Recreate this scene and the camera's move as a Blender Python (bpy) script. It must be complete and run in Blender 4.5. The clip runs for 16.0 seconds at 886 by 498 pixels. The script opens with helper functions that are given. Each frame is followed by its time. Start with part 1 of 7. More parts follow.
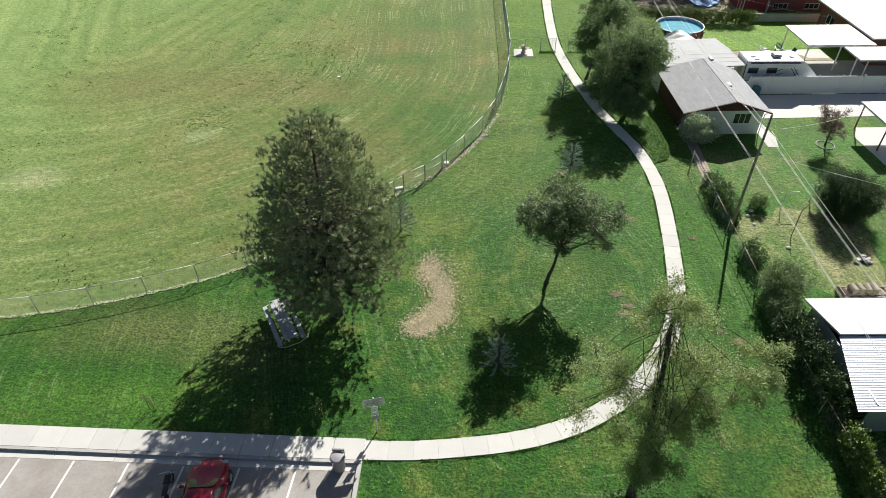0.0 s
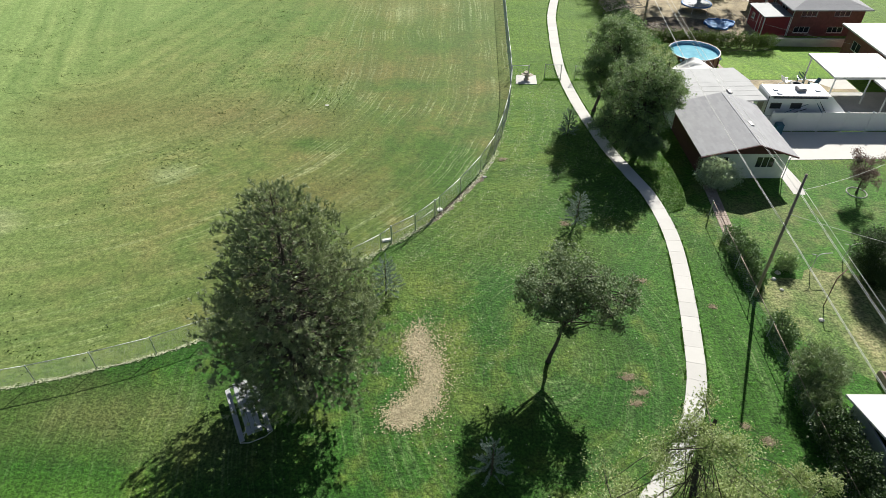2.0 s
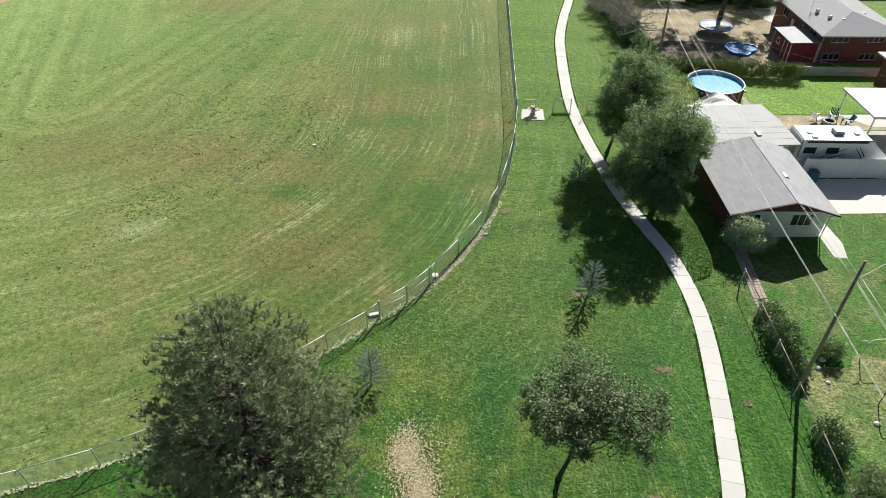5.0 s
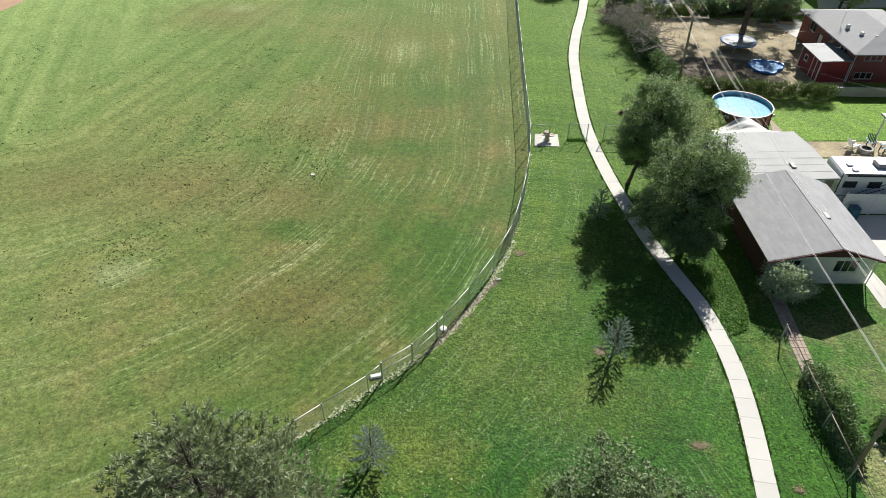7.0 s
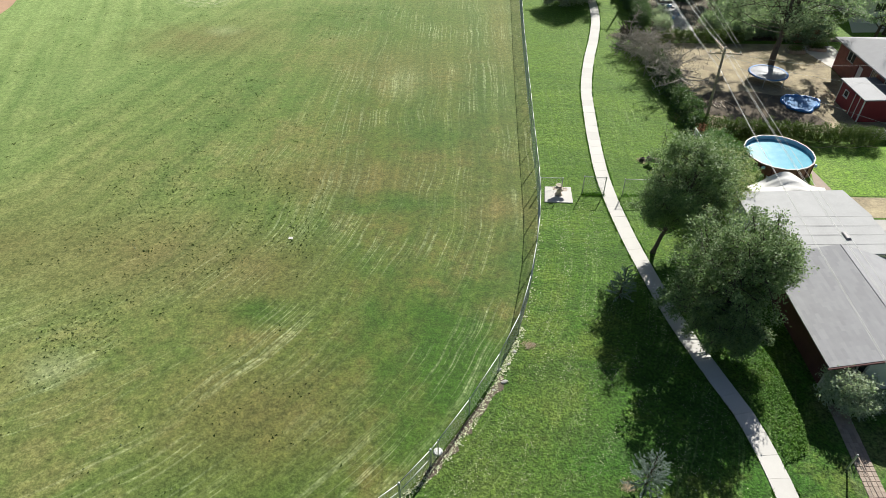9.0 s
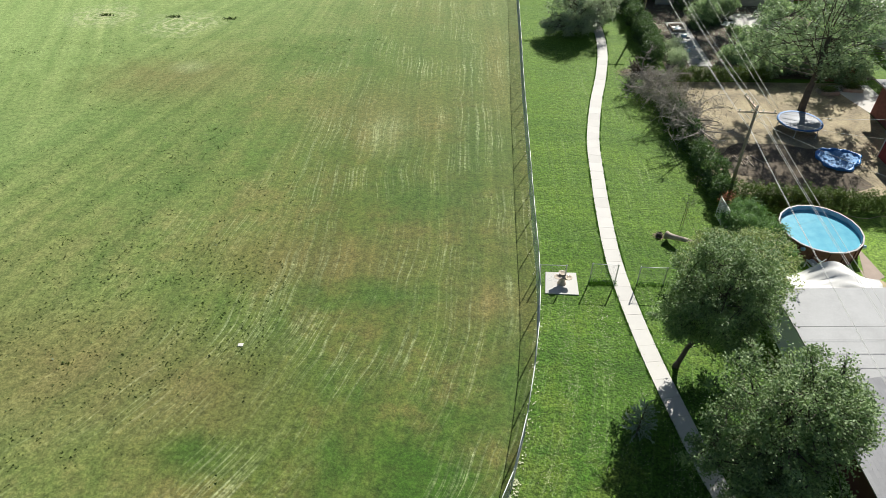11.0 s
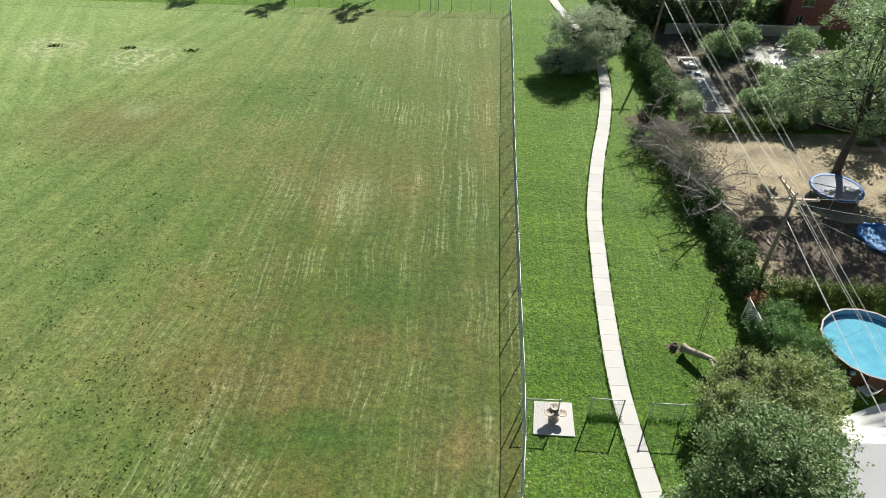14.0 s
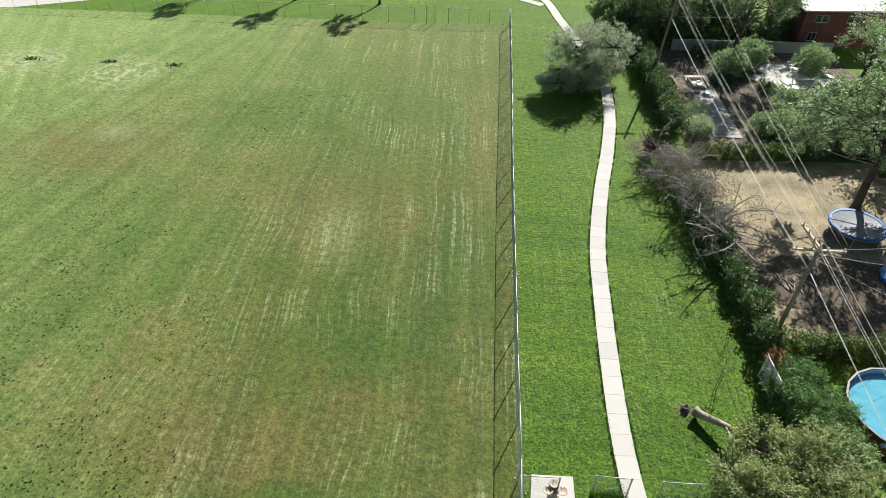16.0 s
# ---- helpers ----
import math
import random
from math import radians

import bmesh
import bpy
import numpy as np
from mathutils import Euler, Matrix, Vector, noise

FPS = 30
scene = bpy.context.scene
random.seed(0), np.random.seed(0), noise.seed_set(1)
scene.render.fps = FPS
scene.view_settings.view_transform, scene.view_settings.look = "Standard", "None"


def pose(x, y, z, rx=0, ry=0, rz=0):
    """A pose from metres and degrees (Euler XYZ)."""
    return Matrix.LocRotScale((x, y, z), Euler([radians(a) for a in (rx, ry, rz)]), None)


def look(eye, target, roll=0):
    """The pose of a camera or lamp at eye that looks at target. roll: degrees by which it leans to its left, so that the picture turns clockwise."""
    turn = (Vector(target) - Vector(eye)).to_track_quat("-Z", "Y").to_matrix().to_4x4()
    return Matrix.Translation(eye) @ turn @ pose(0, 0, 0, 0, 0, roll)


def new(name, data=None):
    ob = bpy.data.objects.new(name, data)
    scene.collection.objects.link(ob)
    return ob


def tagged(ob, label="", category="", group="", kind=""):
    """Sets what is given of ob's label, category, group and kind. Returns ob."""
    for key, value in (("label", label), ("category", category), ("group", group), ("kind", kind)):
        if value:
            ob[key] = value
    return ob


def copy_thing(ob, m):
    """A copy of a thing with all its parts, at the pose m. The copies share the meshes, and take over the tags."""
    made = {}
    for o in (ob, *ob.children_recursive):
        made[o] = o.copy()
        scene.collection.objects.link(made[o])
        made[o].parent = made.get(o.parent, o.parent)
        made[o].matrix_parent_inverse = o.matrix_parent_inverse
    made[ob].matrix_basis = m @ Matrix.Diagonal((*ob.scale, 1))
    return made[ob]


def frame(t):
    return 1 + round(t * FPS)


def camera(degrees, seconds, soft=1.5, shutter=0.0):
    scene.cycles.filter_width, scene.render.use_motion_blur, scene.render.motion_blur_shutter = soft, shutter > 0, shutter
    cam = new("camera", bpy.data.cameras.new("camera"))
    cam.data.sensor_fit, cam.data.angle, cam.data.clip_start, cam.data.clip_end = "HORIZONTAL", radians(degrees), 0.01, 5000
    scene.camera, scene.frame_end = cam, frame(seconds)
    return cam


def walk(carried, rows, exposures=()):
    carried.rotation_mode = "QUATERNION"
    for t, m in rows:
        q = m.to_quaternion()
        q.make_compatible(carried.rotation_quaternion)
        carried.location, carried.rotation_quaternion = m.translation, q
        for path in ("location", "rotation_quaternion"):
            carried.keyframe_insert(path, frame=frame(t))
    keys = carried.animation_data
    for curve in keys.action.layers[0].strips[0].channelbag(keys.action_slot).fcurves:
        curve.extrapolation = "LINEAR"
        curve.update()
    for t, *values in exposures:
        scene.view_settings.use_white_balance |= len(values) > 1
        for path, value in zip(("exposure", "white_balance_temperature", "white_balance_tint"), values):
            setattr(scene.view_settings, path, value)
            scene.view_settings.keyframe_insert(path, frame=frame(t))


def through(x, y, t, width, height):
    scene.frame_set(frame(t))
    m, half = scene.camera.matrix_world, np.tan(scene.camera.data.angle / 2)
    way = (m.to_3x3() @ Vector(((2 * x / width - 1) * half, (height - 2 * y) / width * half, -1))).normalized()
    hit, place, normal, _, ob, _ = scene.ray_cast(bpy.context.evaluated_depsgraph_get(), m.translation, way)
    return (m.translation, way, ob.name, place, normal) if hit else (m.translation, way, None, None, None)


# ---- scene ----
cam = camera(70.7, 16.0, soft=0.4)
PATH = [
    (0, (0.04, -0.083, 27.069), (0.042, 1.45, 25.785), -0.45),
    (0.5, (0.193, 1.588, 27.086), (0.192, 3.12, 25.801), -0.5),
    (1, (0.35, 3.194, 27.12), (0.348, 4.724, 25.832), -0.4),
    (1.5, (0.534, 4.676, 27.166), (0.532, 6.208, 25.88), -0.2),
    (2, (0.781, 6.046, 27.26), (0.776, 7.579, 25.975), -0.0),
    (2.5, (1.042, 7.317, 27.372), (1.034, 8.85, 26.087), 0.0),
    (3, (1.243, 8.542, 27.448), (1.232, 10.075, 26.163), 0.0),
    (3.5, (1.362, 9.709, 27.502), (1.35, 11.242, 26.217), -0.0),
    (4, (1.412, 10.842, 27.528), (1.398, 12.374, 26.243), -0.0),
    (4.2, (1.402, 11.284, 27.529), (1.388, 12.817, 26.243), -0.0),
    (6.3, (0.996, 15.929, 27.45), (0.971, 17.458, 26.162), -0.2),
    (6.5, (0.961, 16.424, 27.444), (0.936, 17.954, 26.157), -0.2),
    (7, (0.897, 17.764, 27.411), (0.868, 19.295, 26.125), -0.2),
    (7.5, (0.853, 19.306, 27.388), (0.821, 20.837, 26.102), -0.2),
    (8, (0.849, 21.207, 27.374), (0.817, 22.737, 26.086), -0.2),
    (8.5, (0.902, 23.479, 27.357), (0.871, 25.009, 26.07), -0.2),
    (9, (1.044, 26.041, 27.338), (1.011, 27.57, 26.05), -0.1),
    (9.2, (1.124, 27.066, 27.338), (1.091, 28.596, 26.051), -0.1),
    (11.3, (2.33, 37.02, 27.588), (2.287, 38.547, 26.297), -0.35),
    (11.5, (2.456, 37.891, 27.592), (2.412, 39.418, 26.301), -0.4),
    (12, (2.766, 39.898, 27.588), (2.721, 41.424, 26.295), -0.4),
    (12.5, (3.052, 41.695, 27.587), (3.005, 43.22, 26.294), -0.4),
    (13, (3.351, 43.271, 27.593), (3.303, 44.795, 26.298), -0.5),
    (13.5, (3.644, 44.679, 27.599), (3.596, 46.203, 26.304), -0.5),
    (14, (3.893, 45.954, 27.594), (3.844, 47.477, 26.299), -0.3),
    (14.5, (4.071, 47.126, 27.587), (4.024, 48.65, 26.293), -0.2),
    (15, (4.194, 48.211, 27.59), (4.146, 49.734, 26.295), -0.1),
    (15.5, (4.251, 49.227, 27.598), (4.204, 50.751, 26.304), -0.0),
    (16, (4.267, 50.145, 27.618), (4.22, 51.668, 26.322), 0.1),
]
walk(cam, [(t, look(eye, target, roll)) for t, eye, target, roll in PATH])

# ---- light ----
SUN_DIR = Vector((0.424, 0.905, 0.0)).normalized()
SUN_ELEV = radians(34.8)
world = bpy.data.worlds.new("sky")
scene.world = world
world.use_nodes = True
wn = world.node_tree
sky = wn.nodes.new("ShaderNodeTexSky")
sky.sky_type, sky.sun_disc = "NISHITA", False
sky.sun_elevation, sky.sun_rotation = SUN_ELEV, math.atan2(SUN_DIR.x, SUN_DIR.y)
wn.links.new(sky.outputs[0], wn.nodes["Background"].inputs[0])
wn.nodes["Background"].inputs[1].default_value = 0.034
sun_data = bpy.data.lights.new("sun", "SUN")
sun_data.energy, sun_data.angle, sun_data.color = 5.0, radians(0.5), (1.0, 0.97, 0.9)
sun = new("sun", sun_data)
sun.matrix_world = look((0, 0, 60), Vector((0, 0, 60)) - (SUN_DIR * math.cos(SUN_ELEV) + Vector((0, 0, math.sin(SUN_ELEV)))))
scene.view_settings.exposure = 0.7

# ---- materials ----


def shader(name):
    m = bpy.data.materials.new(name)
    m.use_nodes = True
    return m, m.node_tree, m.node_tree.nodes["Principled BSDF"]


def noise_node(nt, vec, scale, detail=4.0, rough=0.6):
    n = nt.nodes.new("ShaderNodeTexNoise")
    n.inputs["Scale"].default_value, n.inputs["Detail"].default_value, n.inputs["Roughness"].default_value = scale, detail, rough
    nt.links.new(vec, n.inputs["Vector"])
    return n.outputs["Fac"]


def ramp_node(nt, fac, stops):
    r = nt.nodes.new("ShaderNodeValToRGB")
    while len(r.color_ramp.elements) < len(stops):
        r.color_ramp.elements.new(0.5)
    for e, (p, c) in zip(r.color_ramp.elements, stops):
        e.position, e.color = p, (*c, 1)
    nt.links.new(fac, r.inputs[0])
    return r.outputs[0]


def mix_node(nt, fac, a, b, kind="MIX"):
    n = nt.nodes.new("ShaderNodeMix")
    n.data_type, n.blend_type = "RGBA", kind
    for sock, v in ((n.inputs[0], fac), (n.inputs[6], a), (n.inputs[7], b)):
        if isinstance(v, (int, float)):
            sock.default_value = v
        elif isinstance(v, tuple):
            sock.default_value = (*v, 1)
        else:
            nt.links.new(v, sock)
    return n.outputs[2]


def math_node(nt, op, a, b=0.0, c=None, clamp=False):
    n = nt.nodes.new("ShaderNodeMath")
    n.operation, n.use_clamp = op, clamp
    for i, v in enumerate((a, b) if c is None else (a, b, c)):
        if isinstance(v, (int, float)):
            n.inputs[i].default_value = v
        else:
            nt.links.new(v, n.inputs[i])
    return n.outputs[0]


def bump_node(nt, height, strength, dist, bsdf):
    b = nt.nodes.new("ShaderNodeBump")
    b.inputs["Strength"].default_value, b.inputs["Distance"].default_value = strength, dist
    nt.links.new(height, b.inputs["Height"])
    nt.links.new(b.outputs[0], bsdf.inputs["Normal"])


def worn(name, col, vary=0.25, scale=8.0, rough=0.7, metal=0.0, bump=0.3, stain=None, per="none", dist=0.01):
    """A surface with grain and stains: col varies by +-vary at two scales."""
    m, nt, b = shader(name)
    tc = nt.nodes.new("ShaderNodeTexCoord")
    vec = tc.outputs["Object"]
    fine, coarse = noise_node(nt, vec, scale * 5, 5, 0.65), noise_node(nt, vec, scale * 0.35, 4)
    lo, hi = tuple(c * (1 - vary) for c in col), tuple(min(1, c * (1 + vary)) for c in col)
    a = ramp_node(nt, fine, [(0.3, lo), (0.7, hi)])
    out = mix_node(nt, 0.55, a, ramp_node(nt, coarse, [(0.35, stain or lo), (0.65, hi)]))
    if per == "island":
        g = nt.nodes.new("ShaderNodeNewGeometry")
        out = mix_node(nt, 0.55, out, ramp_node(nt, g.outputs["Random Per Island"], [(0.0, lo), (1.0, hi)]))
    if per == "object":
        g = nt.nodes.new("ShaderNodeObjectInfo")
        out = mix_node(nt, 0.55, out, ramp_node(nt, g.outputs["Random"], [(0.0, lo), (1.0, hi)]))
    nt.links.new(out, b.inputs["Base Color"])
    b.inputs["Roughness"].default_value, b.inputs["Metallic"].default_value = rough, metal
    if bump:
        bump_node(nt, fine, bump, dist, b)
    return m


def leafy(name, dark, light, through=0.35, tip=None):
    """Leaves: hue varies leaf by leaf and clump by clump; some light passes through. tip paints sun highlights into the
    palest leaves.
    """
    m, nt, b = shader(name)
    g = nt.nodes.new("ShaderNodeNewGeometry")
    stops = [(0.0, dark), (0.75, light)] + ([(0.97, tip)] if tip else [])
    c1 = ramp_node(nt, g.outputs["Random Per Island"], stops)
    c2 = ramp_node(nt, noise_node(nt, g.outputs["Position"], 0.9, 3), [(0.35, dark), (0.65, light)])
    col = mix_node(nt, 0.4, c1, c2)
    nt.links.new(col, b.inputs["Base Color"])
    b.inputs["Roughness"].default_value = 0.56
    b.inputs["Specular IOR Level"].default_value = 0.38
    t = nt.nodes.new("ShaderNodeBsdfTranslucent")
    nt.links.new(mix_node(nt, 1.0, col, (0.9, 1.0, 0.6), "MULTIPLY"), t.inputs[0])
    mx = nt.nodes.new("ShaderNodeMixShader")
    mx.inputs[0].default_value = through
    nt.links.new(b.outputs[0], mx.inputs[1])
    nt.links.new(t.outputs[0], mx.inputs[2])
    nt.links.new(mx.outputs[0], nt.nodes["Material Output"].inputs[0])
    return m


def turf(name, lush, mid, dry, streak, field=False):
    """Mown grass: large dry and lush areas, mowing streaks, blade-sized grain and relief."""
    m, nt, b = shader(name)
    geo = nt.nodes.new("ShaderNodeNewGeometry")
    pos = geo.outputs["Position"]
    sep = nt.nodes.new("ShaderNodeSeparateXYZ")
    nt.links.new(pos, sep.inputs[0])
    x, y = sep.outputs[0], sep.outputs[1]
    big, med = noise_node(nt, pos, 0.055, 4, 0.55), noise_node(nt, pos, 0.45, 5, 0.65)
    fine, blade = noise_node(nt, pos, 2.4, 4, 0.7), noise_node(nt, pos, 7.0, 2.5, 0.6)
    mottle = 0.5 if name == "park_turf" else 0.42
    area = math_node(nt, "ADD", math_node(nt, "MULTIPLY", big, 1 - mottle), math_node(nt, "MULTIPLY", med, mottle))
    col = ramp_node(nt, area, [(0.38, lush), (0.5, mid), (0.58 if name == "park_turf" else 0.6, dry)])

    def spot(cx, cy, rx, ry):
        u, v = math_node(nt, "MULTIPLY_ADD", x, 1 / rx, -cx / rx), math_node(nt, "MULTIPLY_ADD", y, 1 / ry, -cy / ry)
        d = math_node(nt, "SQRT", math_node(nt, "ADD", math_node(nt, "MULTIPLY", u, u), math_node(nt, "MULTIPLY", v, v)))
        d = math_node(nt, "ADD", d, math_node(nt, "MULTIPLY_ADD", med, 1.1, -0.55))
        return d, math_node(nt, "SUBTRACT", 1.0, d, clamp=True)

    if field:
        # turf turns paler towards the west and the far north
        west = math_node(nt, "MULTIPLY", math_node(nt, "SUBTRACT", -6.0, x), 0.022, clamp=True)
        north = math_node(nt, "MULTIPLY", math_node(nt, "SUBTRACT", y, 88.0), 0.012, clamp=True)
        paler = math_node(nt, "MULTIPLY", math_node(nt, "ADD", west, north), math_node(nt, "MULTIPLY_ADD", med, 1.2, 0.25), clamp=True)
        col = mix_node(nt, math_node(nt, "MULTIPLY", paler, 0.9), col, (0.225, 0.305, 0.115))

        east = math_node(nt, "MULTIPLY", math_node(nt, "ADD", x, 16.0), 0.045, clamp=True)
        late = math_node(nt, "MULTIPLY", math_node(nt, "SUBTRACT", y, 55.0), 0.06, clamp=True)
        col = mix_node(nt, math_node(nt, "MULTIPLY", math_node(nt, "MULTIPLY", east, late), 0.6), col, (0.088, 0.108, 0.023))

        brown, dull, green = (0.135, 0.118, 0.04), (0.145, 0.135, 0.05), (0.055, 0.105, 0.016)
        for cx, cy, rx, ry, k, tone in ((-27.5, 95, 11, 7, 1.0, (0.15, 0.13, 0.052)), (-11.4, 56, 6, 5, 0.9, brown), (-19, 57.5, 9, 6, 1.1, dull), (-9, 45, 7, 5, 0.8, brown), (-30, 58, 11, 8, 0.9, dull), (-8, 67, 9, 3.5, 0.9, brown), (4.2, 63.2, 3.6, 2.6, 0.9, (0.17, 0.14, 0.05)), (6.2, 98, 1.8, 14, 0.8, (0.15, 0.135, 0.04)), (-6, 88, 9, 7, 0.6, dull), (-10.6, 52.5, 2.6, 1.7, 1.4, green), (1.2, 48.6, 5.5, 9, 1.6, (0.04, 0.1, 0.009)), (5.2, 57, 2.0, 6, 1.2, green), (-2.4, 63.7, 7, 1.9, 1.3, green), (-0.3, 74, 6, 4, 1.1, green), (4.5, 82, 4, 9, 0.8, green), (-14, 101, 9, 6, 0.9, (0.065, 0.12, 0.022)), (-38, 84, 10, 9, 0.7, (0.15, 0.22, 0.075)), (-21, 47.8, 2.7, 1.7, 0.8, (0.25, 0.28, 0.14)), (-32, 41.3, 3.2, 2.3, 1.0, (0.3, 0.31, 0.17)), (-25.9, 97.5, 2.6, 2.2, 0.8, (0.25, 0.28, 0.14)), (-4, 84, 3, 5, 0.6, (0.2, 0.23, 0.1))):
            col = mix_node(nt, math_node(nt, "MULTIPLY", spot(cx, cy, rx, ry)[1], 0.9 * k, clamp=True), col, tone)
        for cx, cy, rx, ry in ((-41.5, 112, 6, 5), (-31.0, 109.5, 6, 5)):
            d, w = spot(cx, cy, rx, ry)
            ring = math_node(nt, "MULTIPLY_ADD", math_node(nt, "SINE", math_node(nt, "MULTIPLY", d, 26.0)), 0.5, 0.5)
            col = mix_node(nt, math_node(nt, "MULTIPLY", math_node(nt, "MULTIPLY", w, 1.4, clamp=True), ring), col, (0.36, 0.38, 0.22))
    elif name == "park_turf":
        north = math_node(nt, "MULTIPLY", math_node(nt, "SUBTRACT", y, 36.0), 0.026, clamp=True)
        col = mix_node(nt, math_node(nt, "MULTIPLY", north, math_node(nt, "MULTIPLY_ADD", med, 0.8, 0.5), clamp=True), col, (0.078, 0.15, 0.009))
        for cx, cy, rx, ry, k, tone in ((16.8, 32, 4.5, 15, 1.0, (0.0317, 0.108, 0.0072)), (-17, 25.2, 9, 3.2, 0.7, (0.104, 0.119, 0.0374)), (-11, 23.4, 5, 2.4, 0.5, (0.0972, 0.115, 0.036)), (-17, 20.2, 8, 2.2, 0.8, (0.054, 0.137, 0.0144)), (10, 12, 12, 8, 0.75, (0.022, 0.08, 0.008)), (5, 24, 7, 5, 0.6, (0.024, 0.08, 0.008))):
            col = mix_node(nt, math_node(nt, "MULTIPLY", spot(cx, cy, rx, ry)[1], k * 1.3, clamp=True), col, tone)
        for cx, cy, rx, ry, k in ((-1.8, 35.4, 4.5, 3.5, 0.9), (8.2, 38.5, 5, 4, 0.7), (2.5, 41.5, 5, 6, 0.8), (0.8, 28.0, 2.2, 4.5, 0.8), (8.0, 30.0, 4, 3, 0.5), (6.5, 46.5, 3.5, 5, 0.6)):
            col = mix_node(nt, math_node(nt, "MULTIPLY", spot(cx, cy, rx, ry)[1], k, clamp=True), col, (0.085, 0.125, 0.022))
    # mowing line: arcs along the outfield fence that run on as straight lines up the field
    if field:
        down = math_node(nt, "MAXIMUM", math_node(nt, "SUBTRACT", 67.0, y), 0.0)
        dx = math_node(nt, "ADD", x, 35.0)
        up = math_node(nt, "MAXIMUM", math_node(nt, "SUBTRACT", y, 67.0), 0.0)
        lean = math_node(nt, "MULTIPLY", math_node(nt, "MULTIPLY", math_node(nt, "SUBTRACT", -9.0, x), 0.1, clamp=True), 0.33)
        r = math_node(nt, "SQRT", math_node(nt, "ADD", math_node(nt, "MULTIPLY", dx, dx), math_node(nt, "MULTIPLY", down, down)))
        r = math_node(nt, "SUBTRACT", r, math_node(nt, "MULTIPLY", lean, up))
        along = y
    else:
        ex, ey = math_node(nt, "SUBTRACT", x, 7.0), math_node(nt, "SUBTRACT", y, 29.0)
        near = math_node(nt, "SQRT", math_node(nt, "ADD", math_node(nt, "MULTIPLY", ex, ex), math_node(nt, "MULTIPLY", math_node(nt, "MULTIPLY", ey, ey), 0.45)))
        fx, fy = math_node(nt, "ADD", x, 35.0), math_node(nt, "MAXIMUM", math_node(nt, "SUBTRACT", 67.0, y), 0.0)
        arc = math_node(nt, "SQRT", math_node(nt, "ADD", math_node(nt, "MULTIPLY", fx, fx), math_node(nt, "MULTIPLY", fy, fy)))
        r, along = near, y
    waver = math_node(nt, "MULTIPLY", noise_node(nt, pos, 0.12, 2), 1.6)
    broken = math_node(nt, "MULTIPLY", math_node(nt, "SUBTRACT", noise_node(nt, pos, 0.16, 5, 0.6), 0.42), 4.0, clamp=True)
    flecks = math_node(nt, "MULTIPLY", broken, math_node(nt, "MULTIPLY_ADD", fine, 2.0, -0.4, clamp=True))

    def streaks(across):
        comb = nt.nodes.new("ShaderNodeCombineXYZ")
        nt.links.new(math_node(nt, "MULTIPLY", across, 4.6), comb.inputs[0])
        nt.links.new(math_node(nt, "MULTIPLY", along, 0.055), comb.inputs[1])
        lines = noise_node(nt, comb.outputs[0], 1.0, 5, 0.75)
        return math_node(nt, "MULTIPLY", math_node(nt, "MULTIPLY", math_node(nt, "SUBTRACT", lines, 0.505), 6.5, clamp=True), flecks)

    r = math_node(nt, "ADD", r, waver)
    strip = streaks(r)
    if field:
        strip = math_node(nt, "MULTIPLY", strip, math_node(nt, "MULTIPLY_ADD", r, 0.07, -0.7, clamp=True))
    elif name == "park_turf":
        arc = math_node(nt, "ADD", arc, waver)
        far = math_node(nt, "MULTIPLY", math_node(nt, "SUBTRACT", y, 34.5), 0.6, clamp=True)
        strip = math_node(nt, "ADD", math_node(nt, "MULTIPLY", strip, math_node(nt, "SUBTRACT", 1.0, far)), math_node(nt, "MULTIPLY", streaks(arc), far))
    col = mix_node(nt, math_node(nt, "MULTIPLY", strip, 0.85 if field else 0.55), col, streak)
    wide = nt.nodes.new("ShaderNodeCombineXYZ")
    nt.links.new(math_node(nt, "MULTIPLY", r, 0.55), wide.inputs[0])
    nt.links.new(math_node(nt, "MULTIPLY", along, 0.02), wide.inputs[1])
    swath = noise_node(nt, wide.outputs[0], 1.0, 4, 0.7)
    col = mix_node(nt, 1.0, col, ramp_node(nt, swath, [(0.32, (0.74, 0.82, 0.74)), (0.68, (1.24, 1.16, 1.2))]), "MULTIPLY")
    band = math_node(nt, "MULTIPLY_ADD", math_node(nt, "SINE", math_node(nt, "MULTIPLY", r, 2.1)), 0.03, 1.0)
    gcol = ramp_node(nt, fine, [(0.3, (0.55, 0.57, 0.55)), (0.5, (1, 1, 1)), (0.7, (1.4, 1.38, 1.35))])
    bcol = ramp_node(nt, blade, [(0.36, (0.72, 0.74, 0.7)), (0.64, (1.26, 1.24, 1.28))] if field else [(0.36, (0.5, 0.54, 0.47)), (0.64, (1.5, 1.46, 1.53))])
    col = mix_node(nt, 1.0, mix_node(nt, 1.0, col, gcol, "MULTIPLY"), bcol, "MULTIPLY")
    vm = nt.nodes.new("ShaderNodeVectorMath")
    vm.operation = "SCALE"
    nt.links.new(col, vm.inputs[0])
    nt.links.new(band, vm.inputs["Scale"])
    nt.links.new(vm.outputs[0], b.inputs["Base Color"])
    b.inputs["Roughness"].default_value = 0.85
    b.inputs["Specular IOR Level"].default_value = 0.25
    b.inputs["Sheen Weight"].default_value, b.inputs["Sheen Roughness"].default_value = 0.33 if name == "park_turf" else 0.29, 0.4
    b.inputs["Sheen Tint"].default_value = (0.58, 1.0, 0.2, 1)
    hgt = math_node(nt, "ADD", math_node(nt, "MULTIPLY", fine, 1.0), math_node(nt, "MULTIPLY", blade, 0.5))
    bump_node(nt, hgt, 0.45 if field else 0.75, 0.08 if field else 0.12, b)
    return m


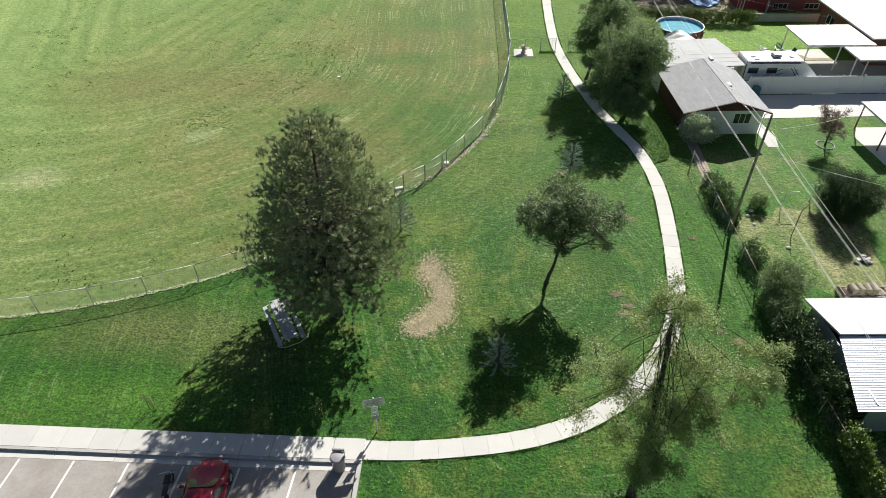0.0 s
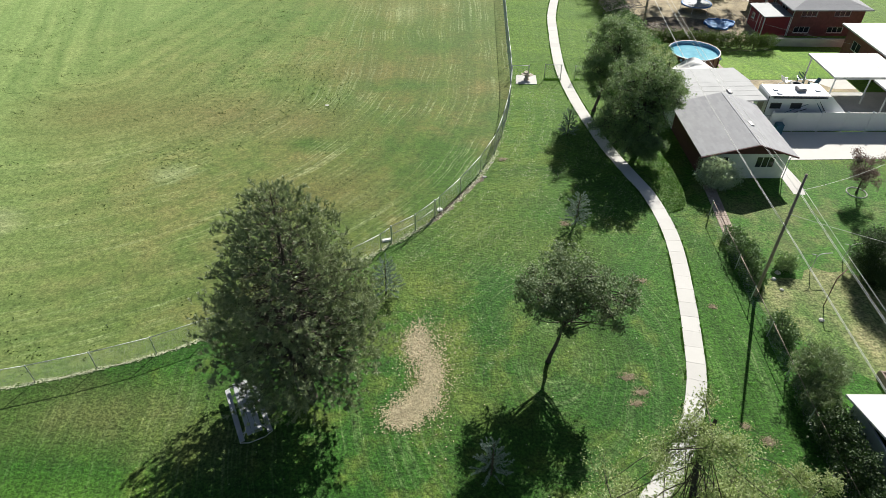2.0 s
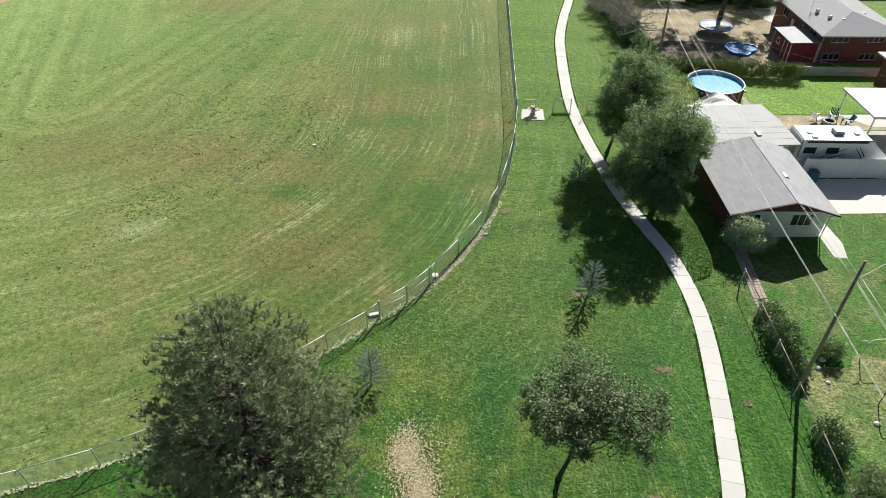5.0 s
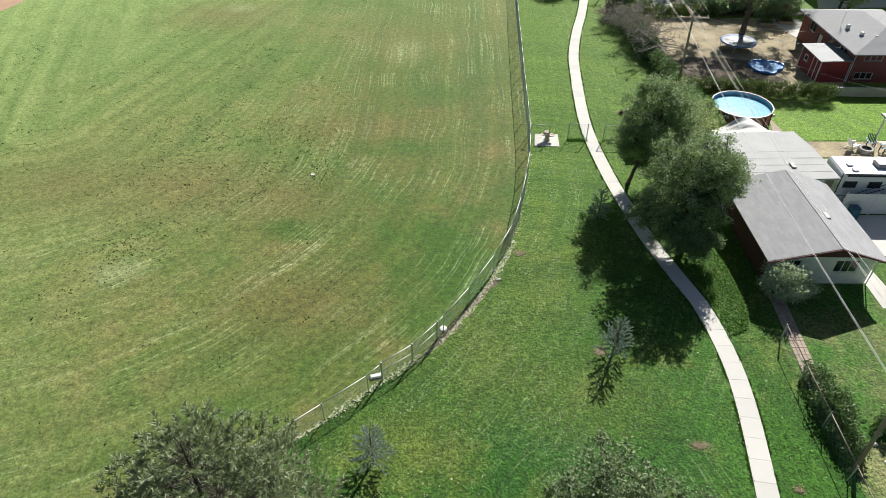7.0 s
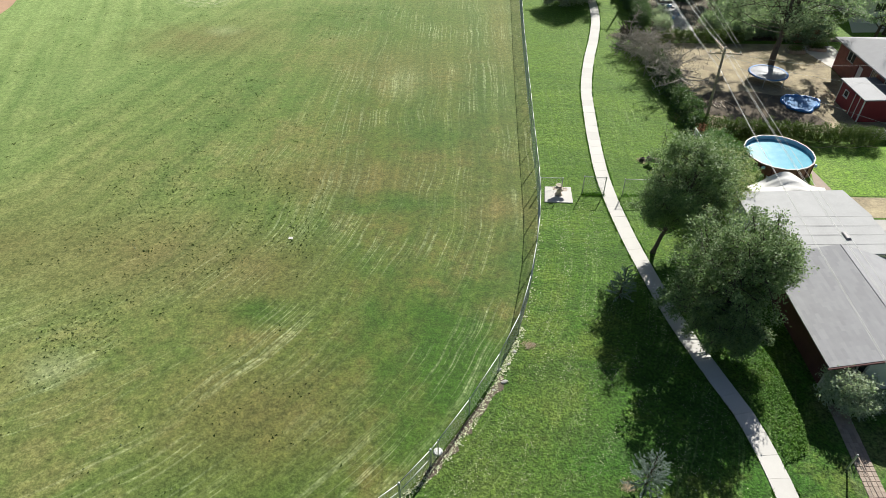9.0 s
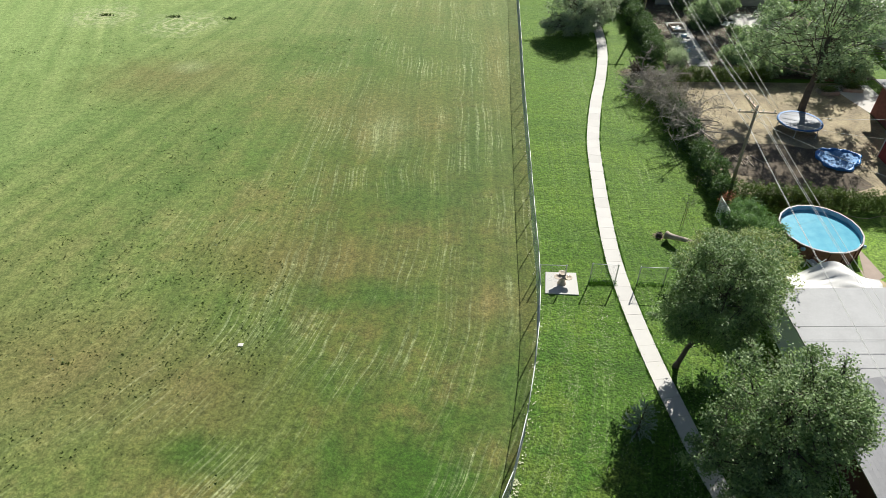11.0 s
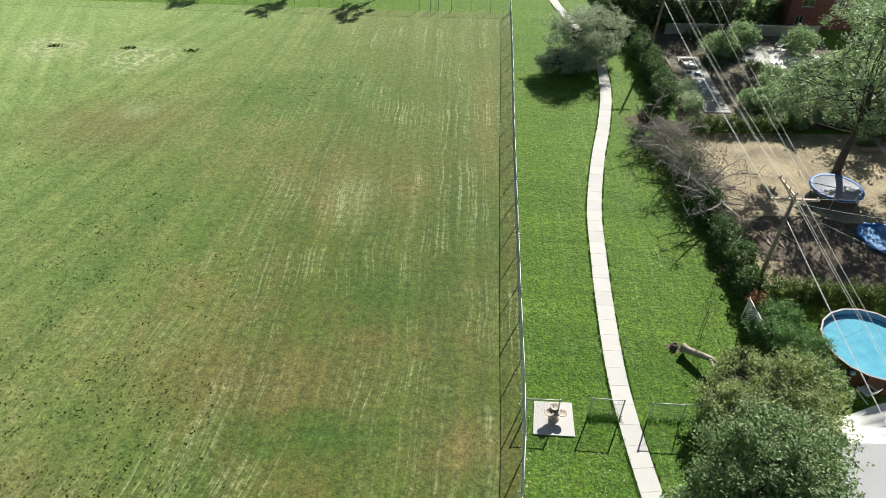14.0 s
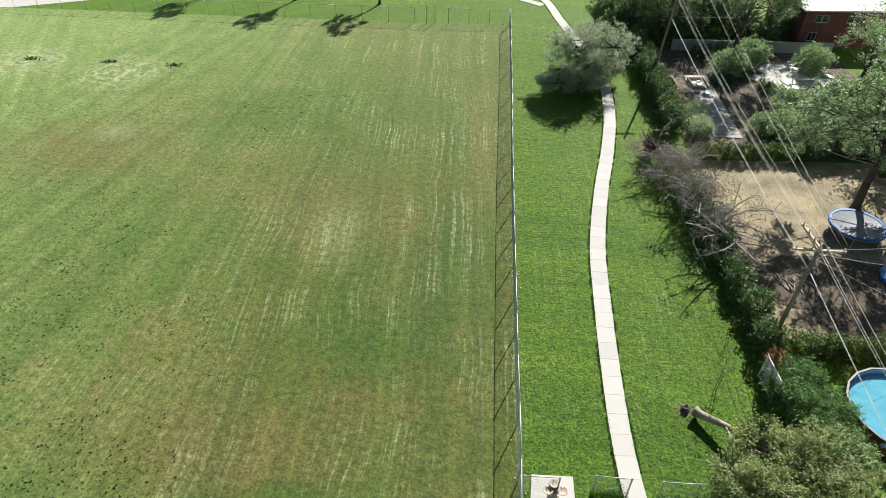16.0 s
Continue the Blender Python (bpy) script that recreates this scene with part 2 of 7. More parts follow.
M_PARK = turf("park_turf", (0.013, 0.066, 0.006), (0.025, 0.09, 0.008), (0.082, 0.125, 0.02), (0.36, 0.43, 0.22))
M_FIELD = turf("field_turf", (0.058, 0.113, 0.0165), (0.09, 0.12, 0.0245), (0.137, 0.123, 0.037), (0.46, 0.52, 0.29), field=True)
M_YARD = turf("yard_turf", (0.026, 0.108, 0.007), (0.04, 0.125, 0.011), (0.12, 0.145, 0.05), (0.2, 0.24, 0.1))
M_POOLLAWN = turf("bright_lawn", (0.085, 0.2, 0.008), (0.115, 0.225, 0.014), (0.15, 0.24, 0.04), (0.18, 0.27, 0.08))
M_DRYLAWN = turf("dry_lawn", (0.09, 0.16, 0.035), (0.19, 0.2, 0.085), (0.30, 0.255, 0.155), (0.36, 0.34, 0.2))
M_CONC = worn("concrete", (0.57, 0.555, 0.525), 0.1, 3, 0.9, per="object")
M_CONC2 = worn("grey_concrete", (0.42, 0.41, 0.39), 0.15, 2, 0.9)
M_LOT = worn("parking_paving", (0.34, 0.32, 0.30), 0.2, 1.6, 0.92, stain=(0.24, 0.21, 0.18))
M_PAINT = worn("line_paint", (0.75, 0.75, 0.72), 0.12, 6, 0.7)
# the dark stain mottles the soil and also paints tree shade into it
M_DRY = worn("dry_soil_straw_and_shade", (0.34, 0.285, 0.18), 0.6, 1.3, 0.95, stain=(0.12, 0.10, 0.075), bump=0.8, dist=0.04)
M_SPOT = worn("worn_bare_turf", (0.22, 0.21, 0.14), 0.65, 7, 0.95, bump=0.8, dist=0.04)
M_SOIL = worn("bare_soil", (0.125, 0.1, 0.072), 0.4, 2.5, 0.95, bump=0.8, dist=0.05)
M_INFIELD = worn("infield_clay", (0.42, 0.27, 0.18), 0.15, 1.5, 0.95)
M_LITTER = worn("dry_leaves", (0.46, 0.40, 0.25), 0.5, 6, 0.8, per="island", bump=0)
M_CLIP = worn("grass_clippings", (0.50, 0.53, 0.34), 0.35, 6, 0.85, per="island", bump=0)
M_SANDSTONE = worn("tan_concrete", (0.5, 0.43, 0.35), 0.15, 6, 0.85)
M_STRAW = worn("straw_and_twigs", (0.30, 0.24, 0.15), 0.75, 6, 0.9, per="island", bump=0)
M_TUFT = leafy("grass_blades", (0.05, 0.14, 0.015), (0.10, 0.21, 0.035), 0.4)
M_TUFT2 = leafy("field_blades", (0.03, 0.06, 0.012), (0.085, 0.125, 0.03), 0.25)
M_GALV = worn("galvanised_steel", (0.58, 0.6, 0.6), 0.12, 10, 0.6, 0.25, bump=0.1)
M_WIRE = worn("dull_wire", (0.48, 0.5, 0.5), 0.1, 10, 0.6, 0.2, bump=0)
M_CABLE = worn("weathered_cable", (0.66, 0.66, 0.64), 0.1, 4, 0.6, bump=0)
M_BARK = worn("grey_bark", (0.085, 0.07, 0.058), 0.4, 7, 0.95, bump=0.9, dist=0.03)
M_DEAD = worn("dead_wood", (0.36, 0.33, 0.295), 0.35, 6, 0.9, bump=0.5)
M_LOG = worn("peeled_log", (0.36, 0.31, 0.25), 0.35, 5, 0.85, bump=0.5)
M_CROSSARM = worn("bleached_timber", (0.62, 0.47, 0.38), 0.2, 5, 0.85, bump=0.3)
M_POLE = worn("weathered_pole", (0.275, 0.22, 0.185), 0.3, 4, 0.9, bump=0.5)
M_NEEDLE = leafy("pine_needles", (0.09, 0.125, 0.065), (0.4, 0.445, 0.29), 0.28)
M_SPRUCE = leafy("blue_needles", (0.17, 0.23, 0.215), (0.42, 0.5, 0.48), 0.2)
M_LEAF = leafy("dark_leaves", (0.1, 0.175, 0.075), (0.33, 0.44, 0.22), 0.42, (0.42, 0.5, 0.28))
M_LEAF2 = leafy("olive_leaves", (0.08, 0.135, 0.06), (0.23, 0.29, 0.155), 0.38, (0.29, 0.33, 0.2))
M_DARKBUSH = leafy("dense_dark_leaves", (0.018, 0.045, 0.014), (0.055, 0.095, 0.03), 0.2)
M_BANK = leafy("sunlit_bank_leaves", (0.06, 0.17, 0.015), (0.17, 0.34, 0.045), 0.4)
# leaf greens darkened to put a hedge's shadow side into the colour
M_HEDGE = leafy("shadow_side_leaves", (0.05, 0.1, 0.04), (0.16, 0.25, 0.1), 0.3)
# pale greens carry the haze over the far yards and gardens
M_HAZYLEAF = leafy("haze_paled_leaves", (0.14, 0.22, 0.13), (0.42, 0.54, 0.35), 0.45, (0.62, 0.68, 0.5))
M_FEATHER = leafy("thin_olive_leaves", (0.2, 0.26, 0.11), (0.48, 0.55, 0.28), 0.55, (0.55, 0.55, 0.33))
M_LEAF3 = leafy("bright_leaves", (0.06, 0.11, 0.02), (0.17, 0.24, 0.055), 0.2)
M_GREYLEAF = leafy("grey_green_leaves", (0.28, 0.34, 0.26), (0.62, 0.7, 0.57), 0.4, (0.7, 0.7, 0.58))
M_PURPLE = leafy("purple_leaves", (0.1, 0.05, 0.055), (0.28, 0.18, 0.175), 0.3)
M_JUNIPER = leafy("juniper_sprays", (0.08, 0.17, 0.06), (0.22, 0.36, 0.15), 0.35)
M_WILT = leafy("wilted_leaves", (0.11, 0.10, 0.06), (0.22, 0.21, 0.13), 0.3)
M_SHINGLE = worn("grey_shingle", (0.315, 0.317, 0.333), 0.13, 5, 0.9, per="object")
M_SHEETROOF = worn("roll_roofing", (0.37, 0.375, 0.38), 0.12, 2, 0.8)
M_WHITEMETAL = worn("white_metal_roof", (0.58, 0.58, 0.57), 0.06, 1.5, 0.5, bump=0.05)
M_SHEDROOF = worn("grey_sheet_roof", (0.23, 0.24, 0.26), 0.12, 1.5, 0.7, bump=0.05)
M_CORR = worn("corrugated_metal", (0.42, 0.45, 0.5), 0.12, 1.5, 0.45, 0.4, bump=0.05)
M_WHITE = worn("white_paint", (0.74, 0.74, 0.71), 0.08, 4, 0.6, bump=0.1)
M_VINYL = worn("white_vinyl", (0.68, 0.7, 0.72), 0.04, 3, 0.45, bump=0.03)
M_REDWOOD = worn("red_siding", (0.26, 0.035, 0.04), 0.2, 4, 0.7)
M_GABLE = worn("dark_red_boards", (0.10, 0.035, 0.035), 0.25, 5, 0.8)
M_BRICKWALL = worn("red_brick_wall", (0.20, 0.08, 0.068), 0.3, 9, 0.9, bump=0.5)
M_PAVER = worn("brick_paver", (0.36, 0.29, 0.24), 0.25, 5, 0.9, per="object")
M_BLACK = worn("black_plastic", (0.025, 0.026, 0.028), 0.2, 10, 0.5, bump=0.05)
M_GREYPL = worn("grey_plastic", (0.30, 0.28, 0.29), 0.1, 6, 0.55, bump=0.1)
M_RUBBER = worn("rubber", (0.03, 0.03, 0.03), 0.2, 10, 0.85, bump=0.1)
M_CARRED = worn("red_car_paint", (0.27, 0.01, 0.03), 0.05, 2, 0.22, bump=0)
M_CHROME = worn("alloy", (0.6, 0.6, 0.62), 0.1, 8, 0.3, 0.9, bump=0)
M_RINGBLUE = worn("faded_blue_pad", (0.025, 0.14, 0.38), 0.25, 4, 0.6, bump=0.2)
M_BLUE = worn("blue_vinyl", (0.05, 0.22, 0.55), 0.25, 4, 0.4, bump=0.2)
M_POOLSHEET = worn("crumpled_blue_sheet", (0.09, 0.24, 0.47), 0.45, 3, 0.75, bump=0.6)
M_PALEBLUE = worn("pale_blue_vinyl", (0.30, 0.50, 0.66), 0.25, 4, 0.35, bump=0.3)
M_POOLWALL = worn("brown_pool_wall", (0.20, 0.09, 0.065), 0.3, 6, 0.6)
M_TABLE = worn("grey_table_coating", (0.40, 0.41, 0.43), 0.12, 5, 0.55)
M_WOOD = worn("brown_boards", (0.30, 0.19, 0.11), 0.3, 4, 0.85, bump=0.4)
M_ORANGE = worn("rusty_foliage", (0.32, 0.13, 0.06), 0.4, 6, 0.85, per="island", bump=0)
M_TARP = worn("white_sheet", (0.80, 0.79, 0.76), 0.06, 1.5, 0.6, bump=0.2)
M_TEAL = worn("teal_plastic", (0.02, 0.10, 0.16), 0.15, 6, 0.45, bump=0.05)


def glossy(name, col, rough=0.08):
    m, nt, b = shader(name)
    b.inputs["Base Color"].default_value, b.inputs["Roughness"].default_value = (*col, 1), rough
    return m


M_GLASS = glossy("dark_window_glass", (0.03, 0.035, 0.04), 0.06)
M_LAMPGLASS = glossy("lamp_glass", (0.55, 0.55, 0.55), 0.1)
# strong light and dark blotches paint dappled tree light on the mat
M_TRAMP = worn("dappled_trampoline_mat", (0.2, 0.22, 0.26), 0.5, 1.6, 0.6, bump=0.1)


def pool_water():
    m, nt, b = shader("pool_water")
    tc = nt.nodes.new("ShaderNodeTexCoord")
    n = noise_node(nt, tc.outputs["Object"], 1.4, 3)
    nt.links.new(ramp_node(nt, n, [(0.3, (0.09, 0.36, 0.50)), (0.7, (0.15, 0.46, 0.57))]), b.inputs["Base Color"])
    b.inputs["Roughness"].default_value = 0.12
    bump_node(nt, noise_node(nt, tc.outputs["Object"], 5.0, 2), 0.12, 0.05, b)
    return m


M_WATER = pool_water()

# ---- mesh helpers ----


class Geo:
    """Gathers vertices and faces for one mesh."""

    def __init__(self):
        self.v, self.f, self.n, self.c = [], [], 0, []

    def add(self, verts, faces):
        k = self.n
        self.v.extend([tuple(p) for p in verts])
        self.f.extend([tuple(i + k for i in q) for q in faces])
        self.n += len(verts)
        return self

    def box(self, x0, x1, y0, y1, z0, z1, bev=0.0, m=None):
        if bev <= 0:
            vs = [(x, y, z) for z in (z0, z1) for x, y in ((x0, y0), (x1, y0), (x1, y1), (x0, y1))]
            fs = [(3, 2, 1, 0), (4, 5, 6, 7), (0, 1, 5, 4), (1, 2, 6, 5), (2, 3, 7, 6), (3, 0, 4, 7)]
        else:
            b, vs = bev, []
            for z, e in ((z0, b), (z0 + b, 0), (z1 - b, 0), (z1, b)):
                vs += [(x0 + e, y0 + e, z), (x1 - e, y0 + e, z), (x1 - e, y1 - e, z), (x0 + e, y1 - e, z)]
            fs = [(3, 2, 1, 0), (12, 13, 14, 15)]
            for k in (0, 4, 8):
                fs += [(k + i, k + (i + 1) % 4, k + 4 + (i + 1) % 4, k + 4 + i) for i in range(4)]
        if m is not None:
            vs = [m @ Vector(p) for p in vs]
        return self.add(vs, fs)

    def tube(self, pts, radii, n=6, caps=True):
        pts = [Vector(p) for p in pts]
        if isinstance(radii, (int, float)):
            radii = [radii] * len(pts)
        rings, up = [], None
        for i, p in enumerate(pts):
            d = pts[min(i + 1, len(pts) - 1)] - pts[max(i - 1, 0)]
            d = d.normalized() if d.length > 1e-9 else Vector((0, 0, 1))
            if up is None:
                up = d.orthogonal().normalized()
            up = (up - d * up.dot(d))
            up = up.normalized() if up.length > 1e-6 else d.orthogonal().normalized()
            side = d.cross(up)
            rings.append([p + (up * math.cos(a) + side * math.sin(a)) * radii[i] for a in (2 * math.pi * k / n for k in range(n))])
        fs = []
        for i in range(len(pts) - 1):
            fs += [(i * n + k, i * n + (k + 1) % n, (i + 1) * n + (k + 1) % n, (i + 1) * n + k) for k in range(n)]
        if caps:
            fs += [tuple(range(n - 1, -1, -1)), tuple((len(pts) - 1) * n + k for k in range(n))]
        return self.add([p for r in rings for p in r], fs)

    def lathe(self, prof, n=20, c=(0, 0, 0), cap=True):
        """Turned profile of (radius, z) about a vertical axis."""
        vs = [(c[0] + r * math.cos(2 * math.pi * k / n), c[1] + r * math.sin(2 * math.pi * k / n), c[2] + z) for r, z in prof for k in range(n)]
        fs = []
        for i in range(len(prof) - 1):
            fs += [(i * n + k, i * n + (k + 1) % n, (i + 1) * n + (k + 1) % n, (i + 1) * n + k) for k in range(n)]
        if cap:
            fs += [tuple(range(n - 1, -1, -1)), tuple((len(prof) - 1) * n + k for k in range(n))]
        return self.add(vs, fs)

    def prism(self, poly, z0, z1, bev=0.0):
        """An upright slab on a plan polygon (counter-clockwise)."""
        n = len(poly)
        if bev > 0:
            cx, cy = sum(p[0] for p in poly) / n, sum(p[1] for p in poly) / n
            ins = []
            for x, y in poly:
                d = math.hypot(x - cx, y - cy)
                ins.append((x + (cx - x) * bev / d, y + (cy - y) * bev / d))
            vs = [(x, y, z0) for x, y in poly] + [(x, y, z1 - bev) for x, y in poly] + [(x, y, z1) for x, y in ins]
            lv = 3
        else:
            vs, lv = [(x, y, z0) for x, y in poly] + [(x, y, z1) for x, y in poly], 2
        fs = [tuple(range(n - 1, -1, -1)), tuple((lv - 1) * n + k for k in range(n))]
        for i in range(lv - 1):
            fs += [(i * n + k, i * n + (k + 1) % n, (i + 1) * n + (k + 1) % n, (i + 1) * n + k) for k in range(n)]
        return self.add(vs, fs)

    def cards(self, V, k):
        """V: array (N, k, 3) of small polygons, kept as arrays."""
        self.c.append((np.asarray(V, np.float32), k))
        return self


def mesh_of(name, geo, material, smooth=False):
    me = bpy.data.meshes.new(name)
    if geo.c:
        co = [np.array(geo.v, np.float32).reshape(-1, 3)]
        idx, tot, n = [np.array([i for q in geo.f for i in q], np.int32)], [np.array([len(q) for q in geo.f], np.int32)], geo.n
        for V, k in geo.c:
            m = len(V)
            co.append(V.reshape(-1, 3))
            idx.append(np.arange(n, n + m * k, dtype=np.int32))
            tot.append(np.full(m, k, np.int32))
            n += m * k
        co, idx, tot = np.concatenate(co), np.concatenate(idx), np.concatenate(tot)
        me.vertices.add(len(co))
        me.vertices.foreach_set("co", co.ravel())
        me.loops.add(len(idx))
        me.loops.foreach_set("vertex_index", idx)
        me.polygons.add(len(tot))
        me.polygons.foreach_set("loop_start", np.concatenate([[0], np.cumsum(tot)[:-1]]).astype(np.int32))
        me.update(calc_edges=True)
    else:
        me.from_pydata(geo.v, [], geo.f)
    if smooth:
        me.polygons.foreach_set("use_smooth", [True] * len(me.polygons))
    me.materials.append(material)
    return me


def part(name, geo, material, parent=None, label="", smooth=False, at=(0, 0, 0)):
    ob = new(name, mesh_of(name, geo, material, smooth))
    ob.location = at
    if parent is not None:
        ob.parent = parent
    return tagged(ob, label)


def thing(name, label, category, at=(0, 0, 0), turn=0.0, group="", kind=""):
    ob = new(name)
    ob.empty_display_size = 0.2
    ob.location, ob.rotation_euler = at, (0, 0, radians(turn))
    return tagged(ob, label, category, group, kind)


def solo(name, geo, material, label, category, at=(0, 0, 0), kind="", smooth=False, group="", turn=0.0):
    ob = part(name, geo, material, None, label, smooth, at)
    ob.rotation_euler = (0, 0, radians(turn))
    return tagged(ob, "", category, group, kind)


RNG = np.random.default_rng(7)


def unit(n):
    d = RNG.normal(size=(n, 3))
    return d / np.linalg.norm(d, axis=1, keepdims=True)


def leaf_cards(geo, cen, size, up=0.5, slim=0.55):
    """One bent leaf or leaf spray (two triangles) at each centre."""
    n = len(cen)
    nor = unit(n) + np.array([0, 0, up])
    nor /= np.linalg.norm(nor, axis=1, keepdims=True)
    a = np.cross(nor, unit(n))
    a /= np.linalg.norm(a, axis=1, keepdims=True) + 1e-9
    b = np.cross(nor, a)
    s = size * RNG.uniform(0.6, 1.35, (n, 1))
    V = np.stack([cen - a * s, cen - b * s * slim + nor * s * 0.15, cen + a * s, cen + b * s * slim + nor * s * 0.15], 1)
    geo.cards(V, 4)


def brush_cards(geo, cen, direction, twig, length, width, count):
    """Bottlebrush shoots: needles all round a short twig from each centre, slanting forwards."""
    n = len(cen)
    ax = direction / np.linalg.norm(direction, axis=1, keepdims=True)
    ax = np.repeat(ax, count, 0)
    c = np.repeat(cen, count, 0) + ax * twig * RNG.uniform(0, 1, (n * count, 1))
    r = np.cross(ax, unit(n * count))
    r /= np.linalg.norm(r, axis=1, keepdims=True) + 1e-9
    d = ax * 0.75 + r * RNG.uniform(0.5, 1.0, (n * count, 1))
    w = np.cross(d, unit(n * count))
    w /= np.linalg.norm(w, axis=1, keepdims=True) + 1e-9
    L = length * RNG.uniform(0.7, 1.15, (n * count, 1))
    geo.cards(np.stack([c - w * width, c + w * width, c + d * L], 1), 3)


def bent(p, q, sag=0.1, k=4):
    p, q = Vector(p), Vector(q)
    off = Vector(unit(1)[0]) * (q - p).length * sag
    return [p.lerp(q, i / k) + off * math.sin(math.pi * i / k) for i in range(k + 1)]

# ---- ground and paving ----


def sheet(name, poly, z, material, label, category):
    g = Geo()
    g.add([(x, y, z) for x, y in poly], [tuple(range(len(poly)))])
    return solo(name, g, material, label, category, kind="structure")


def spline(pts, step):
    """Smooth polyline through plan points (Catmull-Rom), at about equal steps."""
    P = [Vector((*p, 0)) for p in pts]
    P = [2 * P[0] - P[1]] + P + [2 * P[-1] - P[-2]]
    out = []
    for i in range(1, len(P) - 2):
        for k in range(24):
            t = k / 24
            a, b, c, d = P[i - 1], P[i], P[i + 1], P[i + 2]
            out.append(0.5 * ((2 * b) + (c - a) * t + (2 * a - 5 * b + 4 * c - d) * t * t + (3 * b - a - 3 * c + d) * t ** 3))
    out.append(P[-2])
    res, left = [out[0]], step
    for p, q in zip(out, out[1:]):
        seg, done = (q - p).length, 0.0
        while seg - done >= left:
            done += left
            res.append(p.lerp(q, done / seg))
            left = step
        left -= seg - done
    return [(p.x, p.y) for p in res]


def side(pts, off):
    """The polyline shifted to its left by off."""
    res = []
    for i, (x, y) in enumerate(pts):
        a, b = pts[max(i - 1, 0)], pts[min(i + 1, len(pts) - 1)]
        dx, dy = b[0] - a[0], b[1] - a[1]
        d = math.hypot(dx, dy)
        res.append((x - dy / d * off, y + dx / d * off))
    return res


gr = Geo()
gr.add([(-1500, -1500, 0), (1500, -1500, 0), (1500, 1500, 0), (-1500, 1500, 0)], [(0, 1, 2, 3)])
solo("ground", gr, M_PARK, "mown green park grass with worn and dry spots", "ground", kind="structure")

FENCE = [(-46.0, 24.6), (-36.0, 25.2), (-26.6, 26.2), (-20.3, 27.6), (-14.0, 30.0), (-9.6, 33.2), (-3.0, 39.0), (0.5, 42.5), (3.4, 47.3), (5.2, 51.8), (6.5, 57.6), (7.25, 63.4), (7.6, 72.3), (7.9, 80.0), (8.4, 92.5), (9.0, 105.0), (9.8, 123.6)]
curve = spline(FENCE, 1.0)
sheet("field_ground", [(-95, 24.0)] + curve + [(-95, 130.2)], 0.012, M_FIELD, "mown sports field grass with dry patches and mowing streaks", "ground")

sheet("yard_ground", [(19.4, 8), (60, 8), (60, 47), (27.8, 47), (27.8, 49.9), (19.9, 49.9), (19.9, 44), (19.6, 34), (19.4, 28)], 0.014, M_YARD, "patchy backyard lawn", "ground")
sheet("pool_lawn", [(23.6, 66.5), (28.9, 65.8), (30.4, 65.2), (41.5, 65.6), (41.5, 72.2), (23.6, 73.6)], 0.016, M_POOLLAWN, "bright mown backyard lawn beside the pool", "lawn")


def blob_poly(cx, cy, rx, ry, wob=0.2, n=28, turn=0.0):
    ph = RNG.uniform(0, 6.28, 4)
    res = []
    for k in range(n):
        a = 2 * math.pi * k / n
        r = 1 + wob * (0.5 * math.sin(2 * a + ph[0]) + 0.4 * math.sin(3 * a + ph[1]) + 0.3 * math.sin(5 * a + ph[2]) + 0.25 * math.sin(9 * a + ph[3]))
        u, v = rx * r * math.cos(a), ry * r * math.sin(a)
        res.append((cx + u * math.cos(turn) - v * math.sin(turn), cy + u * math.sin(turn) + v * math.cos(turn)))
    return res


sheet("dry_yard", [(22.6, 75.2), (39.5, 74.6), (39.9, 94.5), (23.5, 94.6), (22.2, 86.0)], 0.018, M_DRY, "dry straw-coloured yard with bare soil and painted tree shade", "ground")
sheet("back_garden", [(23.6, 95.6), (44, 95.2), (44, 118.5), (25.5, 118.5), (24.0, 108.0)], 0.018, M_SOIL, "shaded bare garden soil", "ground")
sheet("worn_yard", blob_poly(29.0, 79.0, 6.0, 3.6, 0.25), 0.022, M_SOIL, "bare brown soil in the dry yard", "ground")
sheet("dry_patch_yard", blob_poly(25.0, 32.0, 3.9, 5.2, 0.25), 0.02, M_DRYLAWN, "dry worn patch of the backyard lawn", "ground")
sheet("side_yard", [(28.9, 62.6), (41.0, 62.4), (41.0, 65.0), (30.0, 65.1), (28.6, 66.8), (28.2, 63.2)], 0.02, M_DRY, "dry soil strip beside the patio", "ground")
sheet("infield", [(-75 + 20 * math.cos(2 * math.pi * k / 40), 102 + 20 * math.sin(2 * math.pi * k / 40)) for k in range(40)], 0.022, M_INFIELD, "bare reddish infield clay", "ground")
WORN = []
for cx, cy, rx, ry in ((16.9, 23.7, 0.5, 0.35), (16.1, 24.6, 0.3, 0.25), (10.8, 27.7, 0.55, 0.3), (11.3, 26.7, 0.5, 0.3), (10.9, 26.0, 0.45, 0.25), (9.35, 41.4, 0.45, 0.35), (5.5, 50.0, 0.5, 0.35), (13.3, 35.4, 0.55, 0.3), (17.2, 33.1, 0.3, 0.25), (19.6, 96.6, 1.3, 1.1), (16.35, 70.0, 0.5, 0.42)):
    sheet("worn_spot", blob_poly(cx, cy, rx * 0.55, ry * 0.6, 0.5), 0.024, M_SPOT if cy < 60 else M_SOIL, "bare worn spot in the park grass", "ground")
    WORN.append((cx, cy, rx, ry))
strip = spline([(-0.2, 41.8), (0.5, 42.6), (2.05, 45.0), (3.5, 47.2), (3.9, 48.0)], 0.4)
jit = [0.3 + 0.16 * math.sin(1.7 * i) + 0.1 * math.sin(4.1 * i) for i in range(len(strip))]
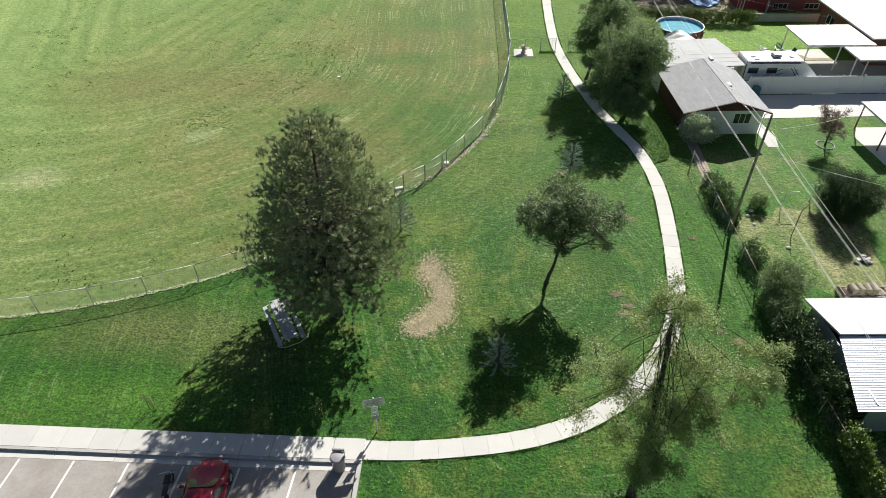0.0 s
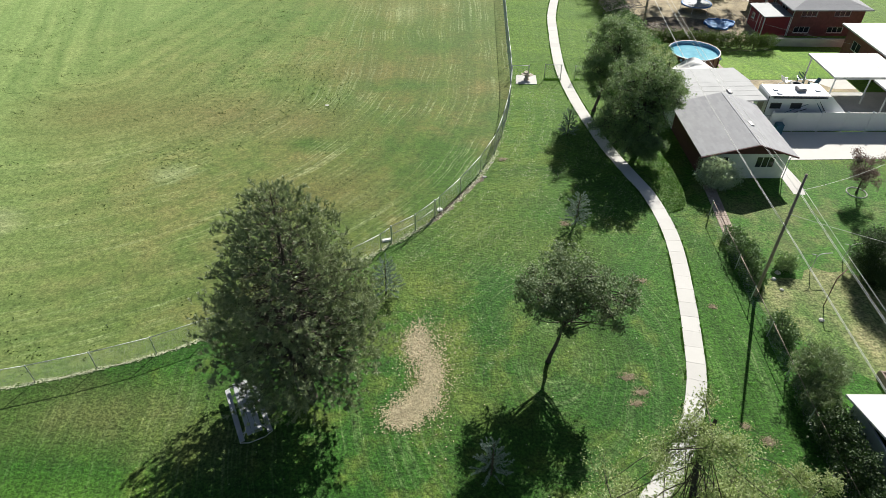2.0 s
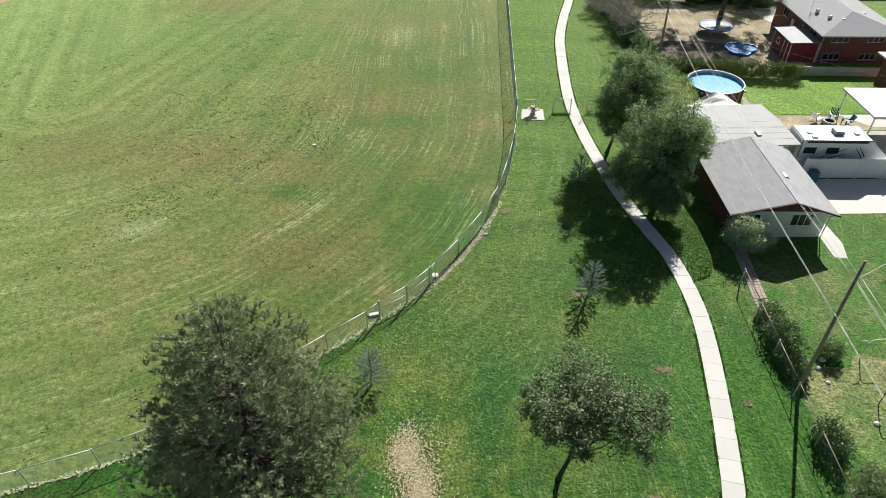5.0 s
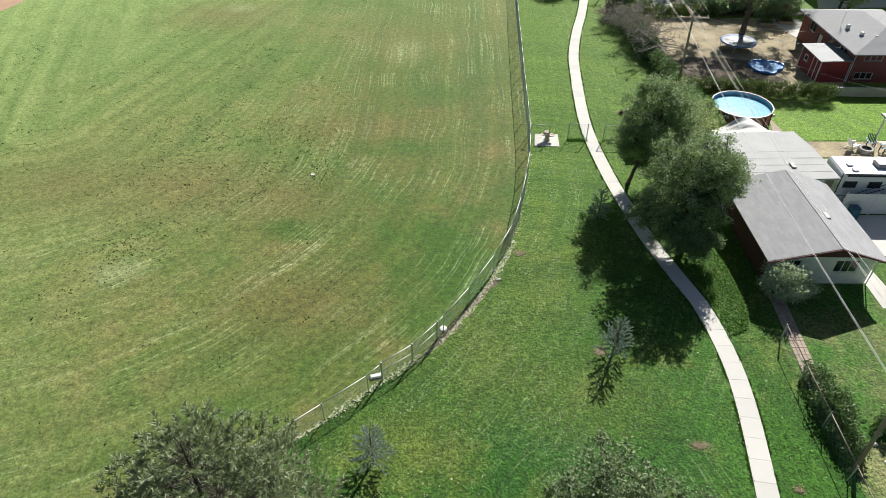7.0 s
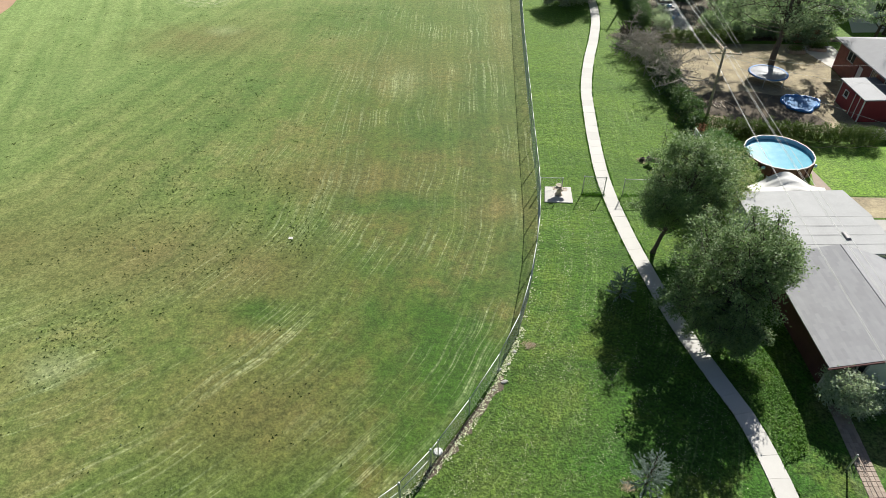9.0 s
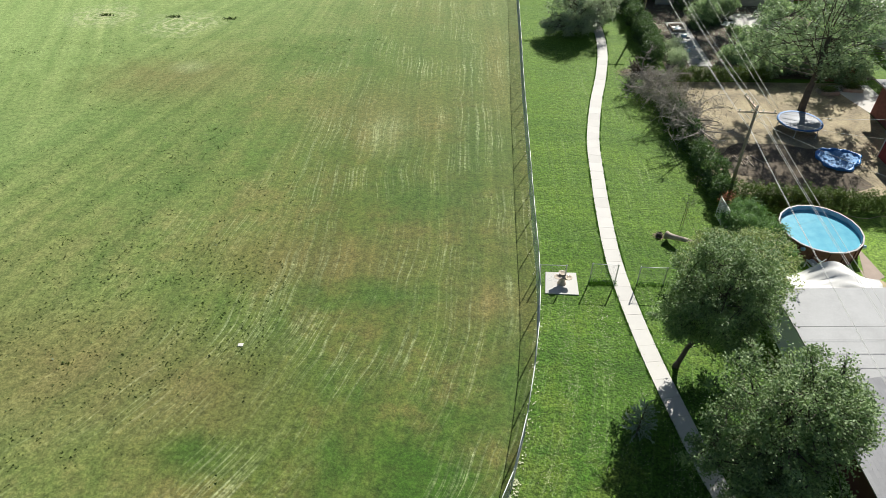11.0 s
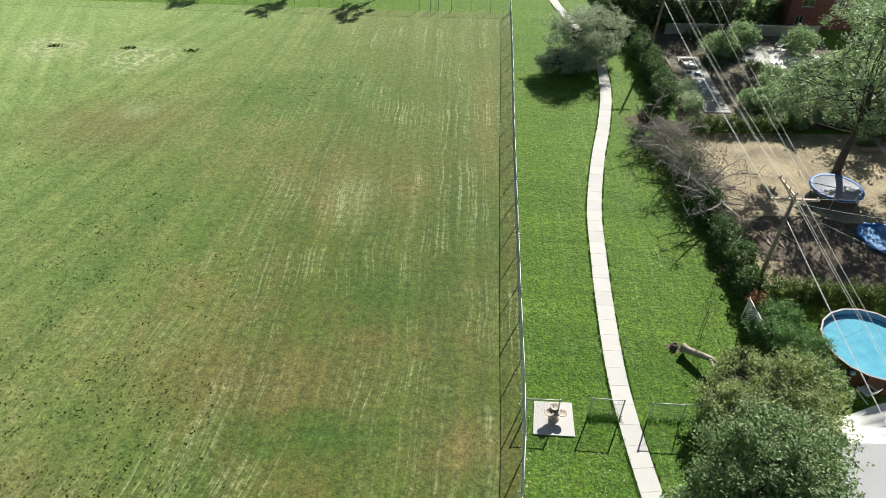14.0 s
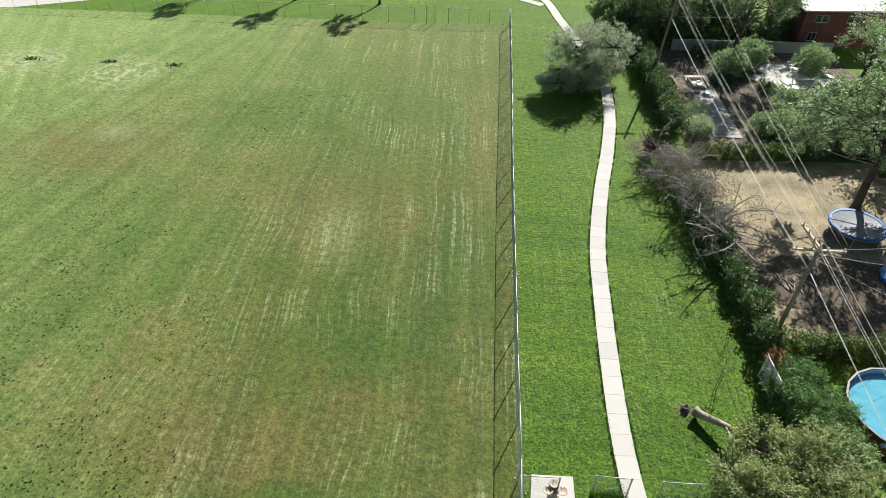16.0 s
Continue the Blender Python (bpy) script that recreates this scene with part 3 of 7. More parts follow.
# dark soil on the park side also stands in for the fence's shadow
sheet("fence_strip", side(strip, 0.1) + [s for s in [side(strip, -j)[i] for i, j in enumerate(jit)]][::-1], 0.026, M_SOIL, "bare soil along the fence foot, darkened for the fence's shadow", "ground")

# sidewalk slabs through the park
WALK = [(-3.9, 17.0), (-1.2, 16.95), (3.2, 17.35), (6.1, 18.1), (8.2, 19.1), (10.5, 20.8), (12.9, 23.9), (14.4, 27.2), (15.15, 30.4), (15.72, 33.4), (16.42, 38.0), (16.58, 41.3), (16.25, 45.0), (15.55, 47.6), (14.5, 51.6), (13.85, 55.2), (13.25, 59.4), (12.83, 64.0), (12.71, 68.0), (12.97, 73.4), (13.33, 78.0), (13.85, 83.2), (15.15, 89.8), (16.5, 95.2), (17.6, 100.4), (18.2, 105.0), (18.4, 110.0), (17.9, 115.5), (17.0, 120.0), (15.9, 125.6), (15.0, 131.5), (13.0, 137.0), (11.0, 150.0)]
sidewalk = thing("sidewalk", "pale concrete sidewalk slabs winding through grass", "sidewalk", kind="structure")
line = spline(WALK, 1.22)
part("bedding", Geo().add([(*p, 0.03) for p in side(line, 0.53) + side(line, -0.53)], [(i, i + len(line), i + len(line) + 1, i + 1) for i in range(len(line) - 1)]), M_CONC2, sidewalk)
lf, rt = side(line, 0.53), side(line, -0.53)
for i in range(len(line) - 1):
    def cut(a, b):
        k = 0.0018
        return (a[0] + (b[0] - a[0]) * k, a[1] + (b[1] - a[1]) * k), (b[0] + (a[0] - b[0]) * k, b[1] + (a[1] - b[1]) * k)
    (r0, r1), (l0, l1) = cut(rt[i], rt[i + 1]), cut(lf[i], lf[i + 1])
    g = Geo().prism([r0, r1, l1, l0], -0.05, 0.045 + RNG.uniform(-0.003, 0.003), 0.006)
    part("slab", g, M_CONC, sidewalk)

fork = thing("sidewalk_fork", "pale concrete sidewalk branching off behind the field", "sidewalk", kind="structure")
for a in range(9):
    (x0, y0), (x1, y1) = (14.3 - 1.22 * a, 130.4 + 1.05 * a), (14.3 - 1.22 * (a + 1) + 0.03, 130.4 + 1.05 * (a + 1) - 0.02)
    part("slab", Geo().prism([(x0 - 0.35, y0 - 0.4), (x0 + 0.35, y0 + 0.4), (x1 + 0.35, y1 + 0.4), (x1 - 0.35, y1 - 0.4)], -0.05, 0.05, 0.006), M_CONC, fork)

# parking bay, kerb and its sidewalk, built along a line turned by -3.2 degrees
LOT = pose(-3.9, 16.2, 0, 0, 0, -3.2)


def lot_poly(pts):
    return [tuple((LOT @ Vector((x, y, 0))).xy) for x, y in pts]


sheet("parking_lot", lot_poly([(-45, -14), (-0.2, -14), (-0.2, -0.35), (-45, -0.35)]), 0.02, M_LOT, "worn light grey parking lot paving", "parking lot")
lotwalk = thing("kerb_walk", "concrete sidewalk slabs beside the parking kerb", "sidewalk", kind="structure")
for i in range(28):
    a, b = -1.5 * i - 0.008, -1.5 * (i + 1) + 0.008
    part("slab", Geo().prism(lot_poly([(b, 0.17), (a, 0.17), (a, 1.35), (b, 1.35)]), 0, 0.15, 0.012), M_CONC, lotwalk)
kerb = thing("kerb", "grey concrete kerb with a gutter pan", "kerb", kind="structure")
for i in range(15):
    a, b = -3 * i - 0.01, -3 * (i + 1) + 0.01
    part("kerb_stone", Geo().prism(lot_poly([(b, 0.0), (a, 0.0), (a, 0.155), (b, 0.155)]), 0, 0.15, 0.015), M_CONC2, kerb)
    part("gutter_pan", Geo().prism(lot_poly([(b, -0.38), (a, -0.38), (a, -0.004), (b, -0.004)]), 0, 0.028, 0.006), M_CONC, kerb)
part("kerb_return", Geo().prism(lot_poly([(-0.2, -14), (0.0, -14), (0.0, -0.02), (-0.2, -0.02)]), 0, 0.15, 0.015), M_CONC2, kerb)
marks = thing("parking_lines", "white painted parking stall lines", "road marking", kind="structure")
for k in range(7):
    xx = -3.1 - 2.7 * k
    part("stall_line", Geo().prism(lot_poly([(xx - 0.3, -5.2), (xx - 0.2, -5.2), (xx + 0.05, -0.45), (xx - 0.05, -0.45)]), 0.02, 0.026), M_PAINT, marks)

sheet("driveway", [(27.4, 49.95), (46, 50.4), (46, 54.6), (27.4, 54.6)], 0.03, M_CONC, "pale concrete driveway beside the garage", "driveway")
sheet("garage_walk", [(27.25, 45.1), (28.1, 45.0), (28.5, 46.6), (28.2, 49.93), (27.25, 49.93)], 0.03, M_CONC, "narrow concrete walk along the garage", "walkway")
sheet("patio", [(35.4, 41.5), (44, 41.5), (44, 48.2), (36.2, 48.2), (35.2, 46.6)], 0.03, M_CONC, "pale concrete patio", "patio")
# darker concrete puts the carport roof's shade into the floor colour
sheet("carport_slab", [(29.0, 54.9), (46, 54.9), (46, 62.3), (29.0, 62.3)], 0.03, M_CONC2, "grey concrete carport floor, darkened for the roof's shade", "slab")
sheet("house_walk", [(38.9, 63.0), (41.0, 63.0), (41.0, 65.3), (37.0, 65.2)], 0.034, M_CONC, "pale concrete walk beside the carport", "walkway")
sheet("yard_slab", [(39.9, 88.2), (42.5, 88.2), (42.5, 94.0), (38.5, 94.0)], 0.034, M_CONC, "pale concrete slab in the dry yard", "slab")
sheet("far_driveway", [(46.6, 98.0), (62, 98.5), (62, 114), (52.6, 114)], 0.034, M_CONC, "pale concrete drive behind the brick house", "driveway")
sheet("court", [(-75, 127.4), (-52.0, 127.3), (-42.5, 130.5), (-42.5, 150), (-75, 150)], 0.03, M_CONC, "pale concrete court beyond the fence", "court")
pad = thing("fountain_pad", "pale concrete pad of the drinking fountain", "pad", kind="structure")
part("slab", Geo().prism([(7.8, 64.05), (9.91, 63.94), (10.0, 66.0), (8.02, 66.05)], 0, 0.06, 0.015), M_CONC, pad)

# ---- plants ----


def limb(geo, p, q, r0, r1, n=6, sag=0.08):
    pts = bent(p, q, sag)
    geo.tube(pts, [r0 + (r1 - r0) * i / (len(pts) - 1) for i in range(len(pts))], n, False)
    return pts


def broadleaf(name, label, base, trunk, crown, leaf_mat, lobes=16, lobe_r=0.34, clusters=26, leaves=22, size=0.085, r0=0.2, slim=0.55, spread=0.13, category="tree", bark=M_BARK, group="", hollow=0.35, low=0.55, limb_r=0.33, up=1.1, shell=0.0):
    """trunk: points relative to the base; crown: list of (centre, radii) ellipsoids filled with leafy lobes."""
    t = thing(name, label, category, (*base, 0), group=group)
    wood, leaf = Geo(), Geo()
    pts = [Vector(p) for p in trunk]
    fine = []
    for a, b in zip(pts, pts[1:]):
        fine += bent(a, b, 0.03, 4)[:-1]
    fine.append(pts[-1])
    wood.tube(fine, [r0 * (1.35 if i == 0 else 1 - 0.6 * i / (len(fine) - 1)) for i in range(len(fine))], 9, False)
    top = pts[-1]
    for (c, R) in crown:
        c, R, last = np.array(c, float), np.array(R, float), None
        for _ in range(lobes):
            d = unit(1)[0]
            spur = RNG.uniform() < 0.16
            q = c + d * R * (RNG.uniform(0.85, 1.0) if spur else RNG.uniform(hollow, 0.82))
            q[2] = max(q[2], 0.3)
            lr = lobe_r * R.mean() * (RNG.uniform(0.5, 0.9) if spur else RNG.uniform(0.7, 1.2))
            k = RNG.uniform(low, 1.0)
            start = fine[int(k * (len(fine) - 1))]
            if last is not None and RNG.uniform() < 0.6:
                start = last
            last = Vector(q)
            limb(wood, start, q, r0 * limb_r, r0 * 0.07, 5, 0.12)
            m = max(4, int(clusters * RNG.uniform(0.7, 1.3)))
            out = (q - c) / (np.linalg.norm(q - c) + 1e-6)
            dirs = unit(m) + out * 0.55 + np.array([0, 0, 0.15])
            dirs /= np.linalg.norm(dirs, axis=1, keepdims=True)
            ln = lr * RNG.uniform(0.55, 1.35, (m, 1))
            for dd, ll in zip(dirs[::2], ln[::2]):
                e = q + dd * ll * 0.9
                wood.tube([q, (q + e) / 2 + unit(1)[0] * lr * 0.06, e], [r0 * 0.06, r0 * 0.045, r0 * 0.02], 3, False)
            s_ = RNG.uniform(0.2, 1.05, (m, leaves, 1))
            allc = (q + dirs[:, None] * ln[:, None] * s_ + RNG.normal(size=(m, leaves, 3)) * spread * (1.15 - 0.6 * s_)).reshape(-1, 3)
            allc[:, 2] = np.maximum(allc[:, 2], 0.05)
            leaf_cards(leaf, allc, size, up, slim)
        # outer sprays in lumpy clumps over the crown's own outside
        m = int(shell * 4 * math.pi * R.mean() ** 2)
        if m:
            d = unit(m)
            d[:, 2] = np.where(d[:, 2] < -0.2, -d[:, 2], d[:, 2])
            lump = np.array([noise.noise((v[0] * 2.6 + c[0], v[1] * 2.6 + c[1], v[2] * 2.6)) + 0.5 * noise.noise((v[0] * 6 + c[1], v[1] * 6, v[2] * 6)) for v in d])
            tip = c + d * R * (0.83 + 0.4 * lump + RNG.uniform(-0.06, 0.12, m))[:, None]
            keep = (lump > -0.22) & (tip[:, 2] > 0.4)
            for c2, R2 in crown:
                if tuple(c2) != tuple(c):
                    keep &= (((tip - np.array(c2)) / np.array(R2)) ** 2).sum(1) > 0.75
            tip, d = tip[keep], d[keep]
            n_ = max(6, leaves // 2)
            s_ = RNG.uniform(0, 1, (len(tip), n_, 1))
            allc = (tip[:, None] - (d * np.array([1, 1, 0.6]))[:, None] * s_ * 0.42 + RNG.normal(size=(len(tip), n_, 3)) * (0.05 + 0.1 * s_)).reshape(-1, 3)
            leaf_cards(leaf, allc, size * 1.1, up, slim)
            for q, dd in zip(tip[::3], d[::3]) if shell >= 4 else ():
                wood.tube([q - dd * 0.7, q - dd * 0.05], [r0 * 0.05, r0 * 0.02], 3, False)
    part("trunk", wood, bark, t, smooth=True)
    part("crown", leaf, leaf_mat, t)
    return t


def conifer(name, label, base, height, radius, mat, rows, per_row, tufts, needle, width, count, low=0.12, shape=0.8, lean=(0, 0), r0=0.22, rise=0.1):
    t = thing(name, label, "tree", (*base, 0))
    wood, leaf = Geo(), Geo()
    axis = [Vector((lean[0] * z / height, lean[1] * z / height, z)) for z in np.linspace(0, height, 9)]
    wood.tube(axis, [r0 * (1.3 if i == 0 else 1 - 0.95 * i / 8) for i in range(9)], 9, False)
    for i in range(rows):
        f = low + (1 - low) * (i + RNG.uniform(-0.3, 0.3)) / rows
        f = min(max(f, low), 0.99)
        z = f * height
        k = (f - low) / (1 - low)
        env = radius * ((1 - k) ** shape * (0.72 + 0.28 * min(1, k / 0.22))) + 0.12
        n = max(4, int(per_row * (0.5 + 0.5 * (1 - k))))
        for j in range(n):
            a = 2 * math.pi * (j + RNG.uniform(-0.4, 0.4)) / n + i * 2.4
            L = env * RNG.uniform(0.55, 1.12)
            d = np.array([math.cos(a), math.sin(a), 0.0])
            p0 = np.array([lean[0] * f, lean[1] * f, z])
            p1 = p0 + d * L + np.array([0, 0, L * (rise + 0.2 * k + RNG.uniform(-0.12, 0.12))])
            limb(wood, p0, p1, max(0.012, r0 * 0.22 * (1 - k)), 0.006, 4, 0.06)
            m = max(4, int(tufts * L / radius) + 2)
            w = np.cross(d, [0, 0, 1.0])
            knots = max(2, int(1 + 4 * L / radius))
            ks = RNG.uniform(0.35, 1.0, (knots, 1)) ** 0.6
            kc = p0 + (p1 - p0) * ks + w * RNG.normal(size=(knots, 1)) * 0.2 * L * (0.3 + 0.5 * ks) + np.array([0, 0, 1.0]) * RNG.normal(size=(knots, 1)) * 0.07 * L
            kc[0] = p1
            for q in kc[1:]:
                limb(wood, p0 + (p1 - p0) * 0.35, q, 0.02, 0.006, 3, 0.08)
            cen = kc[RNG.integers(0, knots, m)] + RNG.normal(size=(m, 3)) * np.array([0.26, 0.26, 0.13]) * (0.5 + L / radius * 0.6)
            dr = d * 0.5 + np.array([0, 0, 0.8]) + RNG.normal(size=(m, 3)) * 0.35
            brush_cards(leaf, cen, dr, needle, needle * 0.8, width, count)
    part("trunk", wood, M_BARK, t, smooth=True)
    part("crown", leaf, mat, t)
    return t


def shrub(name, label, blobs, leaf_mat, density=260, size=0.07, slim=0.55, category="shrub", stems=True, group=""):
    """blobs: (x, y, z, rx, ry, rz) leafy masses in world metres; stands on the ground."""
    x0, y0 = blobs[0][0], blobs[0][1]
    t = thing(name, label, category, (x0, y0, 0), group=group)
    for (x, y, z, rx, ry, rz) in blobs:
        leaf = Geo()
        c = np.array([x - x0, y - y0, z])
        R = np.array([rx, ry, rz])
        area = (rx * ry + rx * rz + ry * rz) * 4.2
        m = int(density * area / 10) + 8
        d = unit(m)
        bump = 1 + 0.14 * np.sin(d[:, :1] * 5 + x) + 0.12 * np.sin(d[:, 1:2] * 7 + y) + np.array([[0.45 * noise.noise((v[0] * 2.4 + x, v[1] * 2.4 + y, v[2] * 2.4)) + 0.3 * noise.noise((v[0] * 6 + y, v[1] * 6 + x, v[2] * 6))] for v in d])
        cen = c + d * R * bump * RNG.uniform(0.55, 1.05, (m, 1)) ** 0.5
        cen = np.repeat(cen, 9, 0) + RNG.normal(size=(m * 9, 3)) * 0.11
        cen = cen[cen[:, 2] > 0.03]
        leaf_cards(leaf, cen, size, 0.5, slim)
        if stems:
            wood = Geo()
            for _ in range(9):
                e = c + unit(1)[0] * R * 0.85
                e[2] = max(e[2], 0.15)
                limb(wood, (c[0], c[1], 0), e, 0.03, 0.008, 4, 0.1)
            part("woody_base", wood, M_BARK, t)
        part("foliage", leaf, leaf_mat, t)
    return t


# big pine above the picnic table
conifer("pine_tree", "tall dense dark green pine beside the picnic table", (-6.3, 26.3), 12.6, 4.95, M_NEEDLE, 34, 15, 26, 0.25, 0.019, 24, 0.17, 0.62, (-0.1, 0.9), 0.32, 0.1)
# young blue spruces


def young_spruce(bx, by, hh):
    t = thing("blue_spruce", "young blue spruce in the park grass", "tree", (bx, by, 0))
    wood, leaf = Geo(), Geo()
    wood.tube([(0, 0, 0), (0.03, 0.02, hh * 0.5), (0.05, 0.02, hh)], [0.06, 0.04, 0.01], 7, False)
    whorls = int(hh * 4.2)
    for i in range(whorls):
        k = i / whorls
        z = hh * (0.1 + 0.88 * k)
        for j in range(6 if k < 0.7 else 4):
            a = 6.283 * (j + RNG.uniform(-0.25, 0.25)) / (6 if k < 0.7 else 4) + i * 1.3
            L = (0.34 * hh * (1 - k) ** 0.7 + 0.12) * RNG.uniform(0.7, 1.15)
            d = np.array([math.cos(a), math.sin(a), 0.25 + 0.5 * k])
            p0 = np.array([0.04 * k, 0.02 * k, z])
            wood.tube([p0, p0 + d * L], [0.012, 0.004], 3, False)
            m = max(3, int(L * 9))
            cen = p0 + d * L * np.linspace(0.25, 0.95, m)[:, None]
            dr = d + RNG.normal(size=(m, 3)) * 0.3
            brush_cards(leaf, cen, dr, 0.14, 0.085, 0.011, 30)
    part("trunk", wood, M_BARK, t, smooth=True)
    part("crown", leaf, M_SPRUCE, t)


for bx, by, hh in ((10.1, 41.35, 2.7), (-2.85, 34.2, 2.9), (3.0, 21.9, 2.6), (11.4, 54.0, 2.5)):
    young_spruce(bx, by, hh)
# park tree with a leaning trunk
broadleaf("leaning_tree", "leaning park tree with an open flat olive green crown", (6.6, 28.8), [(0, 0, 0), (0.15, 0.1, 0.7), (0.45, 0.4, 1.4), (0.8, 0.9, 2.3), (0.9, 1.1, 3.2)], [((-0.8, 0.8, 4.6), (1.6, 1.8, 1.5)), ((0.7, 1.5, 5.2), (1.7, 1.9, 1.7)), ((2.6, 0.5, 4.5), (1.8, 2.0, 1.5)), ((1.1, 0.2, 4.0), (1.8, 1.5, 1.2)), ((-0.5, -0.8, 5.9), (1.4, 1.3, 1.1)), ((0.6, -0.2, 6.3), (1.6, 1.3, 1.0))], M_LEAF2, 24, 0.25, 12, 15, 0.062, 0.13, spread=0.16, low=0.7, hollow=0.3, shell=5)
# sparse half-bare tree at the bend of the walk
broadleaf("sparse_tree", "tall sparse tree with a dark trunk and thin leaves", (8.6, 14.6), [(0, 0, 0), (0.35, 0.8, 2.2), (0.8, 2.1, 4.8), (1.2, 3.6, 7.2), (1.7, 4.4, 8.6)], [((-0.9, 2.4, 5.0), (2.2, 2.2, 2.6)), ((2.6, 3.0, 5.2), (2.2, 2.2, 2.6)), ((5.4, 3.6, 4.6), (2.2, 1.7, 1.2)), ((1.2, 3.9, 8.0), (2.0, 2.0, 1.6)), ((0.6, 1.4, 3.4), (2.0, 1.7, 1.4)), ((2.8, 2.0, 3.4), (1.8, 1.5, 1.3)), ((0.3, 0.3, 2.2), (1.6, 1.3, 1.2))], M_FEATHER, 15, 0.42, 26, 20, 0.05, 0.17, 0.5, 0.16, low=0.2, limb_r=0.13, hollow=0.1)
# the two large trees beside the path
broadleaf("shade_tree", "large round dark green shade tree beside the path", (16.8, 51.0), [(0, 0, 0), (-0.1, 0.1, 1.2), (0, 0.3, 2.4), (-0.2, 0.6, 3.6), (-0.1, 0.8, 5.0)], [((-0.4, 0.8, 4.6), (3.4, 3.4, 2.9)), ((-0.1, 0.9, 6.0), (2.7, 2.7, 2.1)), ((-2.3, 0.0, 2.8), (2.1, 2.0, 1.7)), ((1.5, 0.8, 5.0), (1.9, 2.1, 1.5)), ((-0.6, -0.6, 2.9), (2.2, 1.8, 1.7)), ((-1.2, -1.3, 1.9), (1.8, 1.3, 1.2)), ((0.2, -1.5, 1.5), (1.3, 1.1, 1.0))], M_LEAF, 46, 0.22, 14, 17, 0.064, 0.28, spread=0.2, hollow=0.32, low=0.2, limb_r=0.16, shell=4.5)
broadleaf("shade_tree", "dark green shade tree leaning beside the path", (14.5, 58.4), [(0, 0, 0), (0.3, 0.1, 1.4), (0.8, 0.2, 2.8), (1.2, 0.2, 4.6), (1.4, 0.2, 6.0)], [((1.5, 0.3, 5.5), (3.2, 3.1, 2.5)), ((1.3, 0.5, 7.0), (2.3, 2.2, 1.7)), ((2.7, 0.5, 4.5), (2.1, 2.0, 1.6)), ((-0.1, 0.0, 4.0), (1.9, 1.9, 1.4)), ((1.9, 0.4, 2.9), (2.0, 1.9, 1.5))], M_LEAF, 46, 0.22, 14, 17, 0.064, 0.15, spread=0.2, hollow=0.32, low=0.3, limb_r=0.16, shell=4.5)
broadleaf("purple_tree", "small purple-leaved tree in a ringed bed", (32.1, 45.3), [(0, 0, 0), (-0.05, 0, 1.0), (-0.1, -0.1, 2.0)], [((-0.2, -0.2, 2.4), (1.45, 1.4, 1.4))], M_PURPLE, 22, 0.36, 18, 18, 0.045, 0.08)
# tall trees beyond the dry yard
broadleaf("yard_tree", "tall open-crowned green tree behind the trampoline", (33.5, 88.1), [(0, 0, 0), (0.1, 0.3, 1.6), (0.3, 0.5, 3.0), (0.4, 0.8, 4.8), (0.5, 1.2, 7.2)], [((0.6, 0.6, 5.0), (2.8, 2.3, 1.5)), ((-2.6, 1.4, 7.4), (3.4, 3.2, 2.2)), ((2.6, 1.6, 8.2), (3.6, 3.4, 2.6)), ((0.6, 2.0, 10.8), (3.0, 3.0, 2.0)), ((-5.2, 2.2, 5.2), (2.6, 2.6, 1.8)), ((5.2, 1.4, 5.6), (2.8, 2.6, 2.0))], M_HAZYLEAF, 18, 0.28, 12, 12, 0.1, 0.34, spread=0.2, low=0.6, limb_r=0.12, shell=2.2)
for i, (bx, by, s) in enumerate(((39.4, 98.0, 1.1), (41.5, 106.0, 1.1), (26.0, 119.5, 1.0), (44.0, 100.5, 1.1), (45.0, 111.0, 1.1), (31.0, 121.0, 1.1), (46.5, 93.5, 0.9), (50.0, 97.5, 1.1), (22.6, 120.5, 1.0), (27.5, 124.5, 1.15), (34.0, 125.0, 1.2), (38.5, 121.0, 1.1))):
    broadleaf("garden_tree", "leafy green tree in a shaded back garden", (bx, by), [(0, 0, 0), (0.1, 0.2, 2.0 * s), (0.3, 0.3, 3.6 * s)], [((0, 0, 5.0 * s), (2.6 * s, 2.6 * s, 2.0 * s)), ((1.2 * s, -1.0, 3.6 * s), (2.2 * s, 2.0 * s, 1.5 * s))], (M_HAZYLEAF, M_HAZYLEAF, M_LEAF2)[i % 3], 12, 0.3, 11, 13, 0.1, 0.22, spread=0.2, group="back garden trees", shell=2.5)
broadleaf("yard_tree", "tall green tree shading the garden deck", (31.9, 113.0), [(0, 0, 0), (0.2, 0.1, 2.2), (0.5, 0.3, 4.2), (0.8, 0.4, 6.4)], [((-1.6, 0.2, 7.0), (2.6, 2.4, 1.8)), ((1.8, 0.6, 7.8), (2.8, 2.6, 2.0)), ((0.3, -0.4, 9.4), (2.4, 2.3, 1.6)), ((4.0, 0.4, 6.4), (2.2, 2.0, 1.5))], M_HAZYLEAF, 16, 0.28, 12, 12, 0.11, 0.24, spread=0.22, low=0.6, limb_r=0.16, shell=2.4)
for bx, by in ((-6.3, 130.2), (-17.2, 131.4), (-28.6, 133.8)):
    broadleaf("far_tree", "round green park tree beyond the field fence", (bx, by), [(0, 0, 0), (0.1, 0, 1.6), (0, 0.1, 3.4)], [((0, 0, 5.2), (2.2, 2.2, 1.9))], M_LEAF, 16, 0.36, 20, 14, 0.1, 0.18, group="trees beyond the fence")
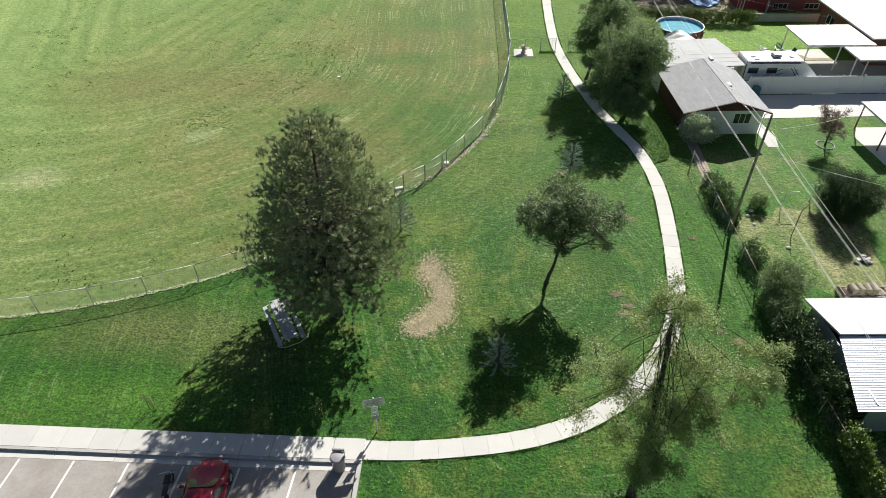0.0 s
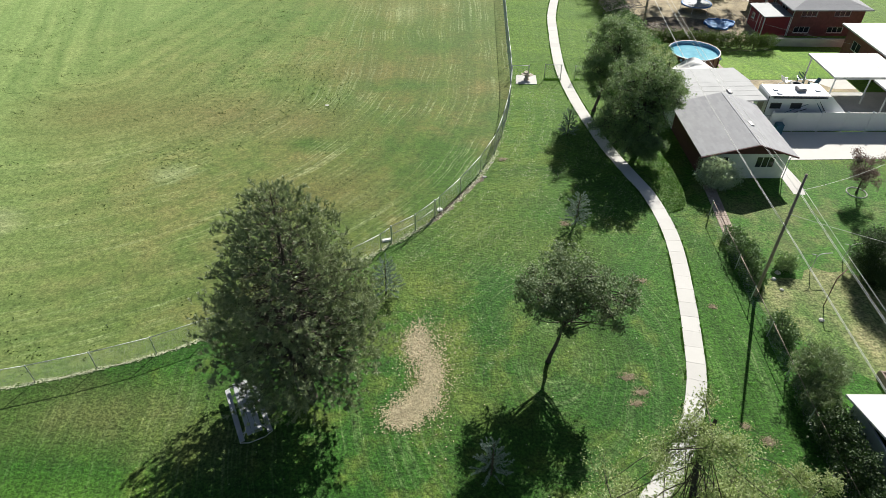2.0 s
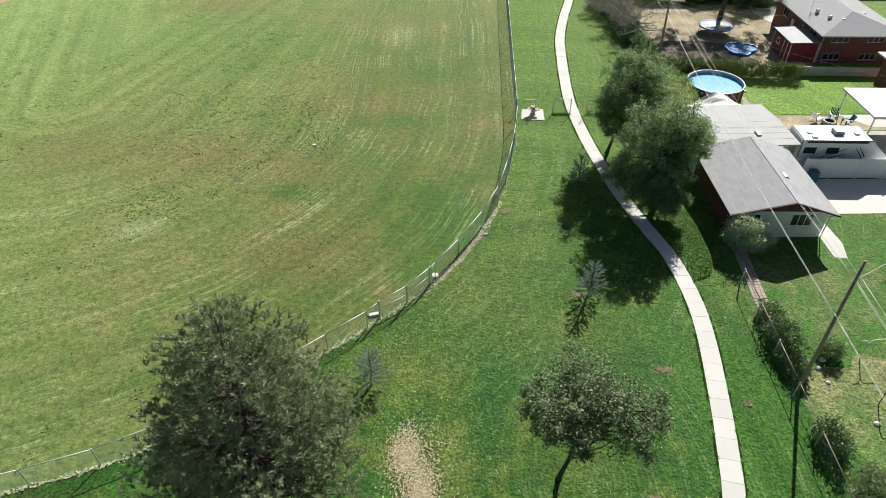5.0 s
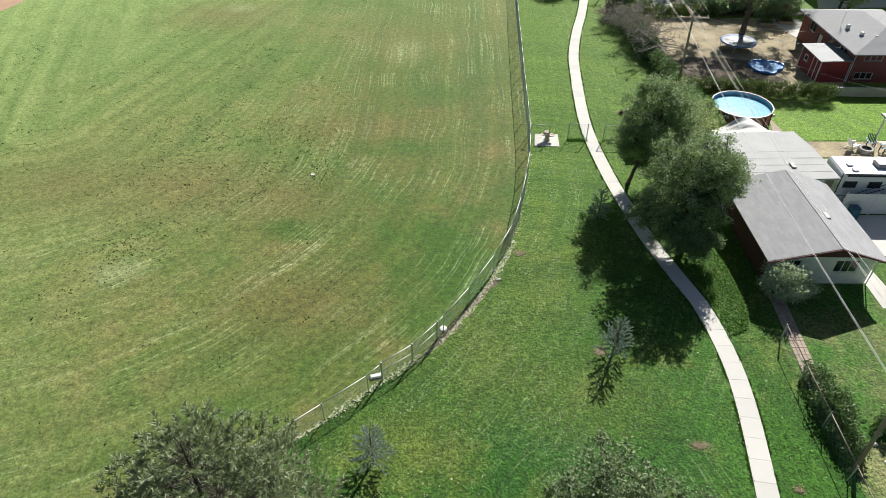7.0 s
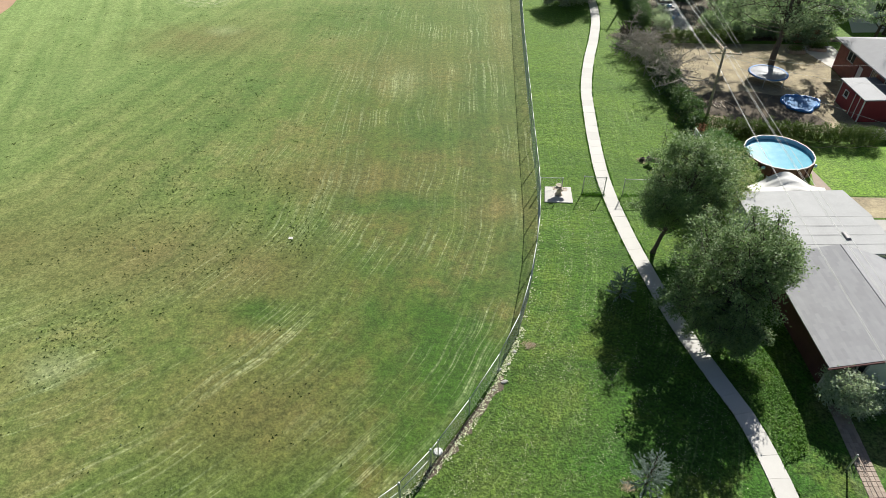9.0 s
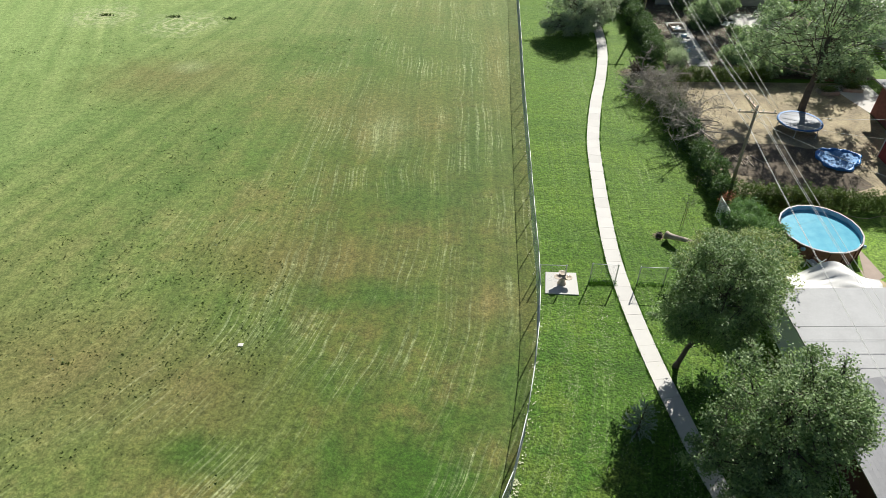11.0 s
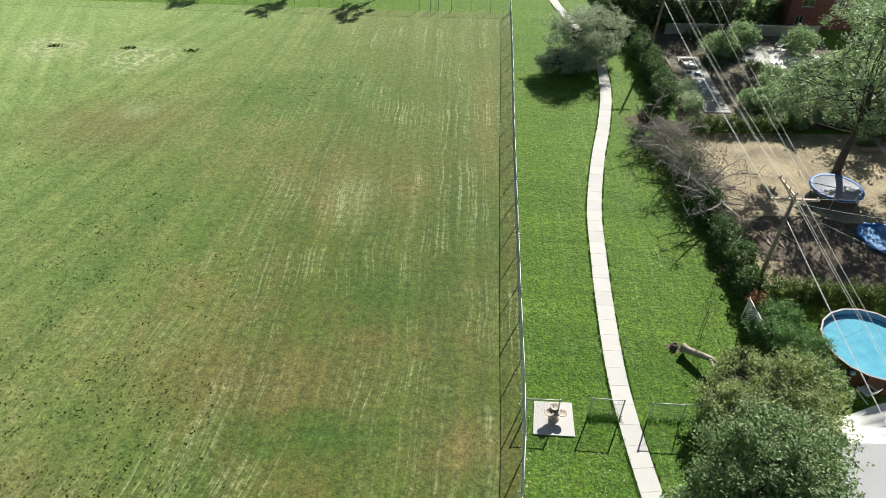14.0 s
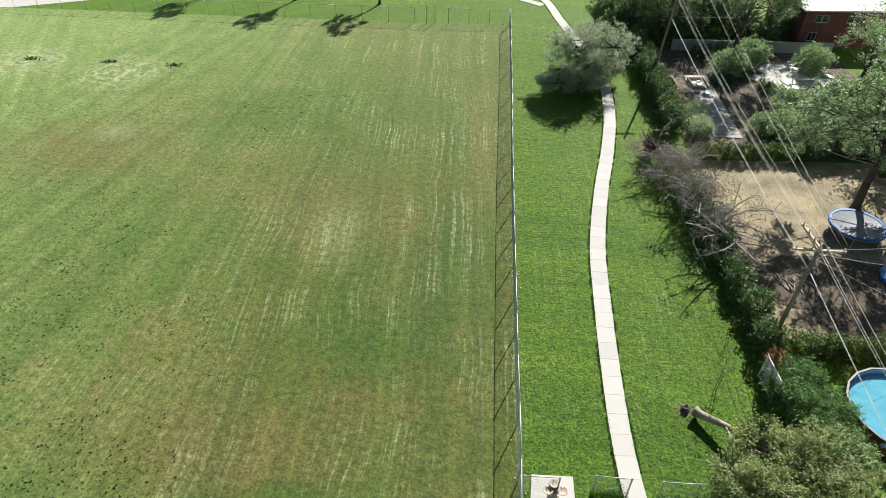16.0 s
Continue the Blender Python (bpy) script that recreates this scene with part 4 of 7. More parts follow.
# storm-thrown trees
broadleaf("toppled_tree", "toppled grey-green tree lying across the path", (20.6, 112.0), [(0, 0, 0.4), (-1.6, -1.6, 1.0), (-3.4, -4.0, 1.6)], [((-4.4, -3.6, 3.1), (3.9, 3.7, 2.8)), ((-2.0, -2.6, 3.0), (2.7, 2.8, 2.4)), ((-5.4, -4.8, 2.4), (3.2, 3.2, 2.2)), ((-6.8, -6.0, 1.4), (2.2, 2.2, 1.1)), ((-4.6, -6.0, 1.6), (2.4, 1.8, 1.2))], M_GREYLEAF, 28, 0.34, 24, 22, 0.062, 0.3, shell=4)
broadleaf("snapped_tree", "snapped fallen tree with a broken trunk and wilting crown", (16.7, 69.7), [(0, 0, 0.35), (0.6, -0.6, 0.55), (1.6, -1.5, 0.8), (2.4, -2.4, 1.1)], [((2.0, -4.2, 1.7), (2.6, 2.2, 1.4)), ((4.6, -3.6, 1.8), (2.4, 2.2, 1.5)), ((3.6, -6.4, 1.8), (2.6, 2.2, 1.5)), ((0.4, -4.8, 1.3), (1.8, 1.6, 1.1)), ((2.2, -2.4, 1.5), (1.6, 1.4, 1.1))], M_FEATHER, 22, 0.34, 20, 20, 0.065, 0.23, bark=M_LOG, shell=4)


def dead_tree():
    t = thing("uprooted_tree", "uprooted dead tree with a bare grey tangle of branches", "tree", (20.0, 94.7, 0))
    wood, root = Geo(), Geo()
    trunk = [(0.3, -0.3, 0.9), (0.9, -2.5, 0.9), (1.4, -5.0, 1.1), (1.9, -8.4, 1.4), (2.5, -13.0, 1.5)]
    wood.tube(trunk, [0.34, 0.3, 0.24, 0.17, 0.1], 9, True)
    ends = []
    for _ in range(110):
        i = int(RNG.integers(0, 4))
        a, b = Vector(trunk[i]), Vector(trunk[i + 1])
        p = a.lerp(b, RNG.uniform())
        d = Vector(unit(1)[0])
        d.z, d.y, d.x = abs(d.z) * 0.7 - 0.1, d.y - 0.35, d.x * 1.3
        q = p + d.normalized() * RNG.uniform(1.4, 3.7)
        q.z = max(q.z, 0.12)
        ends += limb(wood, p, q, 0.06, 0.02, 4, 0.15)[1:]
    tips = []
    for _ in range(1300):
        p = ends[int(RNG.integers(0, len(ends)))]
        d = Vector(unit(1)[0])
        d.y -= 0.3
        q = p + d.normalized() * RNG.uniform(0.4, 1.1)
        q.z = max(q.z, 0.04)
        m = p.lerp(q, 0.5) + Vector(unit(1)[0]) * 0.12
        tips += [m, q]
        wood.tube([p, m, q], [0.017, 0.013, 0.008], 3, False)
    for _ in range(6500):
        p = tips[int(RNG.integers(0, len(tips)))]
        q = p + Vector(unit(1)[0]) * RNG.uniform(0.15, 0.5)
        q.z = max(q.z, 0.03)
        wood.tube([p, p.lerp(q, 0.5) + Vector(unit(1)[0]) * 0.06, q], [0.012, 0.01, 0.005], 3, False)
    part("trunk", wood, M_DEAD, t)
    for k in range(60):
        a = RNG.uniform(0, 6.28)
        r = RNG.uniform(0.5, 1.9)
        q = Vector((-0.4 + RNG.uniform(-0.5, 0.4), 0.2 + math.cos(a) * r * 0.6, max(0.05, 0.9 + math.sin(a) * r)))
        limb(root, (0.2, -0.2, 0.8), q, 0.09, 0.015, 4, 0.2)
    part("root_plate", root, M_SOIL, t, "dark torn root plate full of soil")
    for k in range(26):
        a, r = RNG.uniform(0, 6.28), RNG.uniform(0.2, 1.2)
        sz = RNG.uniform(0.12, 0.35)
        lump = Geo().lathe([(0.1, -0.5), (0.9, -0.3), (1.0, 0.2), (0.6, 0.7), (0.1, 0.85)], 8)
        lump.v = [((x + 0.2 * math.sin(5 * y + k)) * sz, (y + 0.2 * math.sin(6 * x + k)) * sz, z * sz) for x, y, z in lump.v]
        part("soil_clod", lump, M_SOIL, t, at=(-0.25 + 0.25 * math.cos(a * 2), 0.15 + 0.55 * math.cos(a) * r, max(sz * 0.5, 0.75 + 0.7 * math.sin(a) * r)))
    g = Geo()
    leaf_cards(g, np.array([(2.0, -6.5, 1.5)]) + RNG.normal(size=(2600, 3)) * np.array([1.4, 2.2, 0.55]), 0.06)
    g.v = [(x, y, max(z, 0.03)) for x, y, z in g.v]
    part("withered_leaves", g, M_WILT, t)


dead_tree()
stump = Geo().lathe([(0.3, 0), (0.22, 0.08), (0.19, 0.22), (0.13, 0.27), (0.05, 0.2)], 12)
stump.v = [(x + 0.03 * math.sin(20 * y), y, z + (0.08 * math.sin(17 * x) if z > 0.3 else 0)) for x, y, z in stump.v]
solo("stump", stump, M_BARK, "splintered stump beside the fallen trunk", "stump", (16.35, 70.0, 0))

# shrubs and hedges
shrub("bush", "grey-green bush at the garage corner", [(21.2, 46.2, 1.3, 1.3, 1.1, 1.2), (22.0, 45.9, 1.1, 0.9, 0.9, 1.0)], M_GREYLEAF, 330, 0.06)
shrub("clipped_bush", "large dense rounded dark green bush", [(28.6, 35.6, 1.6, 1.75, 1.65, 1.6)], M_DARKBUSH, 1500, 0.045)
shrub("bush", "round green bush in the backyard", [(23.0, 36.6, 0.55, 0.6, 0.6, 0.55)], M_LEAF, 400)
shrub("bush", "dark tangled bush at the pole foot", [(20.6, 37.4, 0.7, 0.8, 1.5, 0.8), (20.5, 35.4, 0.5, 0.6, 1.0, 0.6), (20.6, 39.4, 0.5, 0.6, 0.9, 0.6)], M_HEDGE, 340)
shrub("bush", "dark bush along the yard fence", [(20.3, 30.8, 0.6, 0.65, 1.2, 0.7)], M_HEDGE, 340)
shrub("bush", "tall bushy shrub beside the shed", [(20.6, 27.2, 1.2, 1.4, 1.3, 1.3), (20.0, 25.5, 0.8, 0.8, 1.0, 0.9)], M_LEAF2, 420, 0.13, 0.14)
# right edge follows the garage eave's shadow line; bright leaves paint the sunlit strip
BANK = [((15.9, 51.2), (17.8, 51.6)), ((16.3, 49.9), (18.6, 50.2)), ((16.6, 48.3), (18.95, 48.6)), ((17.0, 46.4), (18.95, 46.6)), ((17.1, 44.8), (18.9, 44.9)), ((17.15, 43.5), (18.45, 43.5)), ((17.2, 42.4), (17.8, 42.3))]
bank_l, bank_r = spline([b[0] for b in BANK], 0.3), spline([b[1] for b in BANK], 0.3)
nb = min(len(bank_l), len(bank_r))
PROF = ((0.0, 0.0), (0.25, 0.06), (0.5, 0.11), (0.72, 0.16), (0.88, 0.18), (0.96, 0.14), (1.0, 0.0))
bank_geo, bank_leaf, bank_pts = Geo(), Geo(), []
for i in range(nb):
    a, b = Vector((*bank_l[i], 0)), Vector((*bank_r[i], 0))
    fall = min(1.0, 0.15 + 4.0 * (nb - 1 - i) / nb, 0.3 + 5.0 * i / nb)
    bank_pts += [(*a.lerp(b, u).xy, h * fall * (1 + 0.25 * noise.noise((i * 0.5, u * 3, 0)))) for u, h in PROF]
np_ = len(PROF)
bank_geo.add(bank_pts, [(i * np_ + k, i * np_ + k + 1, (i + 1) * np_ + k + 1, (i + 1) * np_ + k) for i in range(nb - 1) for k in range(np_ - 1)])
bank = thing("grass_bank", "low rough green bank between path and garage, brightened as if sunlit", "bank", kind="structure")
part("mound", bank_geo, M_PARK, bank, smooth=True)
bp = np.array(bank_pts).reshape(nb, np_, 3)
ii, kk, fu, fv = RNG.integers(0, nb - 1, 9000), RNG.integers(0, np_ - 1, 9000), RNG.uniform(0, 1, (9000, 1)), RNG.uniform(0, 1, (9000, 1))
bc = (bp[ii, kk] * (1 - fu) + bp[ii + 1, kk] * fu) * (1 - fv) + (bp[ii, kk + 1] * (1 - fu) + bp[ii + 1, kk + 1] * fu) * fv
leaf_cards(bank_leaf, bc + RNG.normal(size=(9000, 3)) * 0.03 + np.array([0, 0, 0.04]), 0.055, 1.3, 0.4)
tagged(part("greenery", bank_leaf, M_BANK, bank), kind="stuff")
# dark leaf colour here stands in for the black shade beside the shed
shrub("vine_row", "straggling vines along the shed, darkened for the shade there", [(19.8, 23.6, 1.1, 0.8, 1.2, 1.1), (19.7, 21.6, 1.2, 0.8, 1.3, 1.2), (19.7, 19.6, 1.1, 0.8, 1.2, 1.1), (19.8, 17.9, 0.8, 0.7, 0.9, 0.8)], M_DARKBUSH, 260)
shrub("ivy_fence", "bright green ivy on the yard fence", [(19.4, 16.2, 0.9, 0.35, 1.0, 0.9), (19.4, 14.3, 0.9, 0.35, 1.2, 0.9), (19.4, 12.0, 0.9, 0.35, 1.4, 0.9)], M_LEAF3, 520)
shrub("juniper", "spreading feathery green juniper beside the pool", [(21.6, 70.3, 0.9, 1.1, 1.5, 0.9), (22.9, 69.2, 0.9, 1.3, 1.8, 0.9), (23.2, 66.9, 0.8, 1.0, 1.3, 0.8), (22.4, 71.6, 0.9, 1.2, 0.9, 0.9)], M_JUNIPER, 380, 0.14, 0.16)
shrub("hedge", "tall dense green hedge behind the pool", [(23.4, 74.0, 0.9, 1.3, 0.55, 0.9)] + [(x, 74.0 - 0.11 * (x - 25), 0.8, 0.95, 0.5, 0.85) for x in np.arange(25.2, 37, 1.35)], M_LEAF3, 420, 0.06, category="hedge")
shrub("hedge", "overgrown green hedge along the park edge", [(21.9, 74.5, 1.0, 0.8, 0.9, 1.0)] + [(21.8 + 0.4 * math.sin(1.9 * y), y, 0.75 + 0.3 * math.sin(2.3 * y), 0.7 + 0.2 * math.cos(3.1 * y), 0.9, 0.8 + 0.3 * math.sin(2.3 * y)) for y in np.arange(75.8, 89, 1.2)], M_HEDGE, 200, 0.09, category="hedge")
shrub("hedge", "overgrown hedge along the park edge, darkened for its shadow side", [(22.9 + 0.3 * math.sin(1.3 * y), y, 1.1, 0.9, 1.1, 1.15) for y in np.arange(99.5, 119, 1.5)], M_HEDGE, 300, 0.08, category="hedge")
shrub("hedge", "low vine-covered hedge behind the dry yard", [(x, 94.9, 0.65, 0.8, 0.5, 0.7) for x in np.arange(24.0, 32.5, 1.2)], M_LEAF3, 330, 0.07, category="hedge")
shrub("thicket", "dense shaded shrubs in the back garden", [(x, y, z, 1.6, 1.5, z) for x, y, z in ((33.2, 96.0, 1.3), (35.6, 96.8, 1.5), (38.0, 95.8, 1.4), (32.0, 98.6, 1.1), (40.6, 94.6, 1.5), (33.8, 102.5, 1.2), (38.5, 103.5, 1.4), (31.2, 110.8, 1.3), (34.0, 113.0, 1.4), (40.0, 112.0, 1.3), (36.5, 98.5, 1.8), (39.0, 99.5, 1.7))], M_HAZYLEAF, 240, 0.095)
shrub("thicket", "dark overgrown shrubs behind the garden wall", [(20.5 + 1.9 * k, 119.6 + 0.9 * math.sin(2.7 * k), 1.3 + 0.4 * math.sin(1.9 * k), 1.5, 1.3, 1.4 + 0.4 * math.sin(1.9 * k)) for k in range(11)] + [(22.0 + 2.6 * k, 124.0, 1.6, 1.8, 1.4, 1.7) for k in range(6)], M_HEDGE, 130, 0.12, stems=False)
shrub("bush", "grey-green shrub beside the deck", [(25.3, 101.6, 0.7, 1.1, 1.3, 0.8), (25.0, 99.0, 0.7, 0.9, 1.4, 0.8)], M_GREYLEAF, 260, 0.08)
shrub("bush", "loose green shrub among the garden trees", [(30.6, 99.4, 0.8, 0.9, 0.9, 0.9)], M_HAZYLEAF, 260, 0.085)
shrub("thicket", "rough low green growth over the back garden", [(30.2 + 1.9 * k, 108.9 + 1.3 * math.sin(2.1 * k), 0.3, 1.1, 1.0, 0.4) for k in range(3)] + [(29.8 + 2.6 * k, 115.2 + 0.5 * math.sin(1.7 * k), 0.6, 1.2, 0.7, 0.7) for k in range(3)], M_HEDGE, 190, 0.08, stems=False)
shrub("bush", "dark shrub north of the toppled tree", [(23.8, 122.0, 2.0, 2.6, 2.6, 2.0), (21.0, 124.5, 1.6, 1.8, 2.0, 1.6)], M_LEAF, 260, 0.1)

# ---- fences ----


def resample(pts, step):
    """Equal steps along a straight-sided polyline."""
    L = sum(math.dist(a, b) for a, b in zip(pts, pts[1:]))
    n = max(1, round(L / step))
    res, want, acc = [pts[0]], L / n, 0.0
    for a, b in zip(pts, pts[1:]):
        seg = math.dist(a, b)
        while acc + seg >= want - 1e-6 and len(res) < n:
            k = (want - acc) / seg
            res.append((a[0] + (b[0] - a[0]) * k, a[1] + (b[1] - a[1]) * k))
            want += L / n
        acc += seg
    return res + [pts[-1]]


def chain_link(label, posts, height, cell=0.075, wire=0.0028, midrail=(), thick=0.03, ends=(), metal=None, name="chain_link_fence", category="fence"):
    """posts: plan points of the posts; height: a number or a function of (x, y)."""
    hf = height if callable(height) else (lambda x, y: height)
    f = thing(name, label, category, (*posts[0], 0))
    o = Vector((*posts[0], 0))
    for i, (x, y) in enumerate(posts):
        hgt = hf(x, y)
        r = thick * (1.35 if i in ends or i in (0, len(posts) - 1) else 1)
        g = Geo().lathe([(r, 0), (r, hgt - 0.02), (r * 1.25, hgt), (r * 1.1, hgt + 0.05), (0.004, hgt + 0.07)], 8)
        part("post", g, M_GALV, f, smooth=True, at=Vector((x, y, 0)) - o)
    for i, (a, b) in enumerate(zip(posts, posts[1:])):
        A, B = Vector((*a, 0)) - o, Vector((*b, 0)) - o
        ha, hb = hf(*a), hf(*b)
        part("top_rail", Geo().tube([A + Vector((0, 0, ha)), B + Vector((0, 0, hb))], 0.022, 7), metal or M_GALV, f, smooth=True)
        if i in midrail:
            part("mid_rail", Geo().tube([A + Vector((0, 0, ha * 0.5)), B + Vector((0, 0, hb * 0.5))], 0.022, 7), metal or M_GALV, f, smooth=True)
        L = (B - A).length
        d = (B - A) / L
        g = Geo()
        k = -max(ha, hb)
        while k < L:
            for s in (1, -1):
                p0, p1 = (k, k + min(ha, hb)) if s > 0 else (k + min(ha, hb), k)
                z0, z1 = 0.03, min(ha, hb)
                q = []
                for u, z in ((p0, z0), (p1, z1)):
                    q.append([u, z])
                for e in (0, 1):
                    for lim in (0.0, L):
                        if (lim == 0.0 and q[e][0] < 0) or (lim == L and q[e][0] > L):
                            other = q[1 - e]
                            if abs(q[e][0] - other[0]) > 1e-9:
                                t = (lim - other[0]) / (q[e][0] - other[0])
                                q[e] = [lim, other[1] + (q[e][1] - other[1]) * t]
                if abs(q[0][0] - q[1][0]) > 0.02 and 0 <= min(q[0][0], q[1][0]) and max(q[0][0], q[1][0]) <= L + 1e-6:
                    g.tube([A + d * q[0][0] + Vector((0, 0, q[0][1])), A + d * q[1][0] + Vector((0, 0, q[1][1]))], wire, 3, False)
            k += cell
        part("chain_mesh", g, M_WIRE, f, "woven wire mesh")
    return f


def outfield_height(x, y):
    return 1.35 if y < 46 else min(2.05, 1.35 + (y - 46) * 0.09)


west = resample([q for q in curve if q[0] < -6.0] + [(-5.59, 36.64)], 3.05)
east = resample([(3.62, 48.09)] + [q for q in curve if q[1] > 49.0], 3.05)
chain_link("galvanised chain-link fence curving round the sports field", west + [(-3.51, 38.45), (-2.84, 39.25)], outfield_height, 0.1, 0.0022)
chain_link("closed galvanised double gate in the field fence", [(-2.84, 39.25), (-1.26, 40.57), (0.09, 42.27)], 1.4, 0.09, 0.0024, midrail=(0, 1), ends=(1,), thick=0.04, name="field_gate", category="gate")
chain_link("galvanised chain-link fence rising along the sports field", [(0.09, 42.27), (0.43, 42.81), (1.97, 45.23)] + east, outfield_height, 0.1, 0.0022)
chain_link("galvanised chain-link fence across the far end of the field", resample([(9.8, 123.6), (2.6, 123.9)], 2.4), 1.75, 0.11, 0.0017)
chain_link("long galvanised chain-link fence at the far end of the field", resample([(-1.4, 124.1), (-24.5, 125.5), (-53.7, 127.6), (-80.0, 129.4)], 3.1), 1.75, 0.12, 0.0017)
chain_link("short open gate posts in the far field fence", [(1.0, 124.0), (0.0, 124.05)], 2.0, 0.1, 0.002)
chain_link("short chain-link panel behind the drinking fountain", [(7.5, 65.16), (9.13, 65.11)], 1.45, 0.08, 0.002)
chain_link("chain-link barrier panel beside the path", [(10.75, 65.2), (12.35, 65.1)], 1.55, 0.08, 0.002)
chain_link("chain-link barrier panel beyond the path", [(13.75, 65.05), (15.4, 65.0), (18.4, 64.9)], 1.45, 0.08, 0.002)
chain_link("old chain-link yard fence along the park", resample([(19.15, 10.0), (19.2, 24.0), (19.5, 30.0), (19.85, 38.0), (20.0, 42.5)], 3.0), 1.2, 0.16, 0.0017, metal=M_POLE)
solo("footing", Geo().box(-0.36, 0.36, -0.15, 0.15, 0, 0.14, 0.05), M_PAINT, "white concrete footing at the gate post", "footing", (-3.2, 39.45, 0), group="fence footings", turn=18)
solo("footing", Geo().lathe([(0.08, 0), (0.24, 0.02), (0.21, 0.07), (0.1, 0.09)], 11), M_PAINT, "round white concrete footing at the gate post", "footing", (0.42, 43.05, 0), group="fence footings")
for k, (px_, py_, sz) in enumerate(((3.8, 47.45, 1.1), (3.55, 48.3, 0.9), (4.1, 48.7, 0.6), (3.2, 46.9, 0.6), (4.5, 49.6, 0.7))):
    g = Geo().lathe([(0.03, 0), (0.13, 0.02), (0.11, 0.07), (0.04, 0.1)], 9)
    g.v = [(sz * (x * 1.3 + 0.03 * math.sin(20 * y + k)), sz * (y + 0.02 * math.sin(13 * x)), sz * z) for x, y, z in g.v]
    solo("stone", g, M_CONC2, "pale stone at the fence foot", "stone", (px_ + 0.1, py_ - 0.1, 0), group="stones at the fence")


def vinyl_fence(x0, x1, y, h):
    f = thing("vinyl_fence", "white vinyl privacy fence along the driveway", "fence", (x0, y, 0))
    n = round((x1 - x0) / 2.3)
    w = (x1 - x0) / n
    post = mesh_of("post", Geo().box(-0.065, 0.065, -0.065, 0.065, 0, h + 0.06).lathe([(0.1, h + 0.06), (0.1, h + 0.09), (0.01, h + 0.17)], 4), M_VINYL)
    board = mesh_of("board", Geo().box(-w / 16 + 0.004, w / 16 - 0.004, -0.02, 0.02, 0.08, h - 0.08), M_VINYL)
    rail = mesh_of("rail", Geo().box(0.06, w - 0.06, -0.035, 0.035, -0.07, 0.07, 0.008), M_VINYL)

    def put(me, name, x, z=0.0):
        ob = new(name, me)
        ob.parent, ob.location = f, (x, 0, z)
    for i in range(n + 1):
        put(post, "post", i * w)
        if i < n:
            put(rail, "rail", i * w, 0.12)
            put(rail, "rail", i * w, h - 0.08)
            for k in range(8):
                put(board, "board", i * w + w * (k + 0.5) / 8)


vinyl_fence(29.0, 44.0, 54.75, 1.8)

# ---- buildings ----


def wall_with_openings(geo, length, height, thick, holes):
    """One connected wall in x-z from the origin with rectangular holes (x0, x1, z0, z1), cut through its thickness along +y."""
    xs = sorted({0.0, length, *[v for h in holes for v in h[:2]]})
    zs = sorted({0.0, height, *[v for h in holes for v in h[2:]]})
    nx, nz = len(xs), len(zs)

    def solid(i, k):
        if not (0 <= i < nx - 1 and 0 <= k < nz - 1):
            return False
        cx, cz = (xs[i] + xs[i + 1]) / 2, (zs[k] + zs[k + 1]) / 2
        return not any(h[0] < cx < h[1] and h[2] < cz < h[3] for h in holes)
    vs = [(x, y, z) for y in (0.0, thick) for x in xs for z in zs]
    N = nx * nz

    def v(i, k, b=0):
        return b * N + i * nz + k
    fs = []
    for i in range(nx - 1):
        for k in range(nz - 1):
            if not solid(i, k):
                continue
            fs += [(v(i, k), v(i + 1, k), v(i + 1, k + 1), v(i, k + 1)), (v(i, k + 1, 1), v(i + 1, k + 1, 1), v(i + 1, k, 1), v(i, k, 1))]
            for di, dk, a, b in ((-1, 0, (i, k + 1), (i, k)), (1, 0, (i + 1, k), (i + 1, k + 1)), (0, -1, (i, k), (i + 1, k)), (0, 1, (i + 1, k + 1), (i, k + 1))):
                if not solid(i + di, k + dk):
                    fs.append((v(*a), v(*a, 1), v(*b, 1), v(*b)))
    return geo.add(vs, fs)


def window(parent, at, w, h, turn=0.0, panes=2, frame_mat=None):
    fm = frame_mat or M_WHITE
    t = 0.06
    g = Geo()
    for a in ((0, w, 0, t), (0, w, h - t, h)):
        g.box(a[0], a[1], -0.03, 0.05, a[2], a[3])
    for a in ((0, t), (w - t, w)):
        g.box(a[0], a[1], -0.03, 0.05, t, h - t)
    win = part("window", g, fm, parent, "window with a white frame", at=at)
    win.rotation_euler = (0, 0, radians(turn))
    step = (w - 2 * t) / panes
    for k in range(panes):
        part("pane", Geo().box(t + k * step + 0.012, t + (k + 1) * step - 0.012, 0.0, 0.012, t, h - t), M_GLASS, win, "dark reflecting glass")
        if k:
            part("mullion", Geo().box(t + k * step - 0.02, t + k * step + 0.02, -0.025, 0.04, t, h - t), fm, win)
    part("sill", Geo().box(-0.05, w + 0.05, -0.08, 0.03, -0.05, -0.003), fm, win)
    return win


